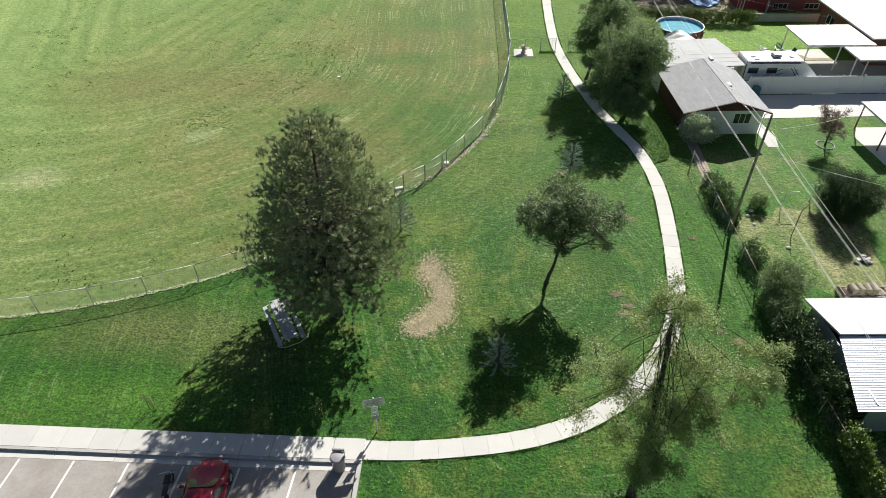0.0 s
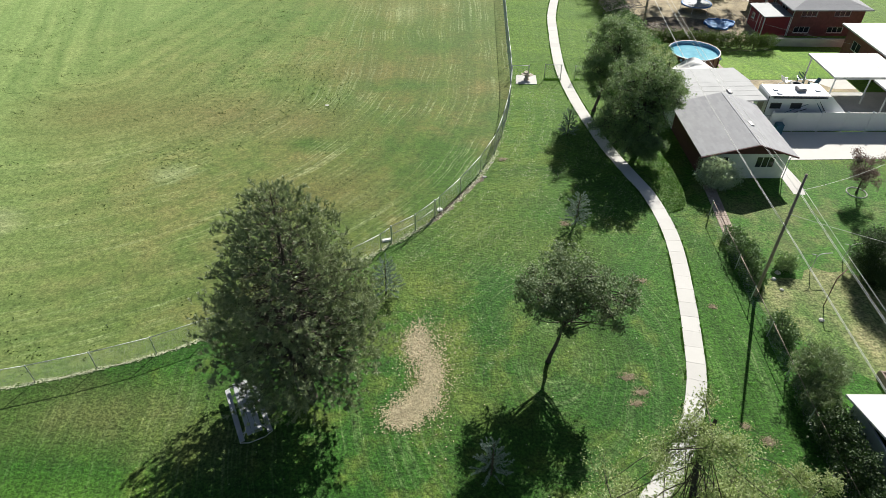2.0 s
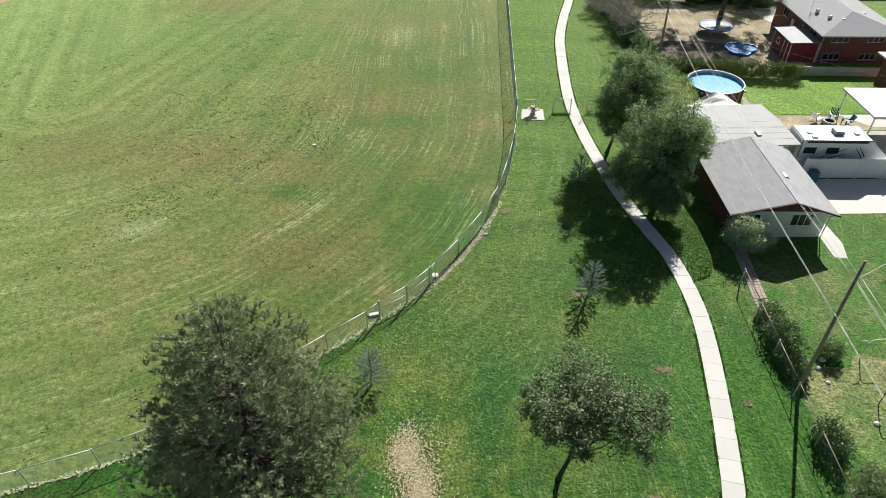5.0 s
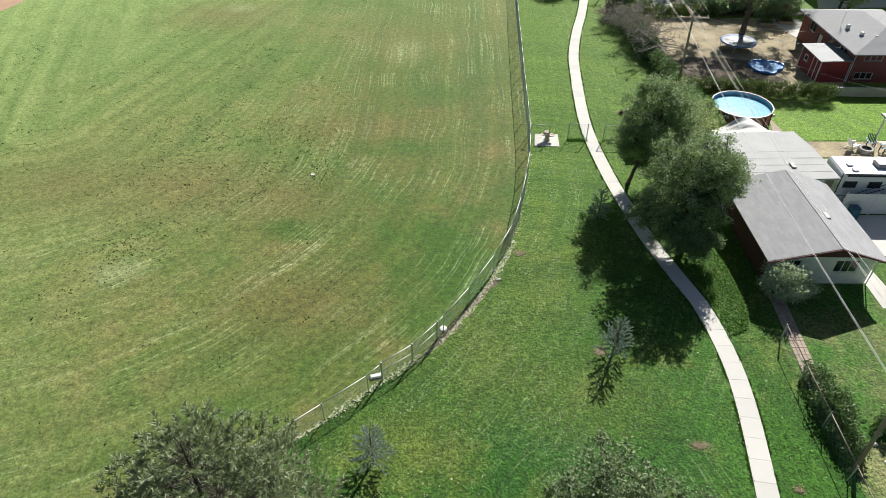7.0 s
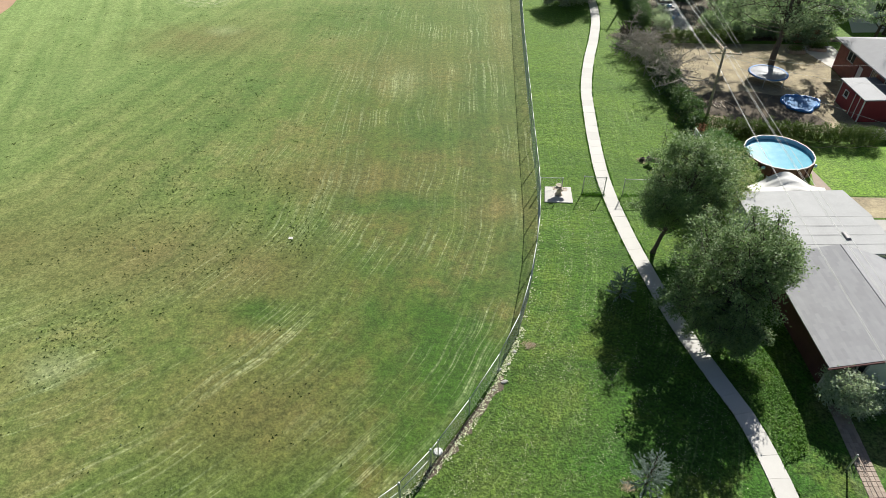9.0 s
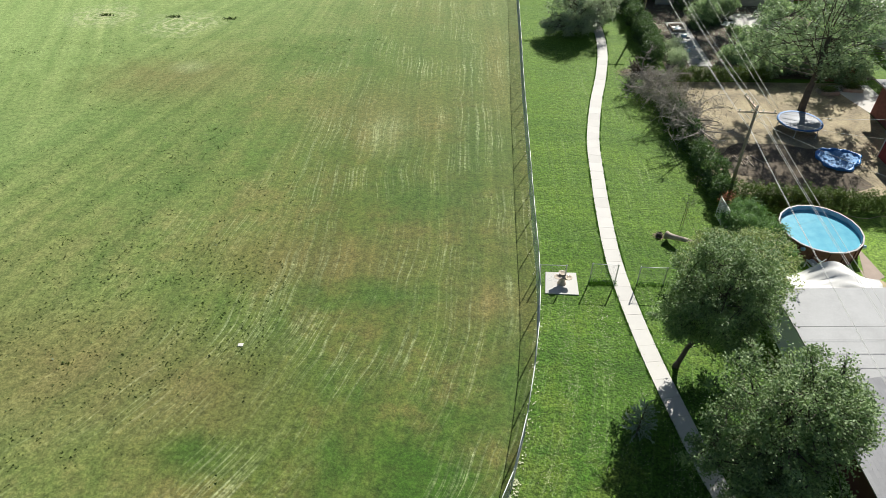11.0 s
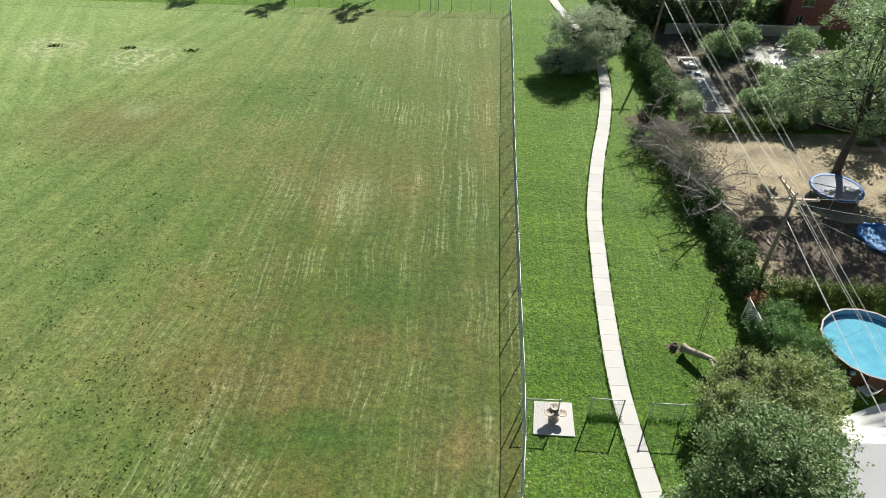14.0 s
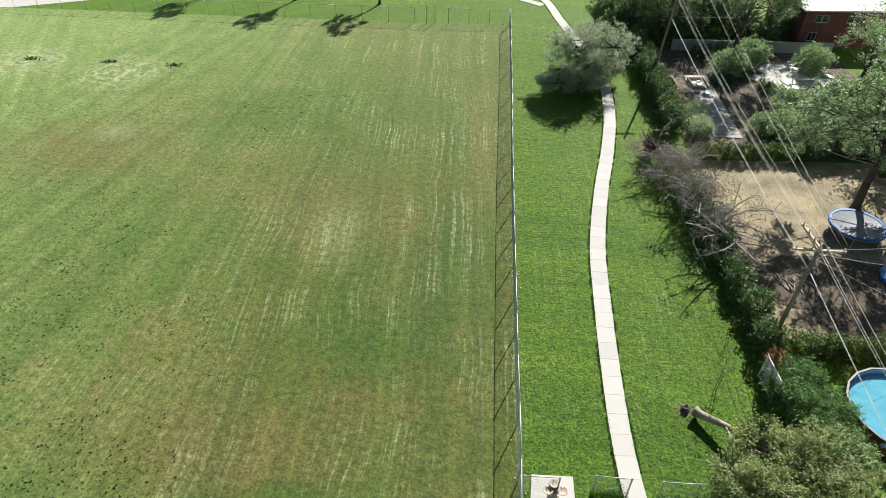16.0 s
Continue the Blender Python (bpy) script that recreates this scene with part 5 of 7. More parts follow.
def roof_plane(parent, a, b, c, d, mat, rows, cols, name="shingle", base_mat=None, lift=0.004, cap=300):
    """A sloping roof a-b (eave) to d-c (ridge) as a deck with courses of separate shingle strips."""
    a, b, c, d = map(Vector, (a, b, c, d))
    nor = (b - a).cross(d - a).normalized()
    g = Geo().add([a, b, c, d] + [p - nor * 0.09 for p in (a, b, c, d)], [(0, 1, 2, 3), (7, 6, 5, 4), (0, 4, 5, 1), (1, 5, 6, 2), (2, 6, 7, 3), (3, 7, 4, 0)])
    part("roof_deck", g, base_mat or mat, parent)
    for r in range(rows):
        v0, v1 = r / rows, (r + 1.0) / rows
        off = 0.5 if r % 2 else 0.0
        for k in range(cols + (1 if off else 0)):
            u0, u1 = max(0, (k - off) / cols), min(1, (k + 1 - off) / cols)
            if u1 - u0 < 0.02:
                continue
            def P(u, v, e):
                return a.lerp(b, u).lerp(d.lerp(c, u), v) + nor * e
            e = 0.003 / max(0.2, (b - a).length)
            vs = [P(u0 + e, v0, lift + 0.001), P(u1 - e, v0, lift + 0.001), P(u1 - e, v1, lift * 0.4), P(u0 + e, v1, lift * 0.4), P(u0 + e, v0, 0.001), P(u1 - e, v0, 0.001)]
            part(name, Geo().add(vs, [(0, 1, 2, 3), (4, 5, 1, 0), (4, 0, 3), (5, 2, 1)]), mat, parent)


def garage():
    t = thing("garage", "long garage with grey shingle roof and white block walls", "garage", (24.0, 47.4, 0))
    o = Vector((24.0, 47.4, 0))
    x0, x1, y0, y1, ys = 20.75, 27.15, 47.3, 55.2, 62.0
    hw = 2.2

    def W(name, m, geo, mat, label=""):
        geo.v = [tuple(m @ Vector(p) - o) for p in geo.v]
        return part(name, geo, mat, t, label)
    W("front_wall", pose(x0, y0, 0), wall_with_openings(Geo(), x1 - x0, hw, 0.2, [(0.5, 1.9, 1.05, 1.95), (4.0, 5.5, 0.95, 1.95)]), M_WHITE, "white painted block wall")
    # this stretch is dark red-brown to hold the black shade below the eave
    W("side_wall", pose(x0 + 0.2, y0 + 0.2, 0, 0, 0, 90), wall_with_openings(Geo(), 7.6, hw - 0.06, 0.2, []), M_GABLE, "side wall coloured dark for the shade under the eave")
    W("rear_side_wall", pose(x0 + 0.2, y0 + 7.81, 0, 0, 0, 90), wall_with_openings(Geo(), ys - y0 - 7.81, hw - 0.06, 0.2, []), M_VINYL, "white sheet wall")
    W("side_wall", pose(x1, y0 + 0.2, 0, 0, 0, 90), wall_with_openings(Geo(), ys - y0 - 0.2, hw - 0.05, 0.2, []), M_WHITE)
    W("rear_wall", pose(x0 + 0.2, ys - 0.2, 0), wall_with_openings(Geo(), x1 - x0 - 0.4, hw - 0.2, 0.2, []), M_WHITE)
    for nm, yy, mat in (("gable", y0, M_GABLE), ("gable", y1 - 0.1, M_SHEETROOF)):
        nb = 22 if yy == y0 else 1
        for k in range(nb):
            g = Geo()
            a, b = x0 + (x1 - x0) * k / nb + 0.006, x0 + (x1 - x0) * (k + 1) / nb - 0.006
            za, zb = (2.2 + 1.0 * (1 - abs(v - 24.0) / 3.3) for v in (a, b))
            if nb == 1:
                vs = [(x0, yy, 2.2), (x1, yy, 2.2), (24.3, yy, 3.1), (x0, yy + 0.1, 2.2), (x1, yy + 0.1, 2.2), (24.3, yy + 0.1, 3.1)]
                g.add(vs, [(0, 1, 2), (5, 4, 3), (0, 3, 4, 1), (1, 4, 5, 2), (2, 5, 3, 0)])
            else:
                vs = [(a, yy, 2.2), (b, yy, 2.2), (b, yy, zb), (a, yy, za), (a, yy + 0.06, 2.2), (b, yy + 0.06, 2.2), (b, yy + 0.06, zb), (a, yy + 0.06, za)]
                g.add(vs, [(0, 1, 2, 3), (7, 6, 5, 4), (0, 4, 5, 1), (1, 5, 6, 2), (2, 6, 7, 3), (3, 7, 4, 0)])
            W("gable_board" if nb > 1 else nm, pose(0, 0, 0), g, mat, "dark red vertical board" if nb > 1 else "")
    e = o

    def V(x, y, z):
        return Vector((x, y, z)) - e
    roof_l = thing("roof_left", "", "", (0, 0, 0))
    roof_l.parent = t
    roof_r = thing("roof_right", "", "", (0, 0, 0))
    roof_r.parent = t
    roof_plane(roof_l, V(20.2, 55.5, 2.28), V(20.2, 46.8, 2.28), V(24.3, 46.8, 3.3), V(24.3, 55.5, 3.3), M_SHINGLE, 22, 12)
    roof_plane(roof_r, V(27.55, 46.8, 2.25), V(27.55, 55.5, 2.25), V(24.36, 55.5, 3.3), V(24.36, 46.8, 3.3), M_SHINGLE, 13, 12)
    for y0_, y1_, z_ in ((55.56, 59.4, 2.34), (59.44, 62.5, 2.27)):
        g = Geo().add([V(20.66, y0_, z_), V(28.6, y0_, z_ + 0.22), V(28.5 if y1_ < 60 else 28.1, y1_, z_ + 0.16), V(20.68, y1_, z_ - 0.06)], [(0, 1, 2, 3)])
        g.add([tuple(Vector(p) - Vector((0, 0, 0.1))) for p in g.v[:4]], [(3, 2, 1, 0)])
        g.f += [(a, b, b + 4, a + 4) for a, b in ((1, 0), (2, 1), (3, 2), (0, 3))]
        W("rear_roof", pose(*o), g, M_SHEETROOF, "low grey roll-roofed rear section")
    for y in (56.5, 57.45, 58.4):
        part("roof_lap", Geo().tube([V(20.75, y, 2.345), V(28.45, y, 2.555)], 0.008, 4, False), M_SHEETROOF, t)
    for k, (x, y) in enumerate(((25.0, 50.4), (25.9, 57.3))):
        part("roof_vent", Geo().box(-0.16, 0.16, -0.35, 0.35, 0, 0.14, 0.04), M_GREYPL, t, at=V(x, y, 3.03 if k == 0 else 2.44))
    for a, b in (((20.15, 46.76, 2.2), (24.33, 46.76, 3.24)), ((24.33, 46.76, 3.24), (27.6, 46.76, 2.18))):
        part("bargeboard", Geo().tube([Vector(a) - e, Vector(b) - e], 0.07, 4), M_GABLE, t)
    window(t, V(x0 + 0.5, y0 + 0.06, 1.05), 1.4, 0.9, 0, 3)
    window(t, V(x0 + 4.0, y0 + 0.06, 0.95), 1.5, 1.0, 0, 3)
    part("downpipe", Geo().tube([V(27.3, 46.95, 2.1), V(27.22, 47.2, 1.9), V(27.22, 47.2, 0.05)], 0.04, 6), M_WHITE, t)


garage()


def brick_house():
    x0, x1, y0, y1, h = 39.85, 47.8, 76.7, 88.2, 3.1
    o = Vector((x0, y0, 0))
    t = thing("brick_house", "red brick house with a grey hip roof and white windows", "house", o)
    holes = [(0.9, 2.7, 2.2, 2.95), (4.6, 6.4, 2.2, 2.95), (0.6, 2.4, 0.35, 1.05), (4.4, 6.2, 0.35, 1.05)]
    part("front_wall", wall_with_openings(Geo(), x1 - x0, h, 0.25, holes), M_BRICKWALL, t, "red brick wall")
    g = wall_with_openings(Geo(), y1 - y0 - 0.25, h, 0.25, [(1.4, 2.9, 1.8, 2.8), (4.2, 5.2, 1.8, 2.8), (6.4, 7.3, 0.1, 2.1), (8.2, 9.6, 1.7, 2.8)])
    side_wall = part("side_wall", g, M_BRICKWALL, t, at=(0.25, 0.25, 0))
    side_wall.rotation_euler = (0, 0, radians(90))
    part("side_wall", Geo().box(x1 - x0 - 0.25, x1 - x0, 0.25, y1 - y0 - 0.25, 0, h), M_BRICKWALL, t)
    part("rear_wall", Geo().box(0.25, x1 - x0, y1 - y0 - 0.25, y1 - y0, 0, h), M_BRICKWALL, t)
    for hx, hx1, z0, z1 in holes:
        window(t, (hx, 0.08, z0), hx1 - hx, z1 - z0, 0, 3)
    for a, b, z0, z1 in ((1.4, 2.9, 1.8, 2.8), (4.2, 5.2, 1.8, 2.8), (8.2, 9.6, 1.7, 2.8)):
        window(t, (0.1, 0.25 + b, z0), b - a, z1 - z0, -90, 2)
    door = part("door", Geo().box(0.1, 0.16, 6.68, 7.52, 0.1, 2.08, 0.01), M_WHITE, t, "white door")
    part("door_handle", Geo().box(0.05, 0.1, 6.78, 6.84, 1.0, 1.1, 0.01), M_CHROME, door)
    ov, zr = 0.55, 4.3
    A, B, C, D = (-ov, -ov, h), (x1 - x0 + ov, -ov, h), (x1 - x0 + ov, y1 - y0 + ov, h), (-ov, y1 - y0 + ov, h)
    R0, R1 = ((x1 - x0) / 2, 3.4, zr), ((x1 - x0) / 2, y1 - y0 - 3.4, zr)
    th = 0.12
    g = Geo().add([A, B, C, D, R0, R1] + [(p[0], p[1], p[2] - th) for p in (A, B, C, D)], [(0, 1, 4), (1, 2, 5, 4), (2, 3, 5), (3, 0, 4, 5), (0, 6, 7, 1), (1, 7, 8, 2), (2, 8, 9, 3), (3, 9, 6, 0), (9, 8, 7, 6)])
    roof = part("roof", g, M_SHINGLE, t, "grey shingle hip roof")
    for k in range(26):
        f = (k + 0.5) / 26
        p = [Vector(q).lerp(Vector(r), f) + Vector((0, 0, 0.002)) for q, r in ((A, R0), (B, R0), (A, R0), (D, R1), (B, R0), (C, R1))]
        for i in (0, 2, 4):
            part("shingle_course", Geo().tube([p[i], p[i + 1]], 0.004, 3, False), M_SHINGLE, roof)
    for vx, vy in ((1.6, 3.0), (1.2, 5.0), (2.6, 2.2), (5.6, 4.0)):
        part("roof_vent", Geo().box(vx - 0.15, vx + 0.15, vy - 0.15, vy + 0.15, 3.4, 3.95, 0.04), M_WHITE, roof)
    part("antenna", Geo().tube([(1.0, 6.0, 3.7), (1.0, 6.0, 5.0)], 0.025, 5).tube([(0.5, 6.0, 4.5), (1.5, 6.2, 4.4)], 0.015, 4).tube([(0.7, 5.7, 4.2), (1.3, 6.3, 4.2)], 0.015, 4), M_GALV, roof)
    part("downpipe", Geo().tube([(-0.1, -0.3, h - 0.1), (-0.04, -0.06, h - 0.4), (-0.04, -0.06, 0.05)], 0.045, 6), M_WHITE, t)


brick_house()


def red_shed():
    x0, x1, y0, y1, h = 36.85, 39.75, 76.8, 80.85, 2.15
    t = thing("red_shed", "red board shed with white trim beside the brick house", "shed", (x0, y0, 0))
    w, d = x1 - x0, y1 - y0
    for nm, (a, b, c, e) in (("front_wall", (0, w, 0, 0.1)), ("rear_wall", (0, w, d - 0.1, d)), ("side_wall", (0, 0.1, 0.1, d - 0.1)), ("side_wall", (w - 0.1, w, 0.1, d - 0.1))):
        part(nm, Geo().box(a, b, c, e, 0, h), M_REDWOOD, t)
    for k in range(14):
        part("batten", Geo().box(w * k / 14 + 0.08, w * k / 14 + 0.1, -0.012, 0, 0.05, h - 0.1), M_REDWOOD, t)
    for x, y in ((-0.03, -0.03), (w - 0.05, -0.03), (-0.03, d - 0.05)):
        part("corner_trim", Geo().box(x, x + 0.09, y, y + 0.09, 0, h), M_WHITE, t, "white corner trim")
    part("door_trim", Geo().box(-0.035, 0, 0.7, 0.78, 0, h - 0.1), M_WHITE, t)
    part("door_trim", Geo().box(-0.035, 0, 1.5, 1.58, 0, h - 0.1), M_WHITE, t)
    window(t, (-0.02, 3.2, 1.05), 0.7, 0.6, -90, 1)
    g = Geo().box(-0.25, w + 0.05, -0.3, d + 0.2, h, h + 0.1, 0.02)
    g.v = [(x, y, z + 0.08 * (x / w)) for x, y, z in g.v]
    part("roof", g, M_SHEDROOF, t, "pale grey flat sheet roof")


red_shed()


def flat_roof(parent, x0, x1, y0, y1, z, name="roof", tilt=0.0, mat=M_WHITEMETAL, ribs=12):
    g = Geo().box(x0, x1, y0, y1, z - 0.16, z, 0.012)
    r = part(name, g, mat, parent, "white sheet metal roof")
    for k in range(1, ribs):
        xx = x0 + (x1 - x0) * k / ribs
        part("roof_seam", Geo().box(xx - 0.012, xx + 0.012, y0 + 0.05, y1 - 0.05, z, z + 0.02), mat, r)


def white_house():
    t = thing("white_roofed_house", "brick house with white metal roofs and a carport", "house", (40.6, 56.0, 0))
    part("front_wall", wall_with_openings(Geo(), 7.4, 2.75, 0.25, [(1.2, 2.6, 1.0, 2.0)]), M_BRICKWALL, t, at=(3.0, 5.0, 0))
    window(t, (4.2, 5.08, 1.0), 1.4, 1.0, 0, 2)
    g = wall_with_openings(Geo(), 10.6, 2.75, 0.25, [(1.5, 2.4, 0.05, 2.1), (4.0, 5.6, 1.0, 2.0), (7.6, 9.2, 1.0, 2.0)])
    w = part("side_wall", g, M_BRICKWALL, t, at=(3.25, 5.25, 0))
    w.rotation_euler = (0, 0, radians(90))
    for a in (4.0, 7.6):
        window(t, (3.1, 5.25 + a + 1.6, 1.0), 1.6, 1.0, -90, 2)
    part("rear_wall", Geo().box(3.25, 10.4, 15.6, 15.85, 0, 2.75), M_BRICKWALL, t)
    flat_roof(t, 2.4, 10.8, 4.5, 16.4, 3.05, ribs=16)
    flat_roof(t, -4.4, 2.35, 3.6, 9.0, 2.8, "carport_roof", ribs=12)
    flat_roof(t, -1.1, 9.0, 0.0, 3.15, 2.79, "carport_roof", ribs=14)
    for x, y in ((-4.1, 3.9), (-4.1, 8.7), (-0.9, 3.9), (-0.9, 0.9), (0.3, 0.9)):
        part("carport_post", Geo().box(x - 0.05, x + 0.05, y - 0.05, y + 0.05, 0.03, 2.64), M_WHITE, t)
    part("carport_beam", Geo().box(-4.25, 0.5, 3.75, 3.9, 2.5, 2.64), M_WHITE, t)
    part("carport_beam", Geo().box(-4.25, 0.5, 8.6, 8.75, 2.5, 2.64), M_WHITE, t)


white_house()


def patio_cover():
    t = thing("patio_cover", "white flat patio cover on slim posts", "patio cover", (35.6, 43.6, 0))
    flat_roof(t, 0, 6, 0.4, 4.6, 2.5, ribs=10)
    for x, y in ((0.25, 0.7), (0.25, 4.3), (4.5, 0.7), (4.5, 4.3)):
        part("post", Geo().box(x - 0.04, x + 0.04, y - 0.04, y + 0.04, 0.03, 2.34), M_GABLE, t)


patio_cover()


def metal_shed():
    x0, y0 = 20.5, 17.7
    t = thing("metal_roofed_shed", "shed with white roof and corrugated metal lean-to", "shed", (x0, y0, 0))
    part("front_wall", Geo().box(0, 6.5, 0.1, 0.2, 0, 1.95), M_CORR, t, "grey corrugated wall")
    part("side_wall", Geo().box(0.3, 0.4, 0.2, 6.9, 0, 2.05), M_CORR, t)
    part("side_wall", Geo().box(6.4, 6.5, 0.2, 6.9, 0, 2.05), M_CORR, t)
    part("rear_wall", Geo().box(0.4, 6.4, 6.8, 6.9, 0, 2.1), M_WHITE, t)
    g = Geo()
    n = 4 * 30
    vs = []
    for k in range(n + 1):
        y = -0.15 + 4.6 * k / n
        z = 2.0 + 0.045 * y + 0.007 * math.cos(2 * math.pi * k / 4)
        vs += [(-0.75 + 0.28 * y, y, z), (6.9, y, z)]
    g.add(vs, [(2 * k, 2 * k + 1, 2 * k + 3, 2 * k + 2) for k in range(n)])
    g.add([(p[0], p[1], p[2] - 0.012) for p in vs], [(2 * k + 2, 2 * k + 3, 2 * k + 1, 2 * k) for k in range(n)])
    part("lean_to_roof", g, M_CORR, t, "corrugated metal sheet roof")
    part("main_roof", Geo().prism([(0.5, 4.46), (6.9, 4.46), (6.9, 7.15), (-0.2, 7.15)], 2.24, 2.34, 0.02), M_WHITEMETAL, t, "white flat roof")
    part("roof_vent", Geo().box(3.2, 3.6, 3.4, 3.9, 2.15, 2.5, 0.05), M_WHITE, t)


metal_shed()


def far_house():
    t = thing("far_brick_house", "red brick house behind the back gardens", "house", (41.0, 118.5, 0))
    holes = [(1.2, 2.6, 2.6, 3.4), (4.6, 6.0, 2.6, 3.4), (1.0, 1.9, 0.6, 1.6), (8.2, 9.6, 2.6, 3.4)]
    part("front_wall", wall_with_openings(Geo(), 11, 3.9, 0.25, holes), M_BRICKWALL, t)
    for a, b, z0, z1 in holes:
        window(t, (a, 0.08, z0), b - a, z1 - z0, 0, 2)
    part("side_wall", Geo().box(0, 0.25, 0.25, 9, 0, 3.9), M_BRICKWALL, t)
    part("side_wall", Geo().box(10.75, 11, 0.25, 9, 0, 3.9), M_BRICKWALL, t)
    part("rear_wall", Geo().box(0.25, 10.75, 8.75, 9, 0, 3.9), M_BRICKWALL, t)
    flat_roof(t, -0.5, 11.5, -0.5, 9.5, 4.1, ribs=14)


far_house()


def block_wall(name, label, pts, h, mat, thick=0.2):
    t = thing(name, label, "wall", (*pts[0], 0))
    for a, b in zip(pts, pts[1:]):
        d = Vector((b[0] - a[0], b[1] - a[1], 0))
        m = pose(a[0] - pts[0][0], a[1] - pts[0][1], 0, 0, 0, math.degrees(math.atan2(d.y, d.x)))
        n, rows = max(1, round(d.length / 0.6)), max(1, round(h / 0.3))
        for r in range(rows):
            for k in range(n):
                w, hh = d.length / n, h / rows
                part("block", Geo().box(k * w + 0.004, (k + 1) * w - 0.004, 0, thick, r * hh + 0.003, (r + 1) * hh, 0.01, m), mat, t)


block_wall("retaining_wall", "grey concrete block garden wall below the brick house", [(36.6, 73.7), (45.5, 73.4)], 0.9, M_CONC2)
block_wall("garden_wall", "pale concrete garden wall behind the back gardens", [(27.0, 116.9), (44.0, 116.4)], 1.2, M_CONC2)


def white_building():
    t = thing("white_building", "low white rendered building behind the gardens", "house", (48.5, 101.0, 0))
    holes = [(1.5, 3.2, 1.4, 2.4), (6.0, 7.7, 1.4, 2.4)]
    part("front_wall", wall_with_openings(Geo(), 11, 3.2, 0.25, holes), M_WHITE, t)
    for a, b, z0, z1 in holes:
        window(t, (a, 0.08, z0), b - a, z1 - z0, 0, 2)
    part("side_wall", Geo().box(0, 0.25, 0.25, 8, 0, 3.2), M_WHITE, t)
    part("rear_wall", Geo().box(0.25, 11, 7.75, 8, 0, 3.2), M_WHITE, t)
    flat_roof(t, -0.4, 11.4, -0.4, 8.4, 3.4, ribs=14)


white_building()

# ---- utility poles and cables ----


def pole(label, base, top, arms=(), r=0.13):
    t = thing("utility_pole", label, "utility pole", (*base, 0))
    b, e = Vector((0, 0, 0)), Vector(top) - Vector((*base, 0))
    part("shaft", Geo().tube([b, b.lerp(e, 0.5), e], [r, r * 0.85, r * 0.68], 12), M_POLE, t, smooth=True)
    for f, ang, L, off in arms:
        c = b.lerp(e, f)
        d = Vector((math.cos(radians(ang)), math.sin(radians(ang)), 0))
        n = Vector((-d.y, d.x, 0)) * 0.16
        arm = part("crossarm", Geo().tube([c - d * (L / 2 - off) + n, c + d * (L / 2 + off) + n], 0.075, 4), M_CROSSARM, t, "pale timber crossarm")
        for k in (-0.45, -0.15, 0.15, 0.45):
            q = c + d * (L * k + off) + n
            part("insulator", Geo().lathe([(0.03, 0.05), (0.055, 0.09), (0.03, 0.12), (0.055, 0.16), (0.02, 0.22)], 8, q), M_WHITE, arm, "white insulator")
        part("brace", Geo().tube([c - d * L * 0.3 + n, c - Vector((0, 0, 0.6)), c + d * L * 0.3 + n], 0.018, 4, False), M_GALV, t)
    return t


P0, P1, P2, P3 = (19.6, -6.0), (20.15, 34.1), (22.9, 75.3), (24.1, 111.6)
T1, T2, T3 = (20.85, 35.3, 8.2), (22.4, 74.6, 7.7), (25.0, 111.9, 10.8)
pole("leaning weathered wooden utility pole beside the yard fence", P1, T1, r=0.105)
pole("wooden utility pole with pale crossarms in the dry yard", P2, T2, ((0.92, -4, 2.6, 0.15), (0.96, 87, 2.0, 0.7), (0.985, 93, 2.0, 0.7)))
pole("wooden utility pole beside the hedge", P3, T3, ((0.95, 0, 1.6, 0.0),))
pole("weathered wooden utility pole by the parking lot", P0, (19.6, -6.0, 8.4))


def cable(label, a, b, sag, r=0.009, group="overhead cables"):
    a, b = Vector(a), Vector(b)
    pts = [a.lerp(b, i / 24) - Vector((0, 0, sag * 4 * (i / 24) * (1 - i / 24))) for i in range(25)]
    solo("cable", Geo().tube([p - a for p in pts], r, 5), M_CABLE, label, "cable", a, group=group, smooth=True)


A0, A1, A2, A3 = Vector((19.6, -6.0, 7.4)), Vector((20.8, 35.2, 7.0)), Vector((22.4, 74.6, 7.25)), Vector((24.7, 111.8, 7.3))
for off, dz in ((-0.1, 0.15), (0.12, 0.0), (0.34, 0.1)):
    v = Vector((off, 0, dz))
    cable("pale overhead power cable between poles", A0 + v, A1 + v, 0.5)
    cable("pale overhead power cable between poles", A1 + v, A2 + v * 1.3, 0.55)
    cable("pale overhead power cable between poles", A2 + v * 1.3, A3 + v, 0.5)
B0, B1, B2, B3 = Vector((19.5, -6.0, 5.6)), Vector((20.5, 34.8, 5.2)), Vector((22.5, 74.6, 6.0)), Vector((24.58, 111.75, 5.6))
for off, dz, r in ((-0.12, 0.0, 0.0115), (0.1, -0.35, 0.009)):
    v = Vector((off, 0, dz))
    cable("thick pale communication cable between poles", B0 + v, B1 + v, 0.4, r)
    cable("thick pale communication cable between poles", B1 + v, B2 + v, 0.5, r)
    cable("thick pale communication cable between poles", B2 + v, B3 + v, 0.4, r)
for off2, off3, dz2, dz3 in ((0.95, 1.3, 0.35, 2.6), (1.35, 2.6, 0.3, 2.2)):
    cable("pale overhead power cable between poles", A2 + Vector((off2, 0, dz2)), A3 + Vector((off3, 0.3, dz3)), 0.5)
cable("service drop cable to a house", B1 + Vector((0.1, 0, 0.6)), (41.0, 30.0, 3.2), 0.5, 0.01)
cable("service drop cable to a house", A1 + Vector((0.1, 0, 0.2)), (36.0, 47.0, 2.6), 0.4, 0.01)
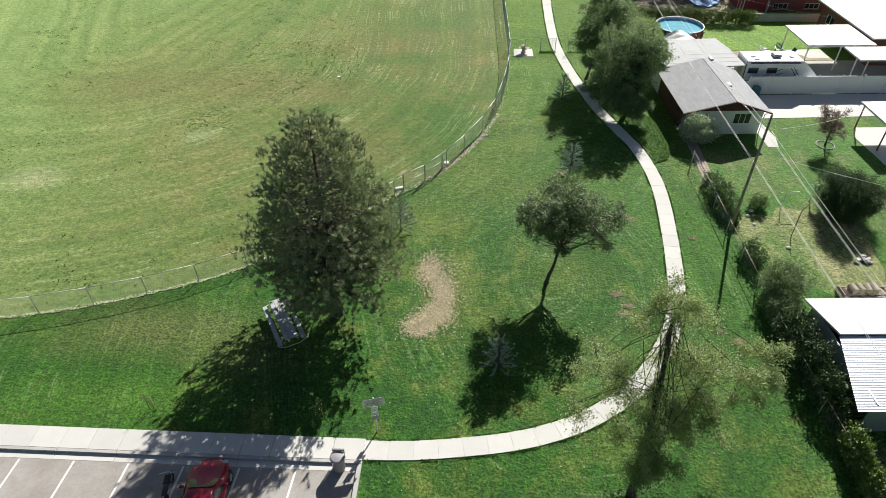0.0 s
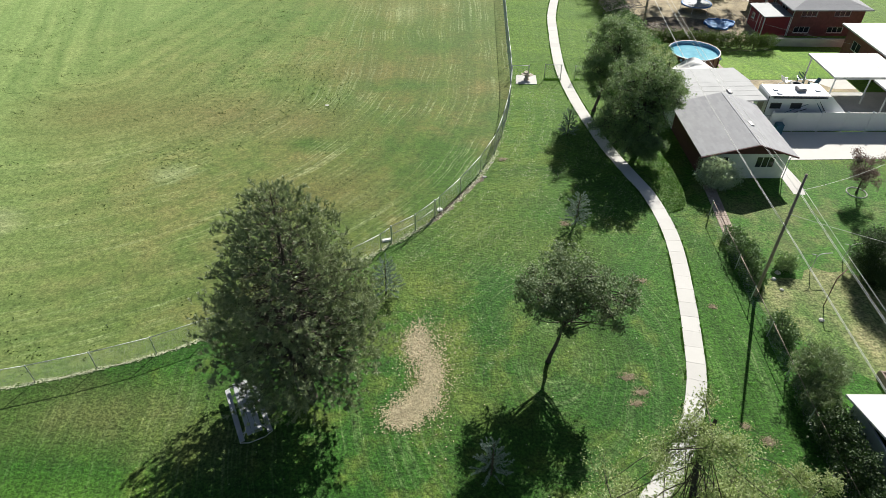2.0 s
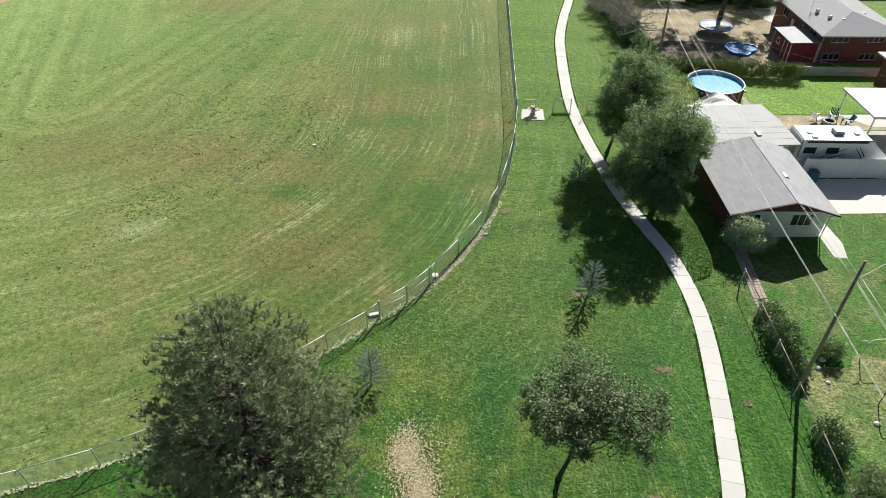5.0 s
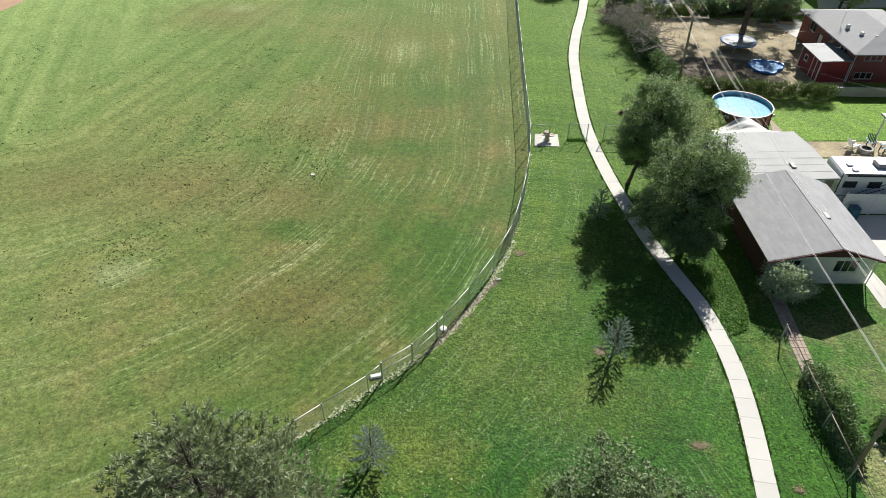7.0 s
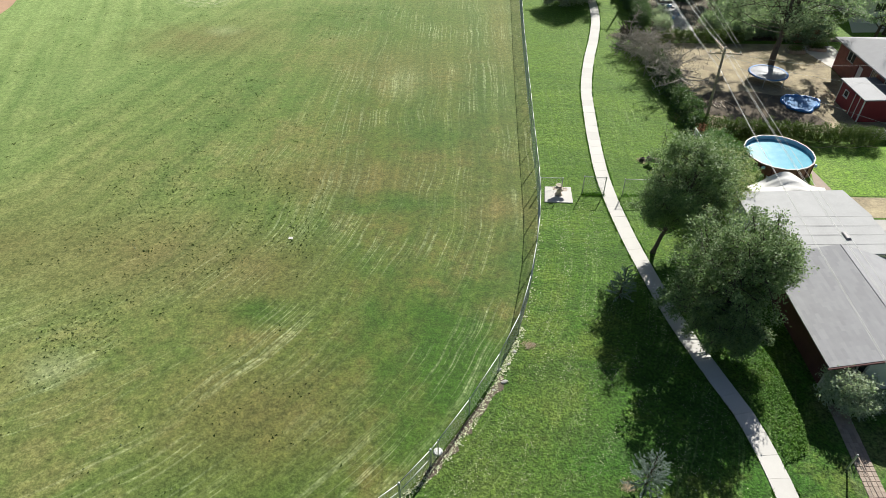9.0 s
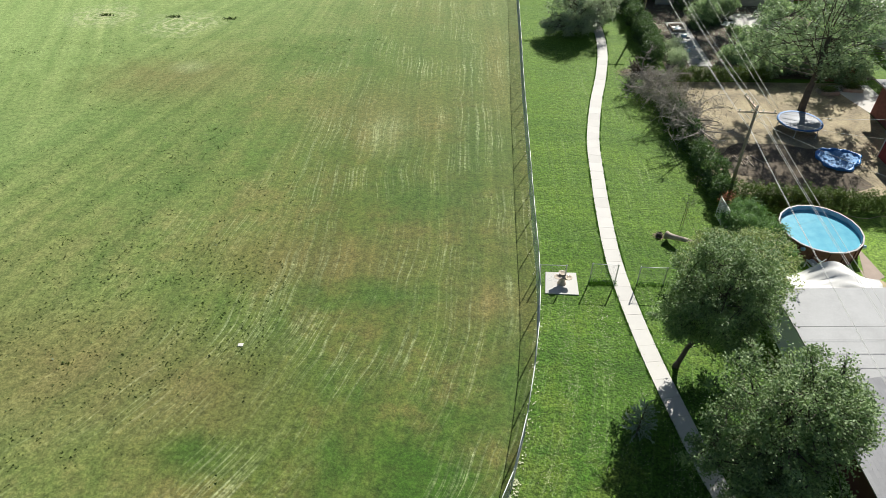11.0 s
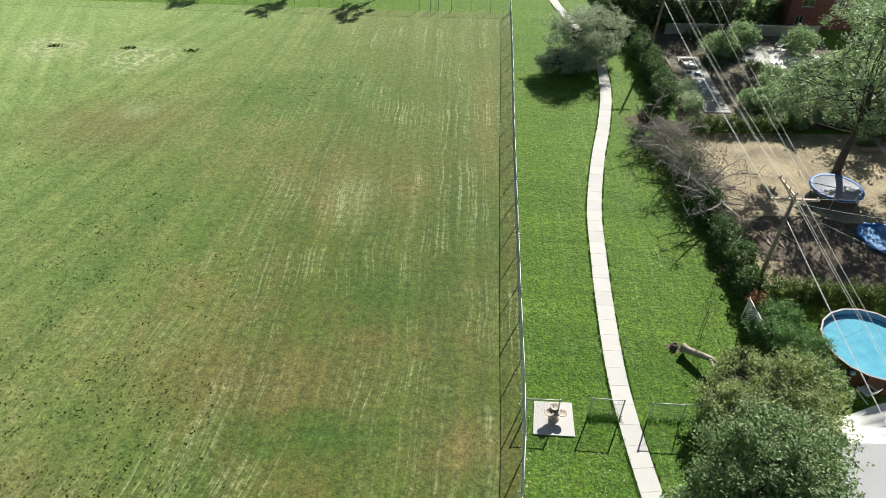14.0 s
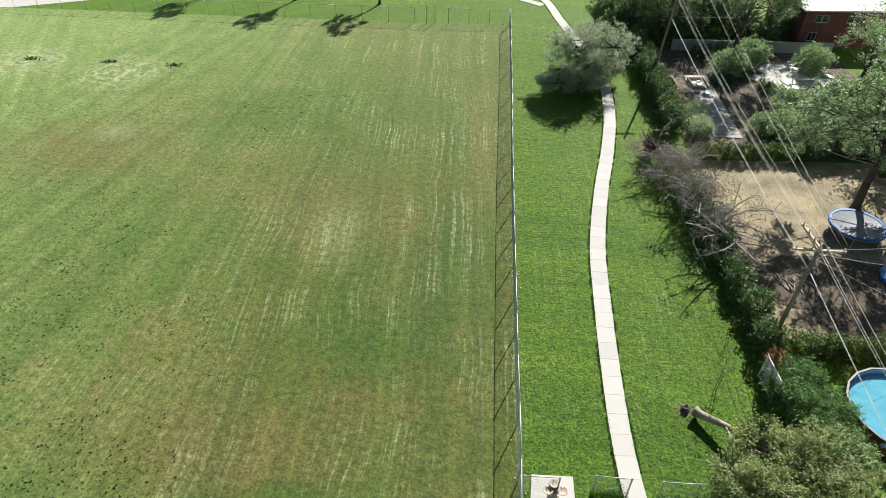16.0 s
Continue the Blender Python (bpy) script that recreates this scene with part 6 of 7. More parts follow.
cable("service drop cable to a house", B2 + Vector((0.1, 0, 1.0)), (39.6, 78.0, 3.0), 0.5, 0.008)
cable("service drop cable to a house", A2 + Vector((0.1, 0, 0.1)), (40.2, 82.0, 3.1), 0.5, 0.008)
cable("service drop cable to a house", B2 + Vector((0.1, 0, 0.6)), (41.2, 66.5, 3.1), 0.7, 0.008)
cable("service drop cable to a house", B3, (41.3, 118.8, 4.0), 0.5, 0.008)

# ---- park furniture ----


def picnic_table():
    t = thing("picnic_table", "grey coated metal picnic table under the pine", "picnic table", (-9.25, 25.2, 0), 27)
    L = 1.72

    def plank(name, x0, x1, z, label=""):
        n = 3 if x1 - x0 > 0.5 else 1
        for k in range(n):
            w = (x1 - x0) / n
            part(name, Geo().box(x0 + k * w + 0.008, x0 + (k + 1) * w - 0.008, -L, L, z - 0.045, z, 0.01), M_TABLE, t, label)
    plank("tabletop_plank", -0.38, 0.38, 0.76, "grey coated tabletop plank")
    plank("bench_plank", -0.82, -0.55, 0.46)
    plank("bench_plank", 0.55, 0.82, 0.46)
    for s in (-1, 1):
        y = s * L * 0.72
        for x in (-1, 1):
            part("leg", Geo().tube([(x * 0.3, y, 0.71), (x * 0.62, y, 0.02), (x * 0.82, y, 0.02)], 0.03, 6), M_GALV, t, "steel tube leg")
        part("crossbar", Geo().tube([(-0.8, y, 0.4), (0.8, y, 0.4)], 0.028, 6), M_GALV, t)
        part("end_loop", Geo().tube([(-0.8, s * (L + 0.02), 0.42), (-0.4, s * (L + 0.16), 0.36), (0.4, s * (L + 0.16), 0.36), (0.8, s * (L + 0.02), 0.42)], 0.022, 6), M_GALV, t)


picnic_table()


def litter_bin():
    t = thing("litter_bin", "grey round litter bin with a slatted side hood", "litter bin", (-4.95, 16.05, 0.02), -3)
    part("body", Geo().lathe([(0.26, 0.0), (0.3, 0.04), (0.32, 0.85), (0.33, 0.9)], 24), M_GREYPL, t, smooth=True)
    part("rim", Geo().lathe([(0.34, 0.88), (0.36, 0.92), (0.34, 0.98), (0.28, 1.0), (0.05, 1.03)], 24), M_GREYPL, t, smooth=True)
    for k in range(6):
        x = -0.25 + 0.1 * k
        part("slat", Geo().box(x - 0.03, x + 0.03, 0.3, 0.34, 0.35, 1.12, 0.008), M_GREYPL, t)
    part("slat_rail", Geo().box(-0.3, 0.3, 0.26, 0.3, 1.02, 1.1, 0.008), M_GREYPL, t)


litter_bin()


def park_sign():
    t = thing("park_sign", "park notice signs stacked on a steel post", "sign", (-3.3, 18.05, 0), 12)
    part("post", Geo().tube([(0, 0, 0), (0, 0, 2.75)], 0.035, 8), M_GALV, t, "steel post")

    def board(z0, z1, w, bars, mat=M_WHITE):
        b = part("sign_board", Geo().box(-w, w, -0.05, -0.036, z0, z1, 0.005), mat, t, "pale notice board")
        for k in range(bars):
            z = z1 - (k + 0.7) * (z1 - z0) / (bars + 0.4)
            part("text_bar", Geo().box(-w * 0.82, w * (0.8 - 0.25 * (k % 3) * 0.6), -0.054, -0.05, z - 0.015, z + 0.015), M_GREYPL, b)
    board(2.2, 2.72, 0.52, 7, M_GALV)
    board(1.72, 2.12, 0.17, 3)
    board(1.42, 1.68, 0.17, 2)
    board(1.05, 1.36, 0.17, 2, M_GREYPL)


park_sign()


def fountain():
    t = thing("drinking_fountain", "tan concrete drinking fountain with three basins", "drinking fountain", (8.95, 65.0, 0.06))
    t.scale = (1.1, 1.1, 0.72)
    part("pedestal", Geo().lathe([(0.26, 0), (0.24, 0.1), (0.17, 0.2), (0.16, 0.72), (0.22, 0.8)], 16), M_SANDSTONE, t, smooth=True)
    for k, (x, y, z) in enumerate(((0.0, 0.22, 0.95), (-0.28, -0.05, 0.85), (0.34, -0.02, 0.72))):
        b = part("basin", Geo().lathe([(0.06, z - 0.2), (0.2, z - 0.08), (0.23, z), (0.19, z), (0.14, z - 0.06), (0.02, z - 0.07)], 16, (x, y, 0)).tube([(0, 0, z - 0.3), (x, y, z - 0.15)], 0.08, 8), M_SANDSTONE, t, smooth=True)
        part("spout", Geo().tube([(x, y + 0.17, z), (x, y + 0.16, z + 0.07), (x, y + 0.08, z + 0.08)], 0.015, 6), M_CHROME, b, "chrome spout")


fountain()


def sapling(label, x, y, h, mat=M_LEAF3, n=60, stake=True):
    t = thing("sapling", label, "sapling", (x, y, 0))
    w, g = Geo(), Geo()
    w.tube([(0, 0, 0), (0.03, 0.02, h * 0.5), (0, 0, h)], [0.02, 0.015, 0.006], 5, False)
    tips = []
    for _ in range(12):
        z = RNG.uniform(0.45, 1) * h
        q = Vector((0, 0, z)) + Vector(unit(1)[0]) * h * 0.2
        w.tube([(0, 0, z * 0.9), q], [0.008, 0.004], 3, False)
        tips.append(q)
    part("trunk", w, M_BARK, t)
    leaf_cards(g, np.repeat(np.array([tuple(q) for q in tips]), n // 12 + 1, 0) + RNG.normal(size=(12 * (n // 12 + 1), 3)) * 0.08, 0.045)
    part("crown", g, mat, t)
    if stake:
        part("stake", Geo().tube([(0.2, 0.1, 0), (0.2, 0.1, h * 0.6)], 0.018, 5), M_WOOD, t)


sapling("thin staked sapling beside the kerb walk", -6.3, 18.75, 1.5, n=90)
sapling("bare thin sapling in the pine shade", -15.2, 19.5, 1.2, M_WILT, 20)
sapling("young transplanted sapling in the park grass", 18.15, 71.2, 2.4, M_LEAF2, 240)
sapling("bare leaning sapling near the hedge", 20.3, 75.6, 1.5, M_WILT, 30)

solo("base_plate", Geo().box(-0.15, 0.15, -0.12, 0.12, 0, 0.03, 0.01), M_CONC, "small white plate lying in the field", "plate", (-10.25, 59.45, 0.012))


def car():
    t = thing("car", "red coupe parked nose to the kerb", "car", (-10.75, 14.0, 0.02), 3)
    # half-widths and heights along the body: y, half width, sill, belt, roof half width, roof
    secs = [(-2.2, 0.62, 0.35, 0.62, 0.5, 0.7), (-2.0, 0.8, 0.25, 0.82, 0.62, 0.9), (-1.45, 0.88, 0.2, 0.9, 0.66, 1.02), (-0.7, 0.9, 0.2, 0.9, 0.62, 1.32), (0.0, 0.9, 0.2, 0.88, 0.62, 1.36), (0.55, 0.9, 0.2, 0.88, 0.66, 1.2), (1.05, 0.89, 0.2, 0.86, 0.74, 0.92), (1.6, 0.86, 0.22, 0.76, 0.66, 0.82), (2.0, 0.76, 0.26, 0.66, 0.54, 0.72), (2.22, 0.55, 0.34, 0.55, 0.4, 0.6)]
    g = Geo()
    ring = []
    for y, w, s, b, rw, rz in secs:
        ring.append([(-w * 0.9, y, s), (-w, y, s + 0.15), (-w, y, b - 0.06), (-w * 0.95, y, b), (-rw, y, rz - 0.05), (-rw * 0.8, y, rz), (0, y, rz + 0.015), (rw * 0.8, y, rz), (rw, y, rz - 0.05), (w * 0.95, y, b), (w, y, b - 0.06), (w, y, s + 0.15), (w * 0.9, y, s)])
    n = len(ring[0])
    fs = [(i * n + k, (i + 1) * n + k, (i + 1) * n + k + 1, i * n + k + 1) for i in range(len(ring) - 1) for k in range(n - 1)]
    fs += [tuple(range(n)), tuple((len(ring) - 1) * n + k for k in range(n - 1, -1, -1))]
    fs += [((i + 1) * n, i * n, i * n + n - 1, (i + 1) * n + n - 1) for i in range(len(ring) - 1)]
    g.add([p for r in ring for p in r], fs)
    part("body", g, M_CARRED, t, "glossy dark red bodywork", smooth=True)
    part("windscreen", Geo().add([(-0.66, 1.03, 0.935), (0.66, 1.03, 0.935), (0.54, 0.42, 1.285), (-0.54, 0.42, 1.285)], [(0, 1, 2, 3)]), M_GLASS, t, "dark windscreen")
    part("rear_window", Geo().add([(0.56, -1.4, 1.06), (-0.56, -1.4, 1.06), (-0.52, -0.78, 1.32), (0.52, -0.78, 1.32)], [(0, 1, 2, 3)]), M_GLASS, t)
    for s in (-1, 1):
        part("side_window", Geo().add([(s * 0.885, 0.75, 0.9), (s * 0.885, -1.1, 0.93), (s * 0.68, -0.75, 1.25), (s * 0.68, 0.2, 1.28)], [(0, 1, 2, 3) if s < 0 else (3, 2, 1, 0)]), M_GLASS, t)
        part("mirror", Geo().box(s * 0.98 - 0.09, s * 0.98 + 0.09, 0.62, 0.74, 0.88, 1.0, 0.03), M_CARRED, t)
        part("headlight", Geo().box(s * 0.6 - 0.16, s * 0.6 + 0.16, 1.88, 2.08, 0.58, 0.7, 0.03), M_LAMPGLASS, t, "clear headlight")
        for y in (-1.35, 1.38):
            m = pose(s * 0.84, y, 0.32, 0, 90, 0)
            w = Geo().lathe([(0.2, -0.1), (0.31, -0.1), (0.33, -0.06), (0.33, 0.06), (0.31, 0.1), (0.2, 0.1)], 20)
            w.v = [tuple(m @ Vector(p)) for p in w.v]
            wheel = part("wheel", w, M_RUBBER, t, "black tyre", smooth=True)
            r = Geo().lathe([(0.05, -0.11), (0.19, -0.105), (0.2, 0.0), (0.19, 0.105), (0.05, 0.11)], 10)
            r.v = [tuple(m @ Vector(p)) for p in r.v]
            part("rim", r, M_CHROME, wheel, "silver alloy rim")
    part("grille", Geo().box(-0.35, 0.35, 2.17, 2.24, 0.36, 0.48, 0.02), M_BLACK, t)


car()
scooter = thing("motorcycle", "black motorcycle parked beside the car", "motorcycle", (-12.6, 14.9, 0.02), 8)
for y in (-0.6, 0.6):
    w = Geo().lathe([(0.2, -0.05), (0.28, -0.04), (0.29, 0.0), (0.28, 0.04), (0.2, 0.05)], 16)
    m = pose(0, y, 0.29, 0, 90, 0)
    w.v = [tuple(m @ Vector(p)) for p in w.v]
    part("wheel", w, M_RUBBER, scooter)
part("frame", Geo().tube([(0, -0.6, 0.29), (0, -0.3, 0.6), (0, 0.3, 0.62), (0, 0.6, 0.29)], 0.06, 6), M_BLACK, scooter)
part("tank", Geo().box(-0.15, 0.15, 0.0, 0.45, 0.62, 0.85, 0.07), M_BLACK, scooter)
part("seat", Geo().box(-0.13, 0.13, -0.6, 0.02, 0.66, 0.78, 0.05), M_BLACK, scooter)
part("handlebar", Geo().tube([(-0.35, 0.4, 0.95), (0, 0.5, 0.9), (0.35, 0.4, 0.95)], 0.02, 6), M_GALV, scooter)

# ---- backyards ----


def pool():
    t = thing("swimming_pool", "round above-ground pool with blue water and brown wall", "swimming pool", (26.85, 69.5, 0))
    R, h = 2.62, 1.22
    n = 18
    for k in range(n):
        a0, a1 = 2 * math.pi * k / n + 0.012, 2 * math.pi * (k + 1) / n - 0.012
        poly = [((R) * math.cos(a0), (R) * math.sin(a0)), ((R) * math.cos(a1), (R) * math.sin(a1)), ((R - 0.05) * math.cos(a1), (R - 0.05) * math.sin(a1)), ((R - 0.05) * math.cos(a0), (R - 0.05) * math.sin(a0))]
        part("wall_panel", Geo().prism(poly, 0, h), M_POOLWALL, t, "brown patterned panel")
        ca, sa = math.cos(2 * math.pi * k / n), math.sin(2 * math.pi * k / n)
        part("post", Geo().tube([(ca * (R + 0.03), sa * (R + 0.03), 0), (ca * (R + 0.03), sa * (R + 0.03), h)], 0.045, 6), M_GABLE, t)
        a0, a1 = 2 * math.pi * k / n, 2 * math.pi * (k + 1) / n
        poly = [((R - 0.05) * math.cos(a0), (R - 0.05) * math.sin(a0)), ((R + 0.05) * math.cos(a0), (R + 0.05) * math.sin(a0)), ((R + 0.05) * math.cos(a1), (R + 0.05) * math.sin(a1)), ((R - 0.05) * math.cos(a1), (R - 0.05) * math.sin(a1))]
        part("rim", Geo().prism(poly, h, h + 0.05, 0.01), M_GREYPL, t, "pale metal rim")
    part("liner", Geo().lathe([(R - 0.1, h + 0.03), (R - 0.105, 0.8), (R - 0.11, 0.04), (0.01, 0.035)], 72, cap=False), M_PALEBLUE, t, "light blue vinyl liner", smooth=True)
    part("water", Geo().lathe([(R - 0.105, 0.93), (0.01, 0.931)], 72, cap=False), M_WATER, t, "clear blue pool water")
    part("skimmer", Geo().box(-R * 0.72 - 0.12, -R * 0.72 + 0.12, -R * 0.72 - 0.1, -R * 0.72 + 0.05, 0.85, 1.1, 0.04), M_PALEBLUE, t)
    part("skimmer", Geo().box(R * 0.85 - 0.1, R * 0.85 + 0.12, -R * 0.6 - 0.1, -R * 0.6 + 0.05, 0.85, 1.1, 0.04), M_PALEBLUE, t)


pool()
g = Geo()
nx_, ny_ = 26, 8
vs = []
for i in range(nx_ + 1):
    for j in range(ny_ + 1):
        u, v = i / nx_, j / ny_
        z = 1.5 + 0.9 * math.exp(-((u - 0.5) / 0.28) ** 2) * (0.6 + 0.4 * v) + 0.09 * math.sin(9 * u + 4 * v) + 0.06 * math.sin(17 * v + 8 * u)
        vs.append((22.3 + 5.6 * u, 62.75 + 1.9 * v * (0.75 + 0.25 * math.sin(3 * u + 0.4)), z))
g.add(vs, [(i * (ny_ + 1) + j, (i + 1) * (ny_ + 1) + j, (i + 1) * (ny_ + 1) + j + 1, i * (ny_ + 1) + j + 1) for i in range(nx_) for j in range(ny_)])
g.add([(p[0], p[1], p[2] - 0.02) for p in vs], [(i * (ny_ + 1) + j + 1, (i + 1) * (ny_ + 1) + j + 1, (i + 1) * (ny_ + 1) + j, i * (ny_ + 1) + j) for i in range(nx_) for j in range(ny_)])
tarp = thing("canopy", "sagging white sheet canopy behind the garage", "canopy", (0, 0, 0))
part("sheet", g, M_TARP, tarp, "wrinkled white sheet", smooth=True)
for x, y, z in ((22.5, 63.0, 1.5), (27.7, 63.0, 1.5), (22.5, 64.2, 1.4), (27.6, 64.2, 1.4), (25.1, 64.0, 2.2)):
    part("pole", Geo().tube([(x, y, 0), (x, y, z)], 0.025, 6), M_GALV, tarp)
solo("pool_border", Geo().prism([(28.6, 66.0), (29.2, 65.6), (29.9, 66.0), (29.6, 68.8), (29.2, 70.2), (29.0, 70.0), (29.3, 68.2)], 0, 0.03, 0.008), M_PAVER, "curved brick border beside the pool", "border", kind="structure")


def rv():
    t = thing("travel_trailer", "white travel trailer with dark swoosh stripes", "travel trailer", (28.7, 55.6, 0), -1)
    L, W, z0, z1 = 5.4, 2.4, 0.55, 2.9
    prof = [(0, z0), (5.9, z0), (6.9, 0.85), (7.1, 1.25), (6.5, 1.85), (5.4, 2.78), (5.2, z1), (0.12, z1), (0, z1 - 0.12)]
    n = len(prof)
    g = Geo().add([(x, 0, z) for x, z in prof] + [(x, W, z) for x, z in prof], [tuple(range(n)), tuple(range(2 * n - 1, n - 1, -1))] + [(k, n + k, n + (k + 1) % n, (k + 1) % n) for k in range(n)])
    part("body", g, M_VINYL, t, "white body shell")
    for x in (0.25, 2.0):
        win = part("window", Geo().box(x, x + 0.95, -0.02, 0.0, 1.75, 2.3, 0.008), M_BLACK, t, "black window frame")
        part("pane", Geo().box(x + 0.06, x + 0.89, -0.03, -0.02, 1.81, 2.24), M_GLASS, win)
    part("door", Geo().box(3.5, 4.2, -0.02, 0.0, 0.7, 2.5, 0.006), M_VINYL, t, "entry door")
    for k, (a, b, c, d) in enumerate(((1.2, 1.1, 3.6, 2.2), (1.4, 0.9, 4.0, 1.9), (4.0, 2.5, 5.2, 1.0), (4.4, 2.4, 5.4, 1.1), (0.1, 1.0, 5.6, 1.15))):
        part("stripe", Geo().add([(a, -0.006, b), (c, -0.006, d), (c + 0.05, -0.006, d + 0.1), (a, -0.006, b + 0.06)], [(0, 1, 2, 3)]), M_BLACK if k % 2 else M_TEAL, t, "dark swoosh stripe")
    part("awning_tube", Geo().tube([(0.3, -0.07, 2.78), (4.9, -0.07, 2.78)], 0.06, 8), M_BLACK, t)
    part("roof_edge", Geo().box(0.1, 5.25, -0.02, 0.03, 2.86, 2.93), M_BLACK, t)
    part("rear_graphic", Geo().box(-0.012, 0, 0.7, 1.7, 1.2, 2.2), M_GREYPL, t)
    part("rear_frame", Geo().box(-0.02, 0, 0.02, 0.12, z0, z1), M_BLACK, t)
    part("roof_unit", Geo().box(2.7, 3.4, 0.8, 1.6, z1, z1 + 0.28, 0.06), M_GREYPL, t, "grey air conditioner")
    for x, y in ((0.9, 1.2), (4.5, 1.1), (1.0, 0.5)):
        part("roof_vent", Geo().box(x - 0.2, x + 0.2, y - 0.18, y + 0.18, z1, z1 + 0.1, 0.03), M_VINYL, t)
    for x in (2.7, 3.55):
        for y in (0.1, W - 0.1):
            m = pose(x, y, 0.34, 90, 0, 0)
            w = Geo().lathe([(0.18, -0.1), (0.33, -0.1), (0.34, 0.0), (0.33, 0.1), (0.18, 0.1)], 16)
            w.v = [tuple(m @ Vector(p)) for p in w.v]
            part("wheel", w, M_RUBBER, t, "black trailer wheel")
    part("hitch", Geo().tube([(6.5, W / 2, 0.5), (7.9, W / 2, 0.5), (7.9, W / 2, 0.03)], 0.06, 6), M_BLACK, t)


rv()


def trampoline():
    t = thing("trampoline", "round trampoline with a blue edge pad", "trampoline", (32.0, 85.2, 0))
    R, z = 1.85, 0.85
    part("mat", Geo().lathe([(R - 0.17, z), (R - 0.2, z - 0.015), (0.01, z - 0.06)], 36, cap=False), M_TRAMP, t, "grey mat with dappled tree light in its colour", smooth=True)
    part("pad", Geo().lathe([(R - 0.18, z + 0.02), (R, z + 0.03), (R + 0.02, z - 0.03), (R - 0.16, z - 0.02)], 36, cap=False), M_RINGBLUE, t, "blue edge pad", smooth=True)
    part("frame", Geo().tube([(R * math.cos(a), R * math.sin(a), z - 0.06) for a in np.linspace(0, 2 * math.pi, 37)], 0.03, 6, False), M_GALV, t)
    for k in range(6):
        a = 2 * math.pi * k / 6
        part("leg", Geo().tube([(R * math.cos(a), R * math.sin(a), z - 0.06), (R * math.cos(a), R * math.sin(a), 0.0)], 0.028, 6), M_GALV, t)


trampoline()


def kiddie_pool():
    t = thing("paddling_pool", "half-collapsed blue inflatable paddling pool", "paddling pool", (33.3, 80.2, 0))
    pts = []
    for k in range(40):
        a = 2 * math.pi * k / 40
        r = 1.0 + 0.16 * math.sin(2 * a + 0.6) + 0.1 * math.sin(3 * a + 1) + 0.05 * math.sin(7 * a)
        pts.append((1.45 * r * math.cos(a) * 1.05 - 0.25 * math.sin(a), 1.75 * r * math.sin(a) * 0.95, 0.13 + 0.04 * math.sin(5 * a)))
    part("tube", Geo().tube(pts + pts[:1], [0.13 + 0.05 * math.sin(1.7 * k) for k in range(41)], 8, False), M_BLUE, t, "crumpled blue tube", smooth=True)
    g = Geo()
    c = [(0, 0, 0.07)] + [(p[0] * 0.55, p[1] * 0.55, 0.06 + 0.05 * math.sin(3.1 * k)) for k, p in enumerate(pts)] + [(p[0] * 0.93, p[1] * 0.93, 0.13 + 0.06 * math.sin(2.3 * k)) for k, p in enumerate(pts)]
    fs = [(0, 1 + k, 1 + (k + 1) % 40) for k in range(40)] + [(1 + k, 41 + k, 41 + (k + 1) % 40, 1 + (k + 1) % 40) for k in range(40)]
    part("floor_sheet", g.add(c, fs), M_POOLSHEET, t, "wrinkled light blue sheet", smooth=True)


kiddie_pool()


def lawn_chair(label, x, y, turn, mat, group="chairs round the fire pit"):
    t = thing("lawn_chair", label, "chair", (x, y, 0.036), turn, group)
    for k in range(5):
        part("seat_slat", Geo().box(-0.27, 0.27, -0.25 + k * 0.1, -0.16 + k * 0.1, 0.34 + 0.02 * k, 0.36 + 0.02 * k), mat, t)
        part("back_slat", Geo().tube([(-0.22 + k * 0.11, -0.26, 0.34), (-0.26 + k * 0.13, -0.55, 0.95)], 0.04, 4), mat, t)
    for s in (-1, 1):
        part("arm", Geo().box(s * 0.33 - 0.06, s * 0.33 + 0.06, -0.4, 0.3, 0.56, 0.59), mat, t)
        part("leg", Geo().box(s * 0.31 - 0.03, s * 0.31 + 0.03, 0.2, 0.27, 0, 0.56), mat, t)
        part("leg", Geo().tube([(s * 0.31, 0.2, 0.32), (s * 0.31, -0.55, 0.02)], 0.035, 4), mat, t)


lawn_chair("white plastic lawn chair near the fire pit", 34.4, 63.9, -80, M_VINYL)
lawn_chair("dark teal slatted lawn chair near the fire pit", 36.0, 64.3, 160, M_TEAL)
lawn_chair("dark teal slatted lawn chair near the fire pit", 36.7, 63.3, 90, M_TEAL)
lawn_chair("white plastic chair beside the pool", 25.5, 66.9, 30, M_VINYL)
pit = thing("fire_pit", "round stone fire pit with a pale rim", "fire pit", (35.3, 63.5, 0.02))
for k in range(12):
    a = 2 * math.pi * k / 12
    part("stone", Geo().box(0.38, 0.58, -0.13, 0.13, 0, 0.35, 0.02, pose(0, 0, 0, 0, 0, math.degrees(a))), M_CONC2, pit)
part("bowl", Geo().lathe([(0.38, 0.3), (0.3, 0.15), (0.01, 0.12)], 16, cap=False), M_BLACK, pit)

ring = thing("bed_edging", "ring of pale edging stones round the purple tree", "edging", (32.1, 45.3, 0))
for k in range(18):
    a = 2 * math.pi * k / 18
    part("edging_stone", Geo().box(0.66, 0.74, -0.1, 0.1, 0, 0.09, 0.02, pose(0, 0, 0, 0, 0, math.degrees(a))), M_CONC, ring)

strip_ = thing("brick_path", "narrow brick paver strip along the yard fence", "path", (20.7, 39.0, 0), kind="structure")
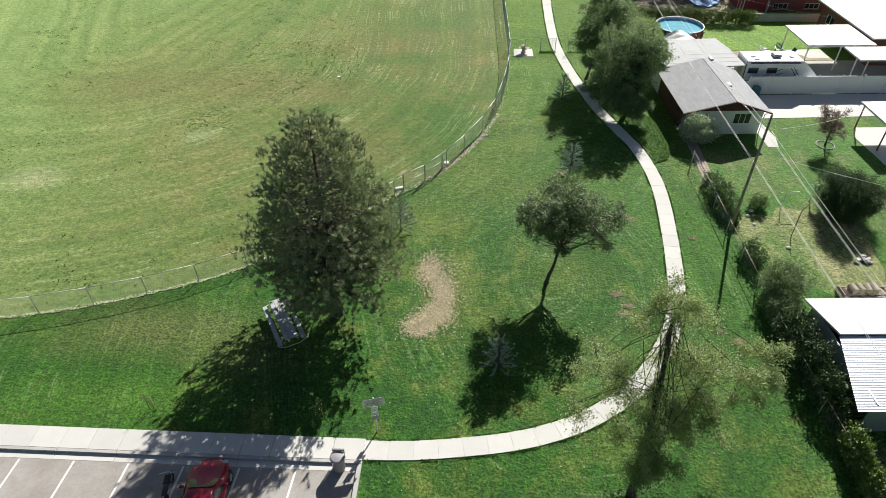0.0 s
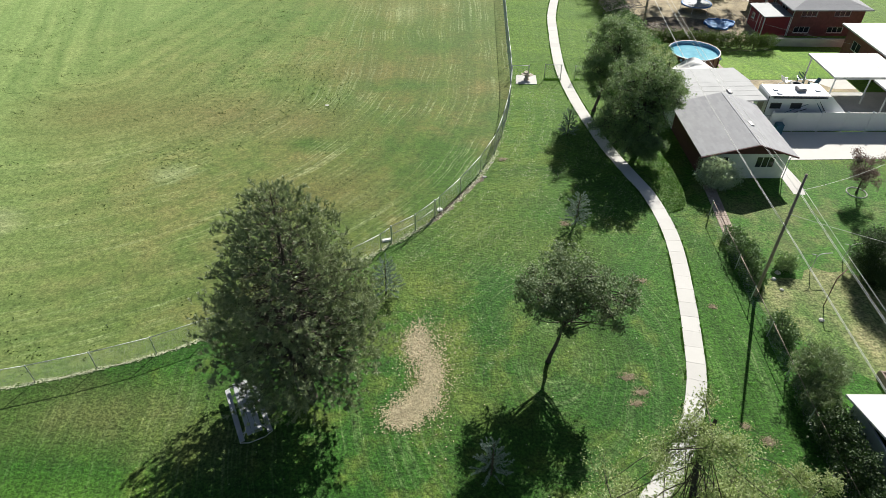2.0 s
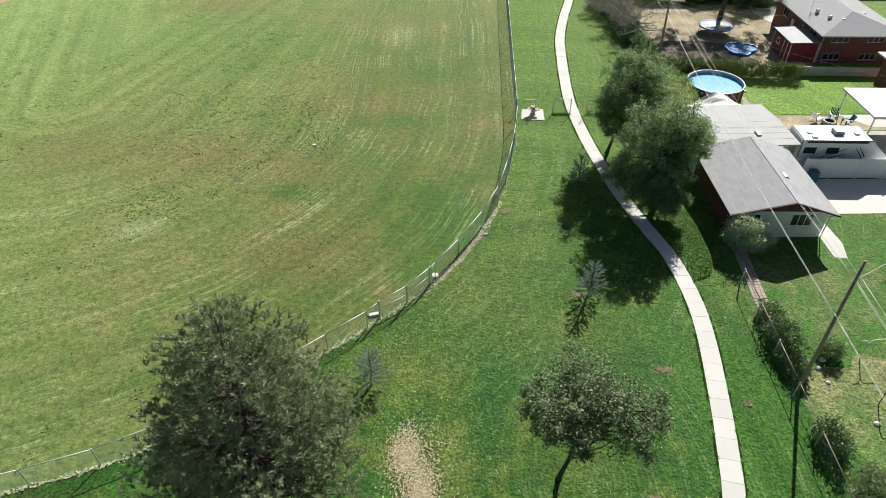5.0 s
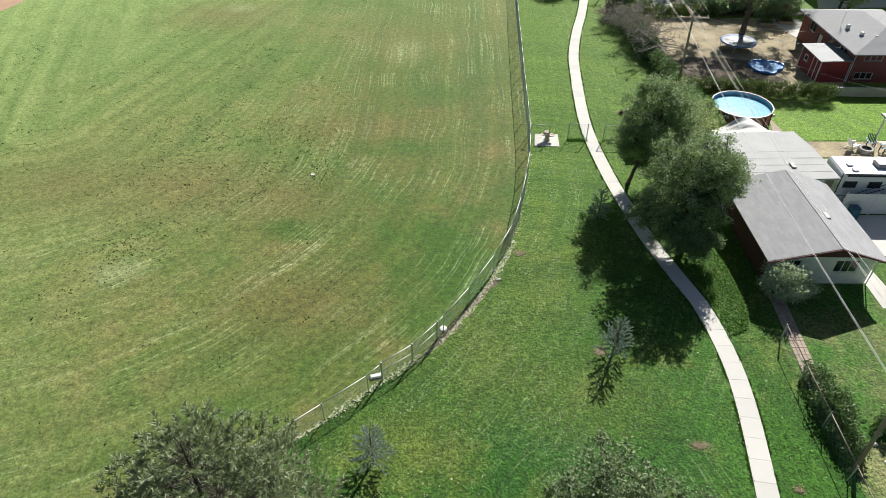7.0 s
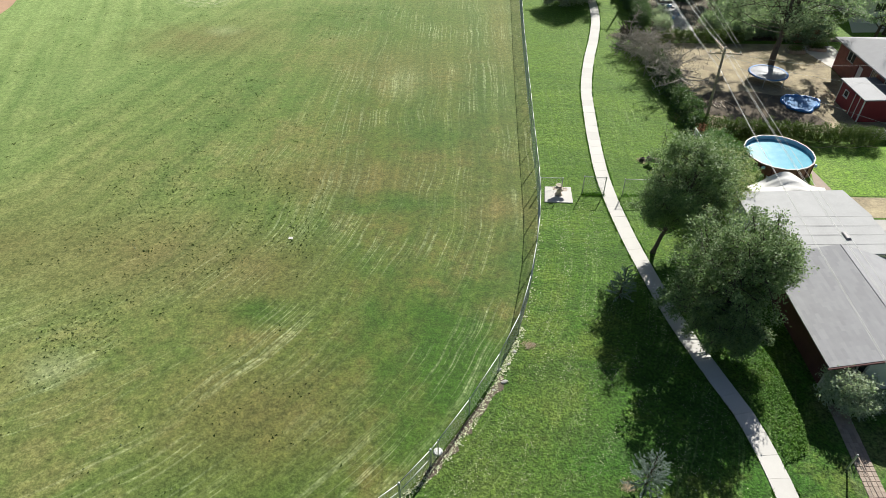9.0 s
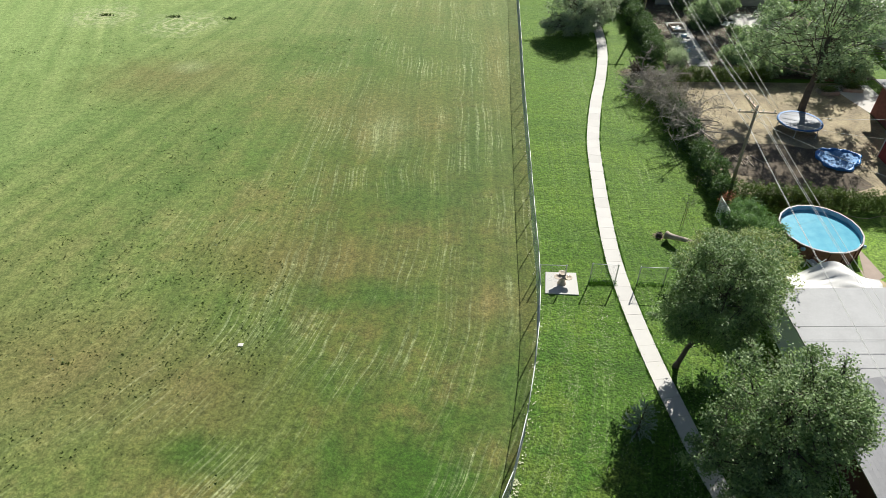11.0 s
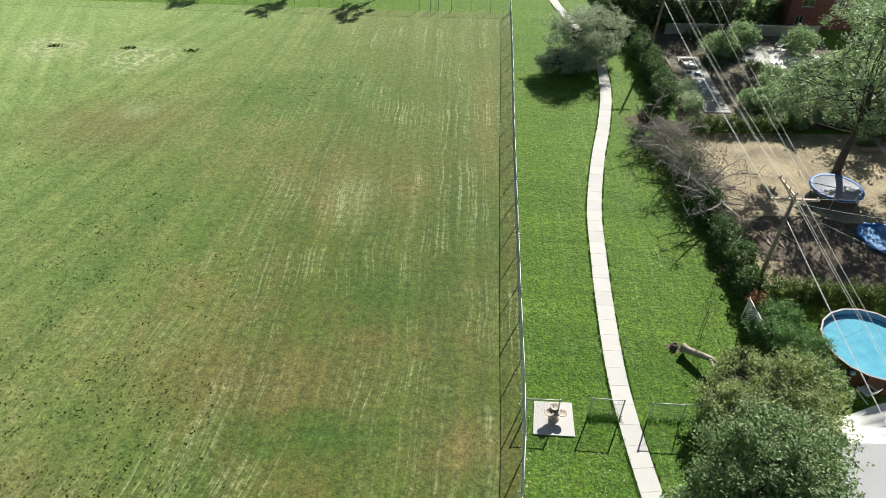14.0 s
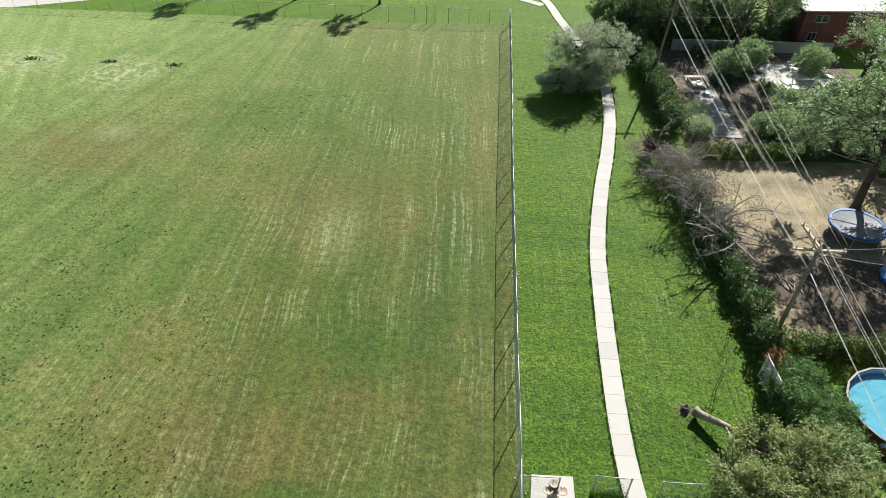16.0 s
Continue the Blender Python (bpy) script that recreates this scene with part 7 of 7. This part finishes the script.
for r in range(28):
    for k in range(4):
        part("paver", Geo().box(-0.42 + k * 0.22, -0.42 + k * 0.22 + 0.21, r * 0.26, r * 0.26 + 0.25, 0, 0.04 + 0.004 * ((r * 7 + k * 3) % 3), 0.01, pose(0.02 * r - 0.1, 0, 0)), M_PAVER, strip_)


def clothes_post(label, x, y, turn):
    t = thing("clothes_post", label, "clothes post", (x, y, 0), turn, "clothes line posts")
    t.scale = (0.8, 0.8, 0.8)
    part("pipe", Geo().tube([(0, 0, 0), (0, 0, 1.5), (0.15, 0, 1.75), (0.5, 0, 1.85), (1.2, 0, 1.85)], 0.035, 7), M_WHITE, t, smooth=True)
    part("pipe", Geo().tube([(0, 0, 1.5), (-0.15, 0, 1.75), (-0.5, 0, 1.85)], 0.035, 7), M_WHITE, t, smooth=True)


clothes_post("white bent-pipe clothes line post", 24.6, 36.4, 5)
clothes_post("white bent-pipe clothes line post", 27.2, 37.4, 5)
bentpole = Geo().tube([(0, 0, 0), (0.0, 0.05, 1.2), (0.25, 0.4, 1.9), (0.9, 0.8, 2.3)], 0.03, 6)
solo("bent_pole", bentpole, M_GABLE, "dark bent metal pole in the yard", "pole", (24.0, 33.2, 0), smooth=True)
for x, y, s in ((21.9, 35.6, 0.14), (22.4, 36.2, 0.17), (23.3, 32.0, 0.15), (22.0, 34.6, 0.12)):
    g = Geo().lathe([(0.1, 0), (1.0, 0.1), (0.9, 0.6), (0.4, 0.9), (0.05, 0.95)], 9)
    g.v = [(p[0] * s * 1.2 + 0.03 * math.sin(9 * p[1]), p[1] * s, p[2] * s) for p in g.v]
    solo("rock", g, M_CONC, "pale rock in the backyard", "rock", (x, y, 0), group="backyard rocks")


def log_pile():
    t = thing("firewood_pile", "stack of cut log rounds in a timber frame", "firewood", (24.6, 27.4, 0))
    part("frame_board", Geo().box(-0.2, 3.4, -0.5, -0.42, 0, 0.35), M_POLE, t)
    part("frame_board", Geo().box(-0.2, 3.4, 0.42, 0.5, 0, 0.35), M_POLE, t)
    part("frame_board", Geo().box(-0.2, -0.12, -0.42, 0.42, 0, 0.5), M_POLE, t)
    for k in range(11):
        x, z = 0.3 + 0.42 * (k % 7), 0.22 + (0.4 if k >= 7 else 0)
        r = RNG.uniform(0.17, 0.25)
        part("log", Geo().tube([(x + (0.2 if k >= 7 else 0), -0.3, z), (x + (0.2 if k >= 7 else 0) + RNG.uniform(-0.1, 0.1), 0.3, z)], r, 10), M_LOG, t, smooth=False)


log_pile()
rub = thing("rubble_heap", "heap of grey broken rubble on the dry lawn", "rubble", (27.5, 30.6, 0))
for k in range(14):
    x, y = RNG.uniform(-0.5, 0.5), RNG.uniform(-0.35, 0.35)
    part("lump", Geo().box(-0.14, 0.14, -0.1, 0.1, 0, 0.14, 0.03, pose(x, y, 0.1 * (k % 2), 0, RNG.uniform(-14, 14), RNG.uniform(0, 180))), M_GREYPL if k % 3 else M_CONC, rub)
hose = [(28.9 + 0.25 * math.sin(2.2 * i), 29.0 + 0.35 * i, 0.03) for i in range(8)]
solo("garden_hose", Geo().tube([(p[0] - 28.9, p[1] - 29, p[2]) for p in hose], 0.02, 5), M_JUNIPER, "pale green garden hose on the lawn", "hose", (28.9, 29, 0))
h2 = [(0.45 * i, 0.18 * math.sin(1.1 * i), 0.35 + 0.1 * math.sin(0.9 * i)) for i in range(16)]
solo("garden_hose", Geo().tube([(x, y, 0.03) for x, y, z in h2], 0.022, 5), M_LITTER, "tan garden hose lying by the hedge", "hose", (29.8, 72.4, 0))
lat = thing("lattice_screen", "white lattice screen beside the juniper", "lattice", (20.95, 72.4, 0), -88)
part("frame", Geo().box(0, 1.8, -0.02, 0.02, 1.7, 1.76).box(0, 1.8, -0.02, 0.02, 0.1, 0.16).box(0, 0.06, -0.02, 0.02, 0, 1.8).box(1.74, 1.8, -0.02, 0.02, 0, 1.8), M_WHITE, lat)
for k in range(14):
    for s in (1, -1):
        u = -0.6 + k * 0.18
        a, b = (u, u + 1.6) if s > 0 else (u + 1.6, u)
        pts = []
        for i in range(17):
            f = i / 16
            x = a + (b - a) * f
            if 0.03 <= x <= 1.77:
                pts.append((x, 0.006 * s, 0.14 + 1.58 * f))
        if len(pts) > 1:
            part("slat", Geo().tube([pts[0], pts[-1]], 0.022, 4, False), M_WHITE, lat)
shrub("bush", "rusty brown dying shrub by the lattice", [(21.6, 72.6, 1.2, 0.6, 0.5, 0.7)], M_ORANGE, 160, 0.06)
pl = thing("planter_box", "low timber planter box with green plants", "planter", (37.8, 92.3, 0), 0, "planter boxes")
for a in ((-0.9, 0.9, -0.5, -0.42), (-0.9, 0.9, 0.42, 0.5), (-0.9, -0.82, -0.42, 0.42), (0.82, 0.9, -0.42, 0.42)):
    part("board", Geo().box(*a, 0, 0.35), M_LOG, pl)
g = Geo()
leaf_cards(g, RNG.normal(size=(700, 3)) * np.array([0.4, 0.2, 0.15]) + np.array([0, 0, 0.5]), 0.06)
tagged(part("greenery", g, M_LEAF3, pl), kind="stuff")
copy_thing(pl, pose(40.3, 92.9, 0, 0, 0, -8))
for k in range(9):
    a = RNG.uniform(-0.6, 0.6)
    solo("timber", Geo().tube([(0, 0, 0.06), (1.4 * math.sin(a), -1.4 * math.cos(a), 0.07)], 0.04, 4), M_LOG, "pale scrap timber by the pole", "timber", (24.6 + 0.22 * k, 80.4 + 0.15 * (k % 3), 0), group="scrap timbers")
deck = thing("deck", "grey weathered deck boards in the back garden", "deck", (26.0, 98.2, 0), -2)
for k in range(20):
    part("board", Geo().box(0.2 + 0.004 * k, 2.6, 0.62 * k, 0.62 * k + 0.58, 0.05, 0.1, 0.006), M_CONC2, deck)
for k in range(16):
    x, y = 26.9 + RNG.uniform(0, 1.2), 99 + RNG.uniform(0, 11)
    s = RNG.uniform(0.12, 0.32)
    solo("crate", Geo().box(-s, s, -s * 0.7, s * 0.7, 0, s, 0.03), (M_TARP, M_PALEBLUE, M_GREYPL)[k % 3], "pale plastic crate on the deck", "crate", (x, y, 0.1), group="crates on the deck", turn=RNG.uniform(0, 90))
sheet("garden_paving", blob_poly(37.4, 110.6, 4.2, 2.3, 0.35), 0.034, M_CONC, "pale dappled paving in the back garden", "paving")
for x, y, tn in ((35.2, 115.4, 20), (36.5, 115.7, -30), (38.2, 112.6, 140), (34.0, 112.0, 75)):
    lawn_chair("white garden chair in the back garden", x, y, tn, M_WHITE, "chairs in the back garden")
for k in range(26):
    x, y, sz = 33.5 + RNG.uniform(0, 9.0), 101.5 + RNG.uniform(0, 11.5), RNG.uniform(0.3, 0.75)
    g = Geo()
    n_ = 9
    vs = [((u / (n_ - 1) - 0.5) * sz * 2, (v / (n_ - 1) - 0.5) * sz * 1.3, 0.02 + 0.16 * sz * (1 + noise.noise((u * 0.7 + k * 5, v * 0.7, 1)))) for u in range(n_) for v in range(n_)]
    g.add(vs, [(u * n_ + v, (u + 1) * n_ + v, (u + 1) * n_ + v + 1, u * n_ + v + 1) for u in range(n_ - 1) for v in range(n_ - 1)])
    g.add([(a, b, max(0.0, c - 0.03)) for a, b, c in vs], [(u * n_ + v + 1, (u + 1) * n_ + v + 1, (u + 1) * n_ + v, u * n_ + v) for u in range(n_ - 1) for v in range(n_ - 1)])
    solo("plastic_sheet", g, M_TARP, "crumpled white plastic sheet on the ground", "plastic sheet", (x, y, 0.035), group="plastic sheets in the back garden", turn=RNG.uniform(0, 180), smooth=True)
raised = thing("raised_bed", "empty timber raised bed frame beside the deck", "raised bed", (24.6, 108.6, 0.02), 4, "raised beds")
for a in ((-0.8, 0.8, -1.0, -0.92), (-0.8, 0.8, 0.92, 1.0), (-0.8, -0.72, -0.92, 0.92), (0.72, 0.8, -0.92, 0.92)):
    part("board", Geo().box(*a, 0, 0.3), M_LOG, raised)
copy_thing(raised, pose(27.6, 108.4, 0.1, 0, 0, 2))
copy_thing(raised, pose(25.6, 103.4, 0.02, 0, 0, 20))
gar = thing("swing_frame", "white tube swing frame in the back garden", "swing frame", (35.2, 105.8, 0))
for s in (0, 2.2):
    part("leg", Geo().tube([(s, -0.8, 0), (s, 0, 2.0)], 0.04, 6), M_WHITE, gar)
    part("leg", Geo().tube([(s, 0.8, 0), (s, 0, 2.0)], 0.04, 6), M_WHITE, gar)
part("top_bar", Geo().tube([(0, 0, 2.0), (2.2, 0, 2.0)], 0.04, 6), M_WHITE, gar)
bn = thing("wheelie_bin", "dark blue wheelie bin by the vinyl fence", "bin", (29.6, 54.2, 0.03))
part("body", Geo().box(-0.28, 0.28, -0.3, 0.3, 0.05, 0.95, 0.05), M_TEAL, bn)
part("lid", Geo().box(-0.3, 0.3, -0.34, 0.32, 0.955, 1.03, 0.03), M_TEAL, bn)
bx = thing("board_fence", "short brown board fence behind the dry yard", "fence", (38.6, 94.9, 0), 0)
for k in range(20):
    part("board", Geo().box(0.15 * k, 0.15 * k + 0.14, 0, 0.025, 0, 1.5 + 0.02 * (k % 3), 0.004), M_WOOD, bx)

# ---- ground cover ----


def inside_np(P, poly):
    c = np.zeros(len(P), bool)
    j = len(poly) - 1
    for i in range(len(poly)):
        (xi, yi), (xj, yj) = poly[i], poly[j]
        if yi != yj:
            c ^= ((yi > P[:, 1]) != (yj > P[:, 1])) & (P[:, 0] < (xj - xi) * (P[:, 1] - yi) / (yj - yi) + xi)
        j = i
    return c


def tufts(P, h, w, geo):
    n = len(P)
    a = RNG.uniform(0, 2 * math.pi, n)
    d = np.stack([np.cos(a), np.sin(a), np.zeros(n)], 1)
    lean = np.stack([RNG.normal(size=n) * 0.5, RNG.normal(size=n) * 0.5, np.ones(n)], 1)
    base = np.concatenate([P, np.full((n, 1), 0.01)], 1)
    H, Wd = h * RNG.uniform(0.5, 1.5, (n, 1)), w * RNG.uniform(0.6, 1.4, (n, 1))
    V = np.stack([base - d * Wd, base + d * Wd, base + lean * H], 1)
    geo.cards(V, 3)


FIELD_POLY = [(-95, 24.0)] + curve + [(-95, 130.2)]
WALK_POLY = side(line, 0.59) + side(line, -0.59)[::-1]
P = RNG.uniform((-26, 8), (20, 70), (150000, 2))
P = P[~inside_np(P, FIELD_POLY) & ~inside_np(P, WALK_POLY) & ~((P[:, 0] < -3.7) & (P[:, 1] < 19.0))]
dens = np.array([noise.noise((x * 0.35, y * 0.35, 0)) for x, y in P])
P = P[dens + RNG.uniform(-0.9, 0.15, len(P)) > 0]
g = Geo()
tufts(P, 0.035, 0.035, g)
P = RNG.uniform((7.5, 66), (21, 124), (12000, 2))
P = P[~inside_np(P, FIELD_POLY) & ~inside_np(P, WALK_POLY)]
tufts(P, 0.035, 0.04, g)
solo("grass_tufts", g, M_TUFT, "short green grass tufts over the park lawn", "grass", kind="stuff")
P = RNG.uniform((-48, 24), (7, 105), (85000, 2))
P = P[inside_np(P, FIELD_POLY)]
dens = np.array([0.7 * noise.noise((x * 0.12, y * 0.12, 5)) + 0.9 * noise.noise((x * 0.7, y * 0.7, 9)) for x, y in P])
for cx, cy, r, k in ((-15.3, 67.9, 2.2, 0.7), (-12, 66, 2.0, 0.6), (-18.4, 58, 3.0, 0.5), (-10.6, 59.6, 3.5, 0.4), (-24, 60, 6, 0.4), (-21.3, 50.9, 2.4, 0.8), (-16, 55.2, 3, 0.5), (-33, 72, 5, 0.3), (-16, 73, 5, 0.35), (-22, 66, 5, 0.35)):
    dens += k * np.exp(-((P[:, 0] - cx) ** 2 + (P[:, 1] - cy) ** 2) / r ** 2)
dens -= 0.7 * np.clip((P[:, 0] + 9.0) / 6.0, 0, 1)
P = P[dens + RNG.uniform(-1.3, -0.1, len(P)) > 0]
g = Geo()
tufts(P, 0.07, 0.062, g)
solo("field_tufts", g, M_TUFT2, "dark short tufts scattered over the sports field", "grass", kind="stuff")

g = Geo()
Q = []
for a, b in zip(curve, curve[1:]):
    m = 60 if b[1] < 52 else 10
    for _ in range(m):
        k = RNG.uniform()
        nx0, ny0 = -(b[1] - a[1]), b[0] - a[0]
        o = RNG.normal() * (0.07 if b[0] < -5 else 0.13) - 0.08
        Q.append((a[0] + (b[0] - a[0]) * k - nx0 * -o, a[1] + (b[1] - a[1]) * k - ny0 * -o, 0.035))
leaf_cards(g, np.array(Q), 0.055, 2.5, 0.6)
solo("leaf_litter", g, M_CLIP, "pale dry leaves and clippings along the fence foot", "leaf litter", kind="stuff")
g = Geo()
patch = [((-0.75, 30.0), (0.7, 1.3), 2600), ((0.05, 27.9), (0.55, 1.3), 2500), ((-0.35, 26.2), (0.75, 0.8), 2600), ((-1.3, 25.2), (0.85, 0.75), 2600), ((-0.1, 28.4), (1.3, 3.2), 1300)]
for c, s, n in patch:
    q = np.concatenate([np.array(c) + RNG.normal(size=(n, 2)) * np.array(s) * 0.58, RNG.uniform(0.028, 0.07, (n, 1))], 1)
    leaf_cards(g, q, 0.05, 2.0, 0.6)
solo("leaf_patch", g, M_LITTER, "patch of fallen brown leaves in the grass", "fallen leaves", kind="stuff")
g = Geo()
q = RNG.uniform((-14, 12), (19, 64), (700, 2))
q = q[~inside_np(q, FIELD_POLY) & ~((q[:, 0] < -3.7) & (q[:, 1] < 18.8))]
leaf_cards(g, np.concatenate([q, np.full((len(q), 1), 0.06)], 1), 0.04, 2.5, 0.6)
solo("fallen_leaves", g, M_CLIP, "scattered pale fallen leaves on the grass", "fallen leaves", kind="stuff")
g = Geo()
for x0, x1, y in ((10.7, 12.45, 65.1), (13.7, 18.4, 65.0)):
    P = np.stack([RNG.uniform(x0, x1, 700), y + RNG.normal(size=700) * 0.16], 1)
    tufts(P, 0.07, 0.035, g)
solo("tall_grass", g, M_TUFT, "unmown tall grass under the barrier panels", "grass", kind="stuff")

g = Geo()
for cx, cy, rx, ry in WORN:
    q = np.array([cx, cy]) + RNG.normal(size=(int(420 * rx * ry / 0.15), 2)) * np.array([rx, ry]) * 0.5
    leaf_cards(g, np.concatenate([q, np.full((len(q), 1), 0.045)], 1), 0.03, 2.0, 0.4)
solo("straw_scatter", g, M_STRAW, "dry straw and soil crumbs round the worn spots", "straw", kind="stuff")

# pale clippings left in mowing rows between the fence and the path
g = Geo()
for row in range(13):
    r = 36.0 + 0.85 * row + RNG.uniform(-0.2, 0.2)
    n = 1500
    a = RNG.uniform(radians(-52), radians(2), n)
    keep = np.array([noise.noise((v * 14.0, row * 3.1, 2.0)) + RNG.uniform(-0.25, 0.25) > 0.03 for v in a])
    a = a[keep]
    rr = r + RNG.normal(size=len(a)) * 0.2
    q = np.stack([-27.5 + rr * np.cos(a), 63.0 + rr * np.sin(a)], 1)
    q = q[~inside_np(q, FIELD_POLY) & ~inside_np(q, WALK_POLY) & (q[:, 0] < 16)]
    leaf_cards(g, np.concatenate([q, np.full((len(q), 1), 0.05)], 1), 0.022, 2.5, 0.6)
solo("clippings", g, M_CLIP, "pale grass clippings in mowing rows", "grass clippings", kind="stuff")
g = Geo()
q = RNG.uniform((22.8, 75.4), (39.3, 94.3), (18000, 2))
q = q[np.array([noise.noise((x * 0.5, y * 0.5, 3)) for x, y in q]) + RNG.uniform(-0.5, 0.5, len(q)) > 0]
leaf_cards(g, np.concatenate([q, np.full((len(q), 1), 0.04)], 1), 0.06, 2.5, 0.35)
solo("straw_litter", g, M_STRAW, "dry straw and dark twigs over the yard", "straw", kind="stuff")

g = Geo()
for cx, cy in ((-41.3, 112.2), (-32.7, 111.8), (-25.6, 111.2)):
    P = np.array([cx, cy]) + RNG.normal(size=(90, 2)) * np.array([0.42, 0.2])
    tufts(P, 0.16, 0.06, g)
solo("rank_grass", g, M_TUFT2, "dark rank grass in worn pits of the field", "grass", kind="stuff")
g = Geo()
q = RNG.uniform((24.2, 96.0), (43.6, 116.0), (9000, 2))
q = q[np.array([noise.noise((x * 0.4, y * 0.4, 8)) for x, y in q]) + RNG.uniform(-0.5, 0.5, len(q)) > 0]
leaf_cards(g, np.concatenate([q, RNG.uniform(0.03, 0.25, (len(q), 1))], 1), 0.085, 1.5, 0.5)
solo("weeds", g, M_GREYLEAF, "pale weeds and fallen leaves over the garden soil", "weeds", kind="stuff")
g = Geo()
for edge in (side(line, 0.59), side(line, -0.59)):
    for a, b in zip(edge, edge[1:]):
        L = math.hypot(b[0] - a[0], b[1] - a[1])
        n = max(2, int(L * 60))
        k = RNG.uniform(0, 1, (n, 1))
        P = np.array(a) * (1 - k) + np.array(b) * k
        P = P + RNG.normal(size=(n, 2)) * 0.035
        P = P[np.array([noise.noise((x * 1.3, y * 1.3, 4)) for x, y in P]) > -0.15]
        if len(P):
            tufts(P, 0.075, 0.035, g)
solo("edge_grass", g, M_TUFT, "ragged grass fringe along the path edges", "grass", kind="stuff")
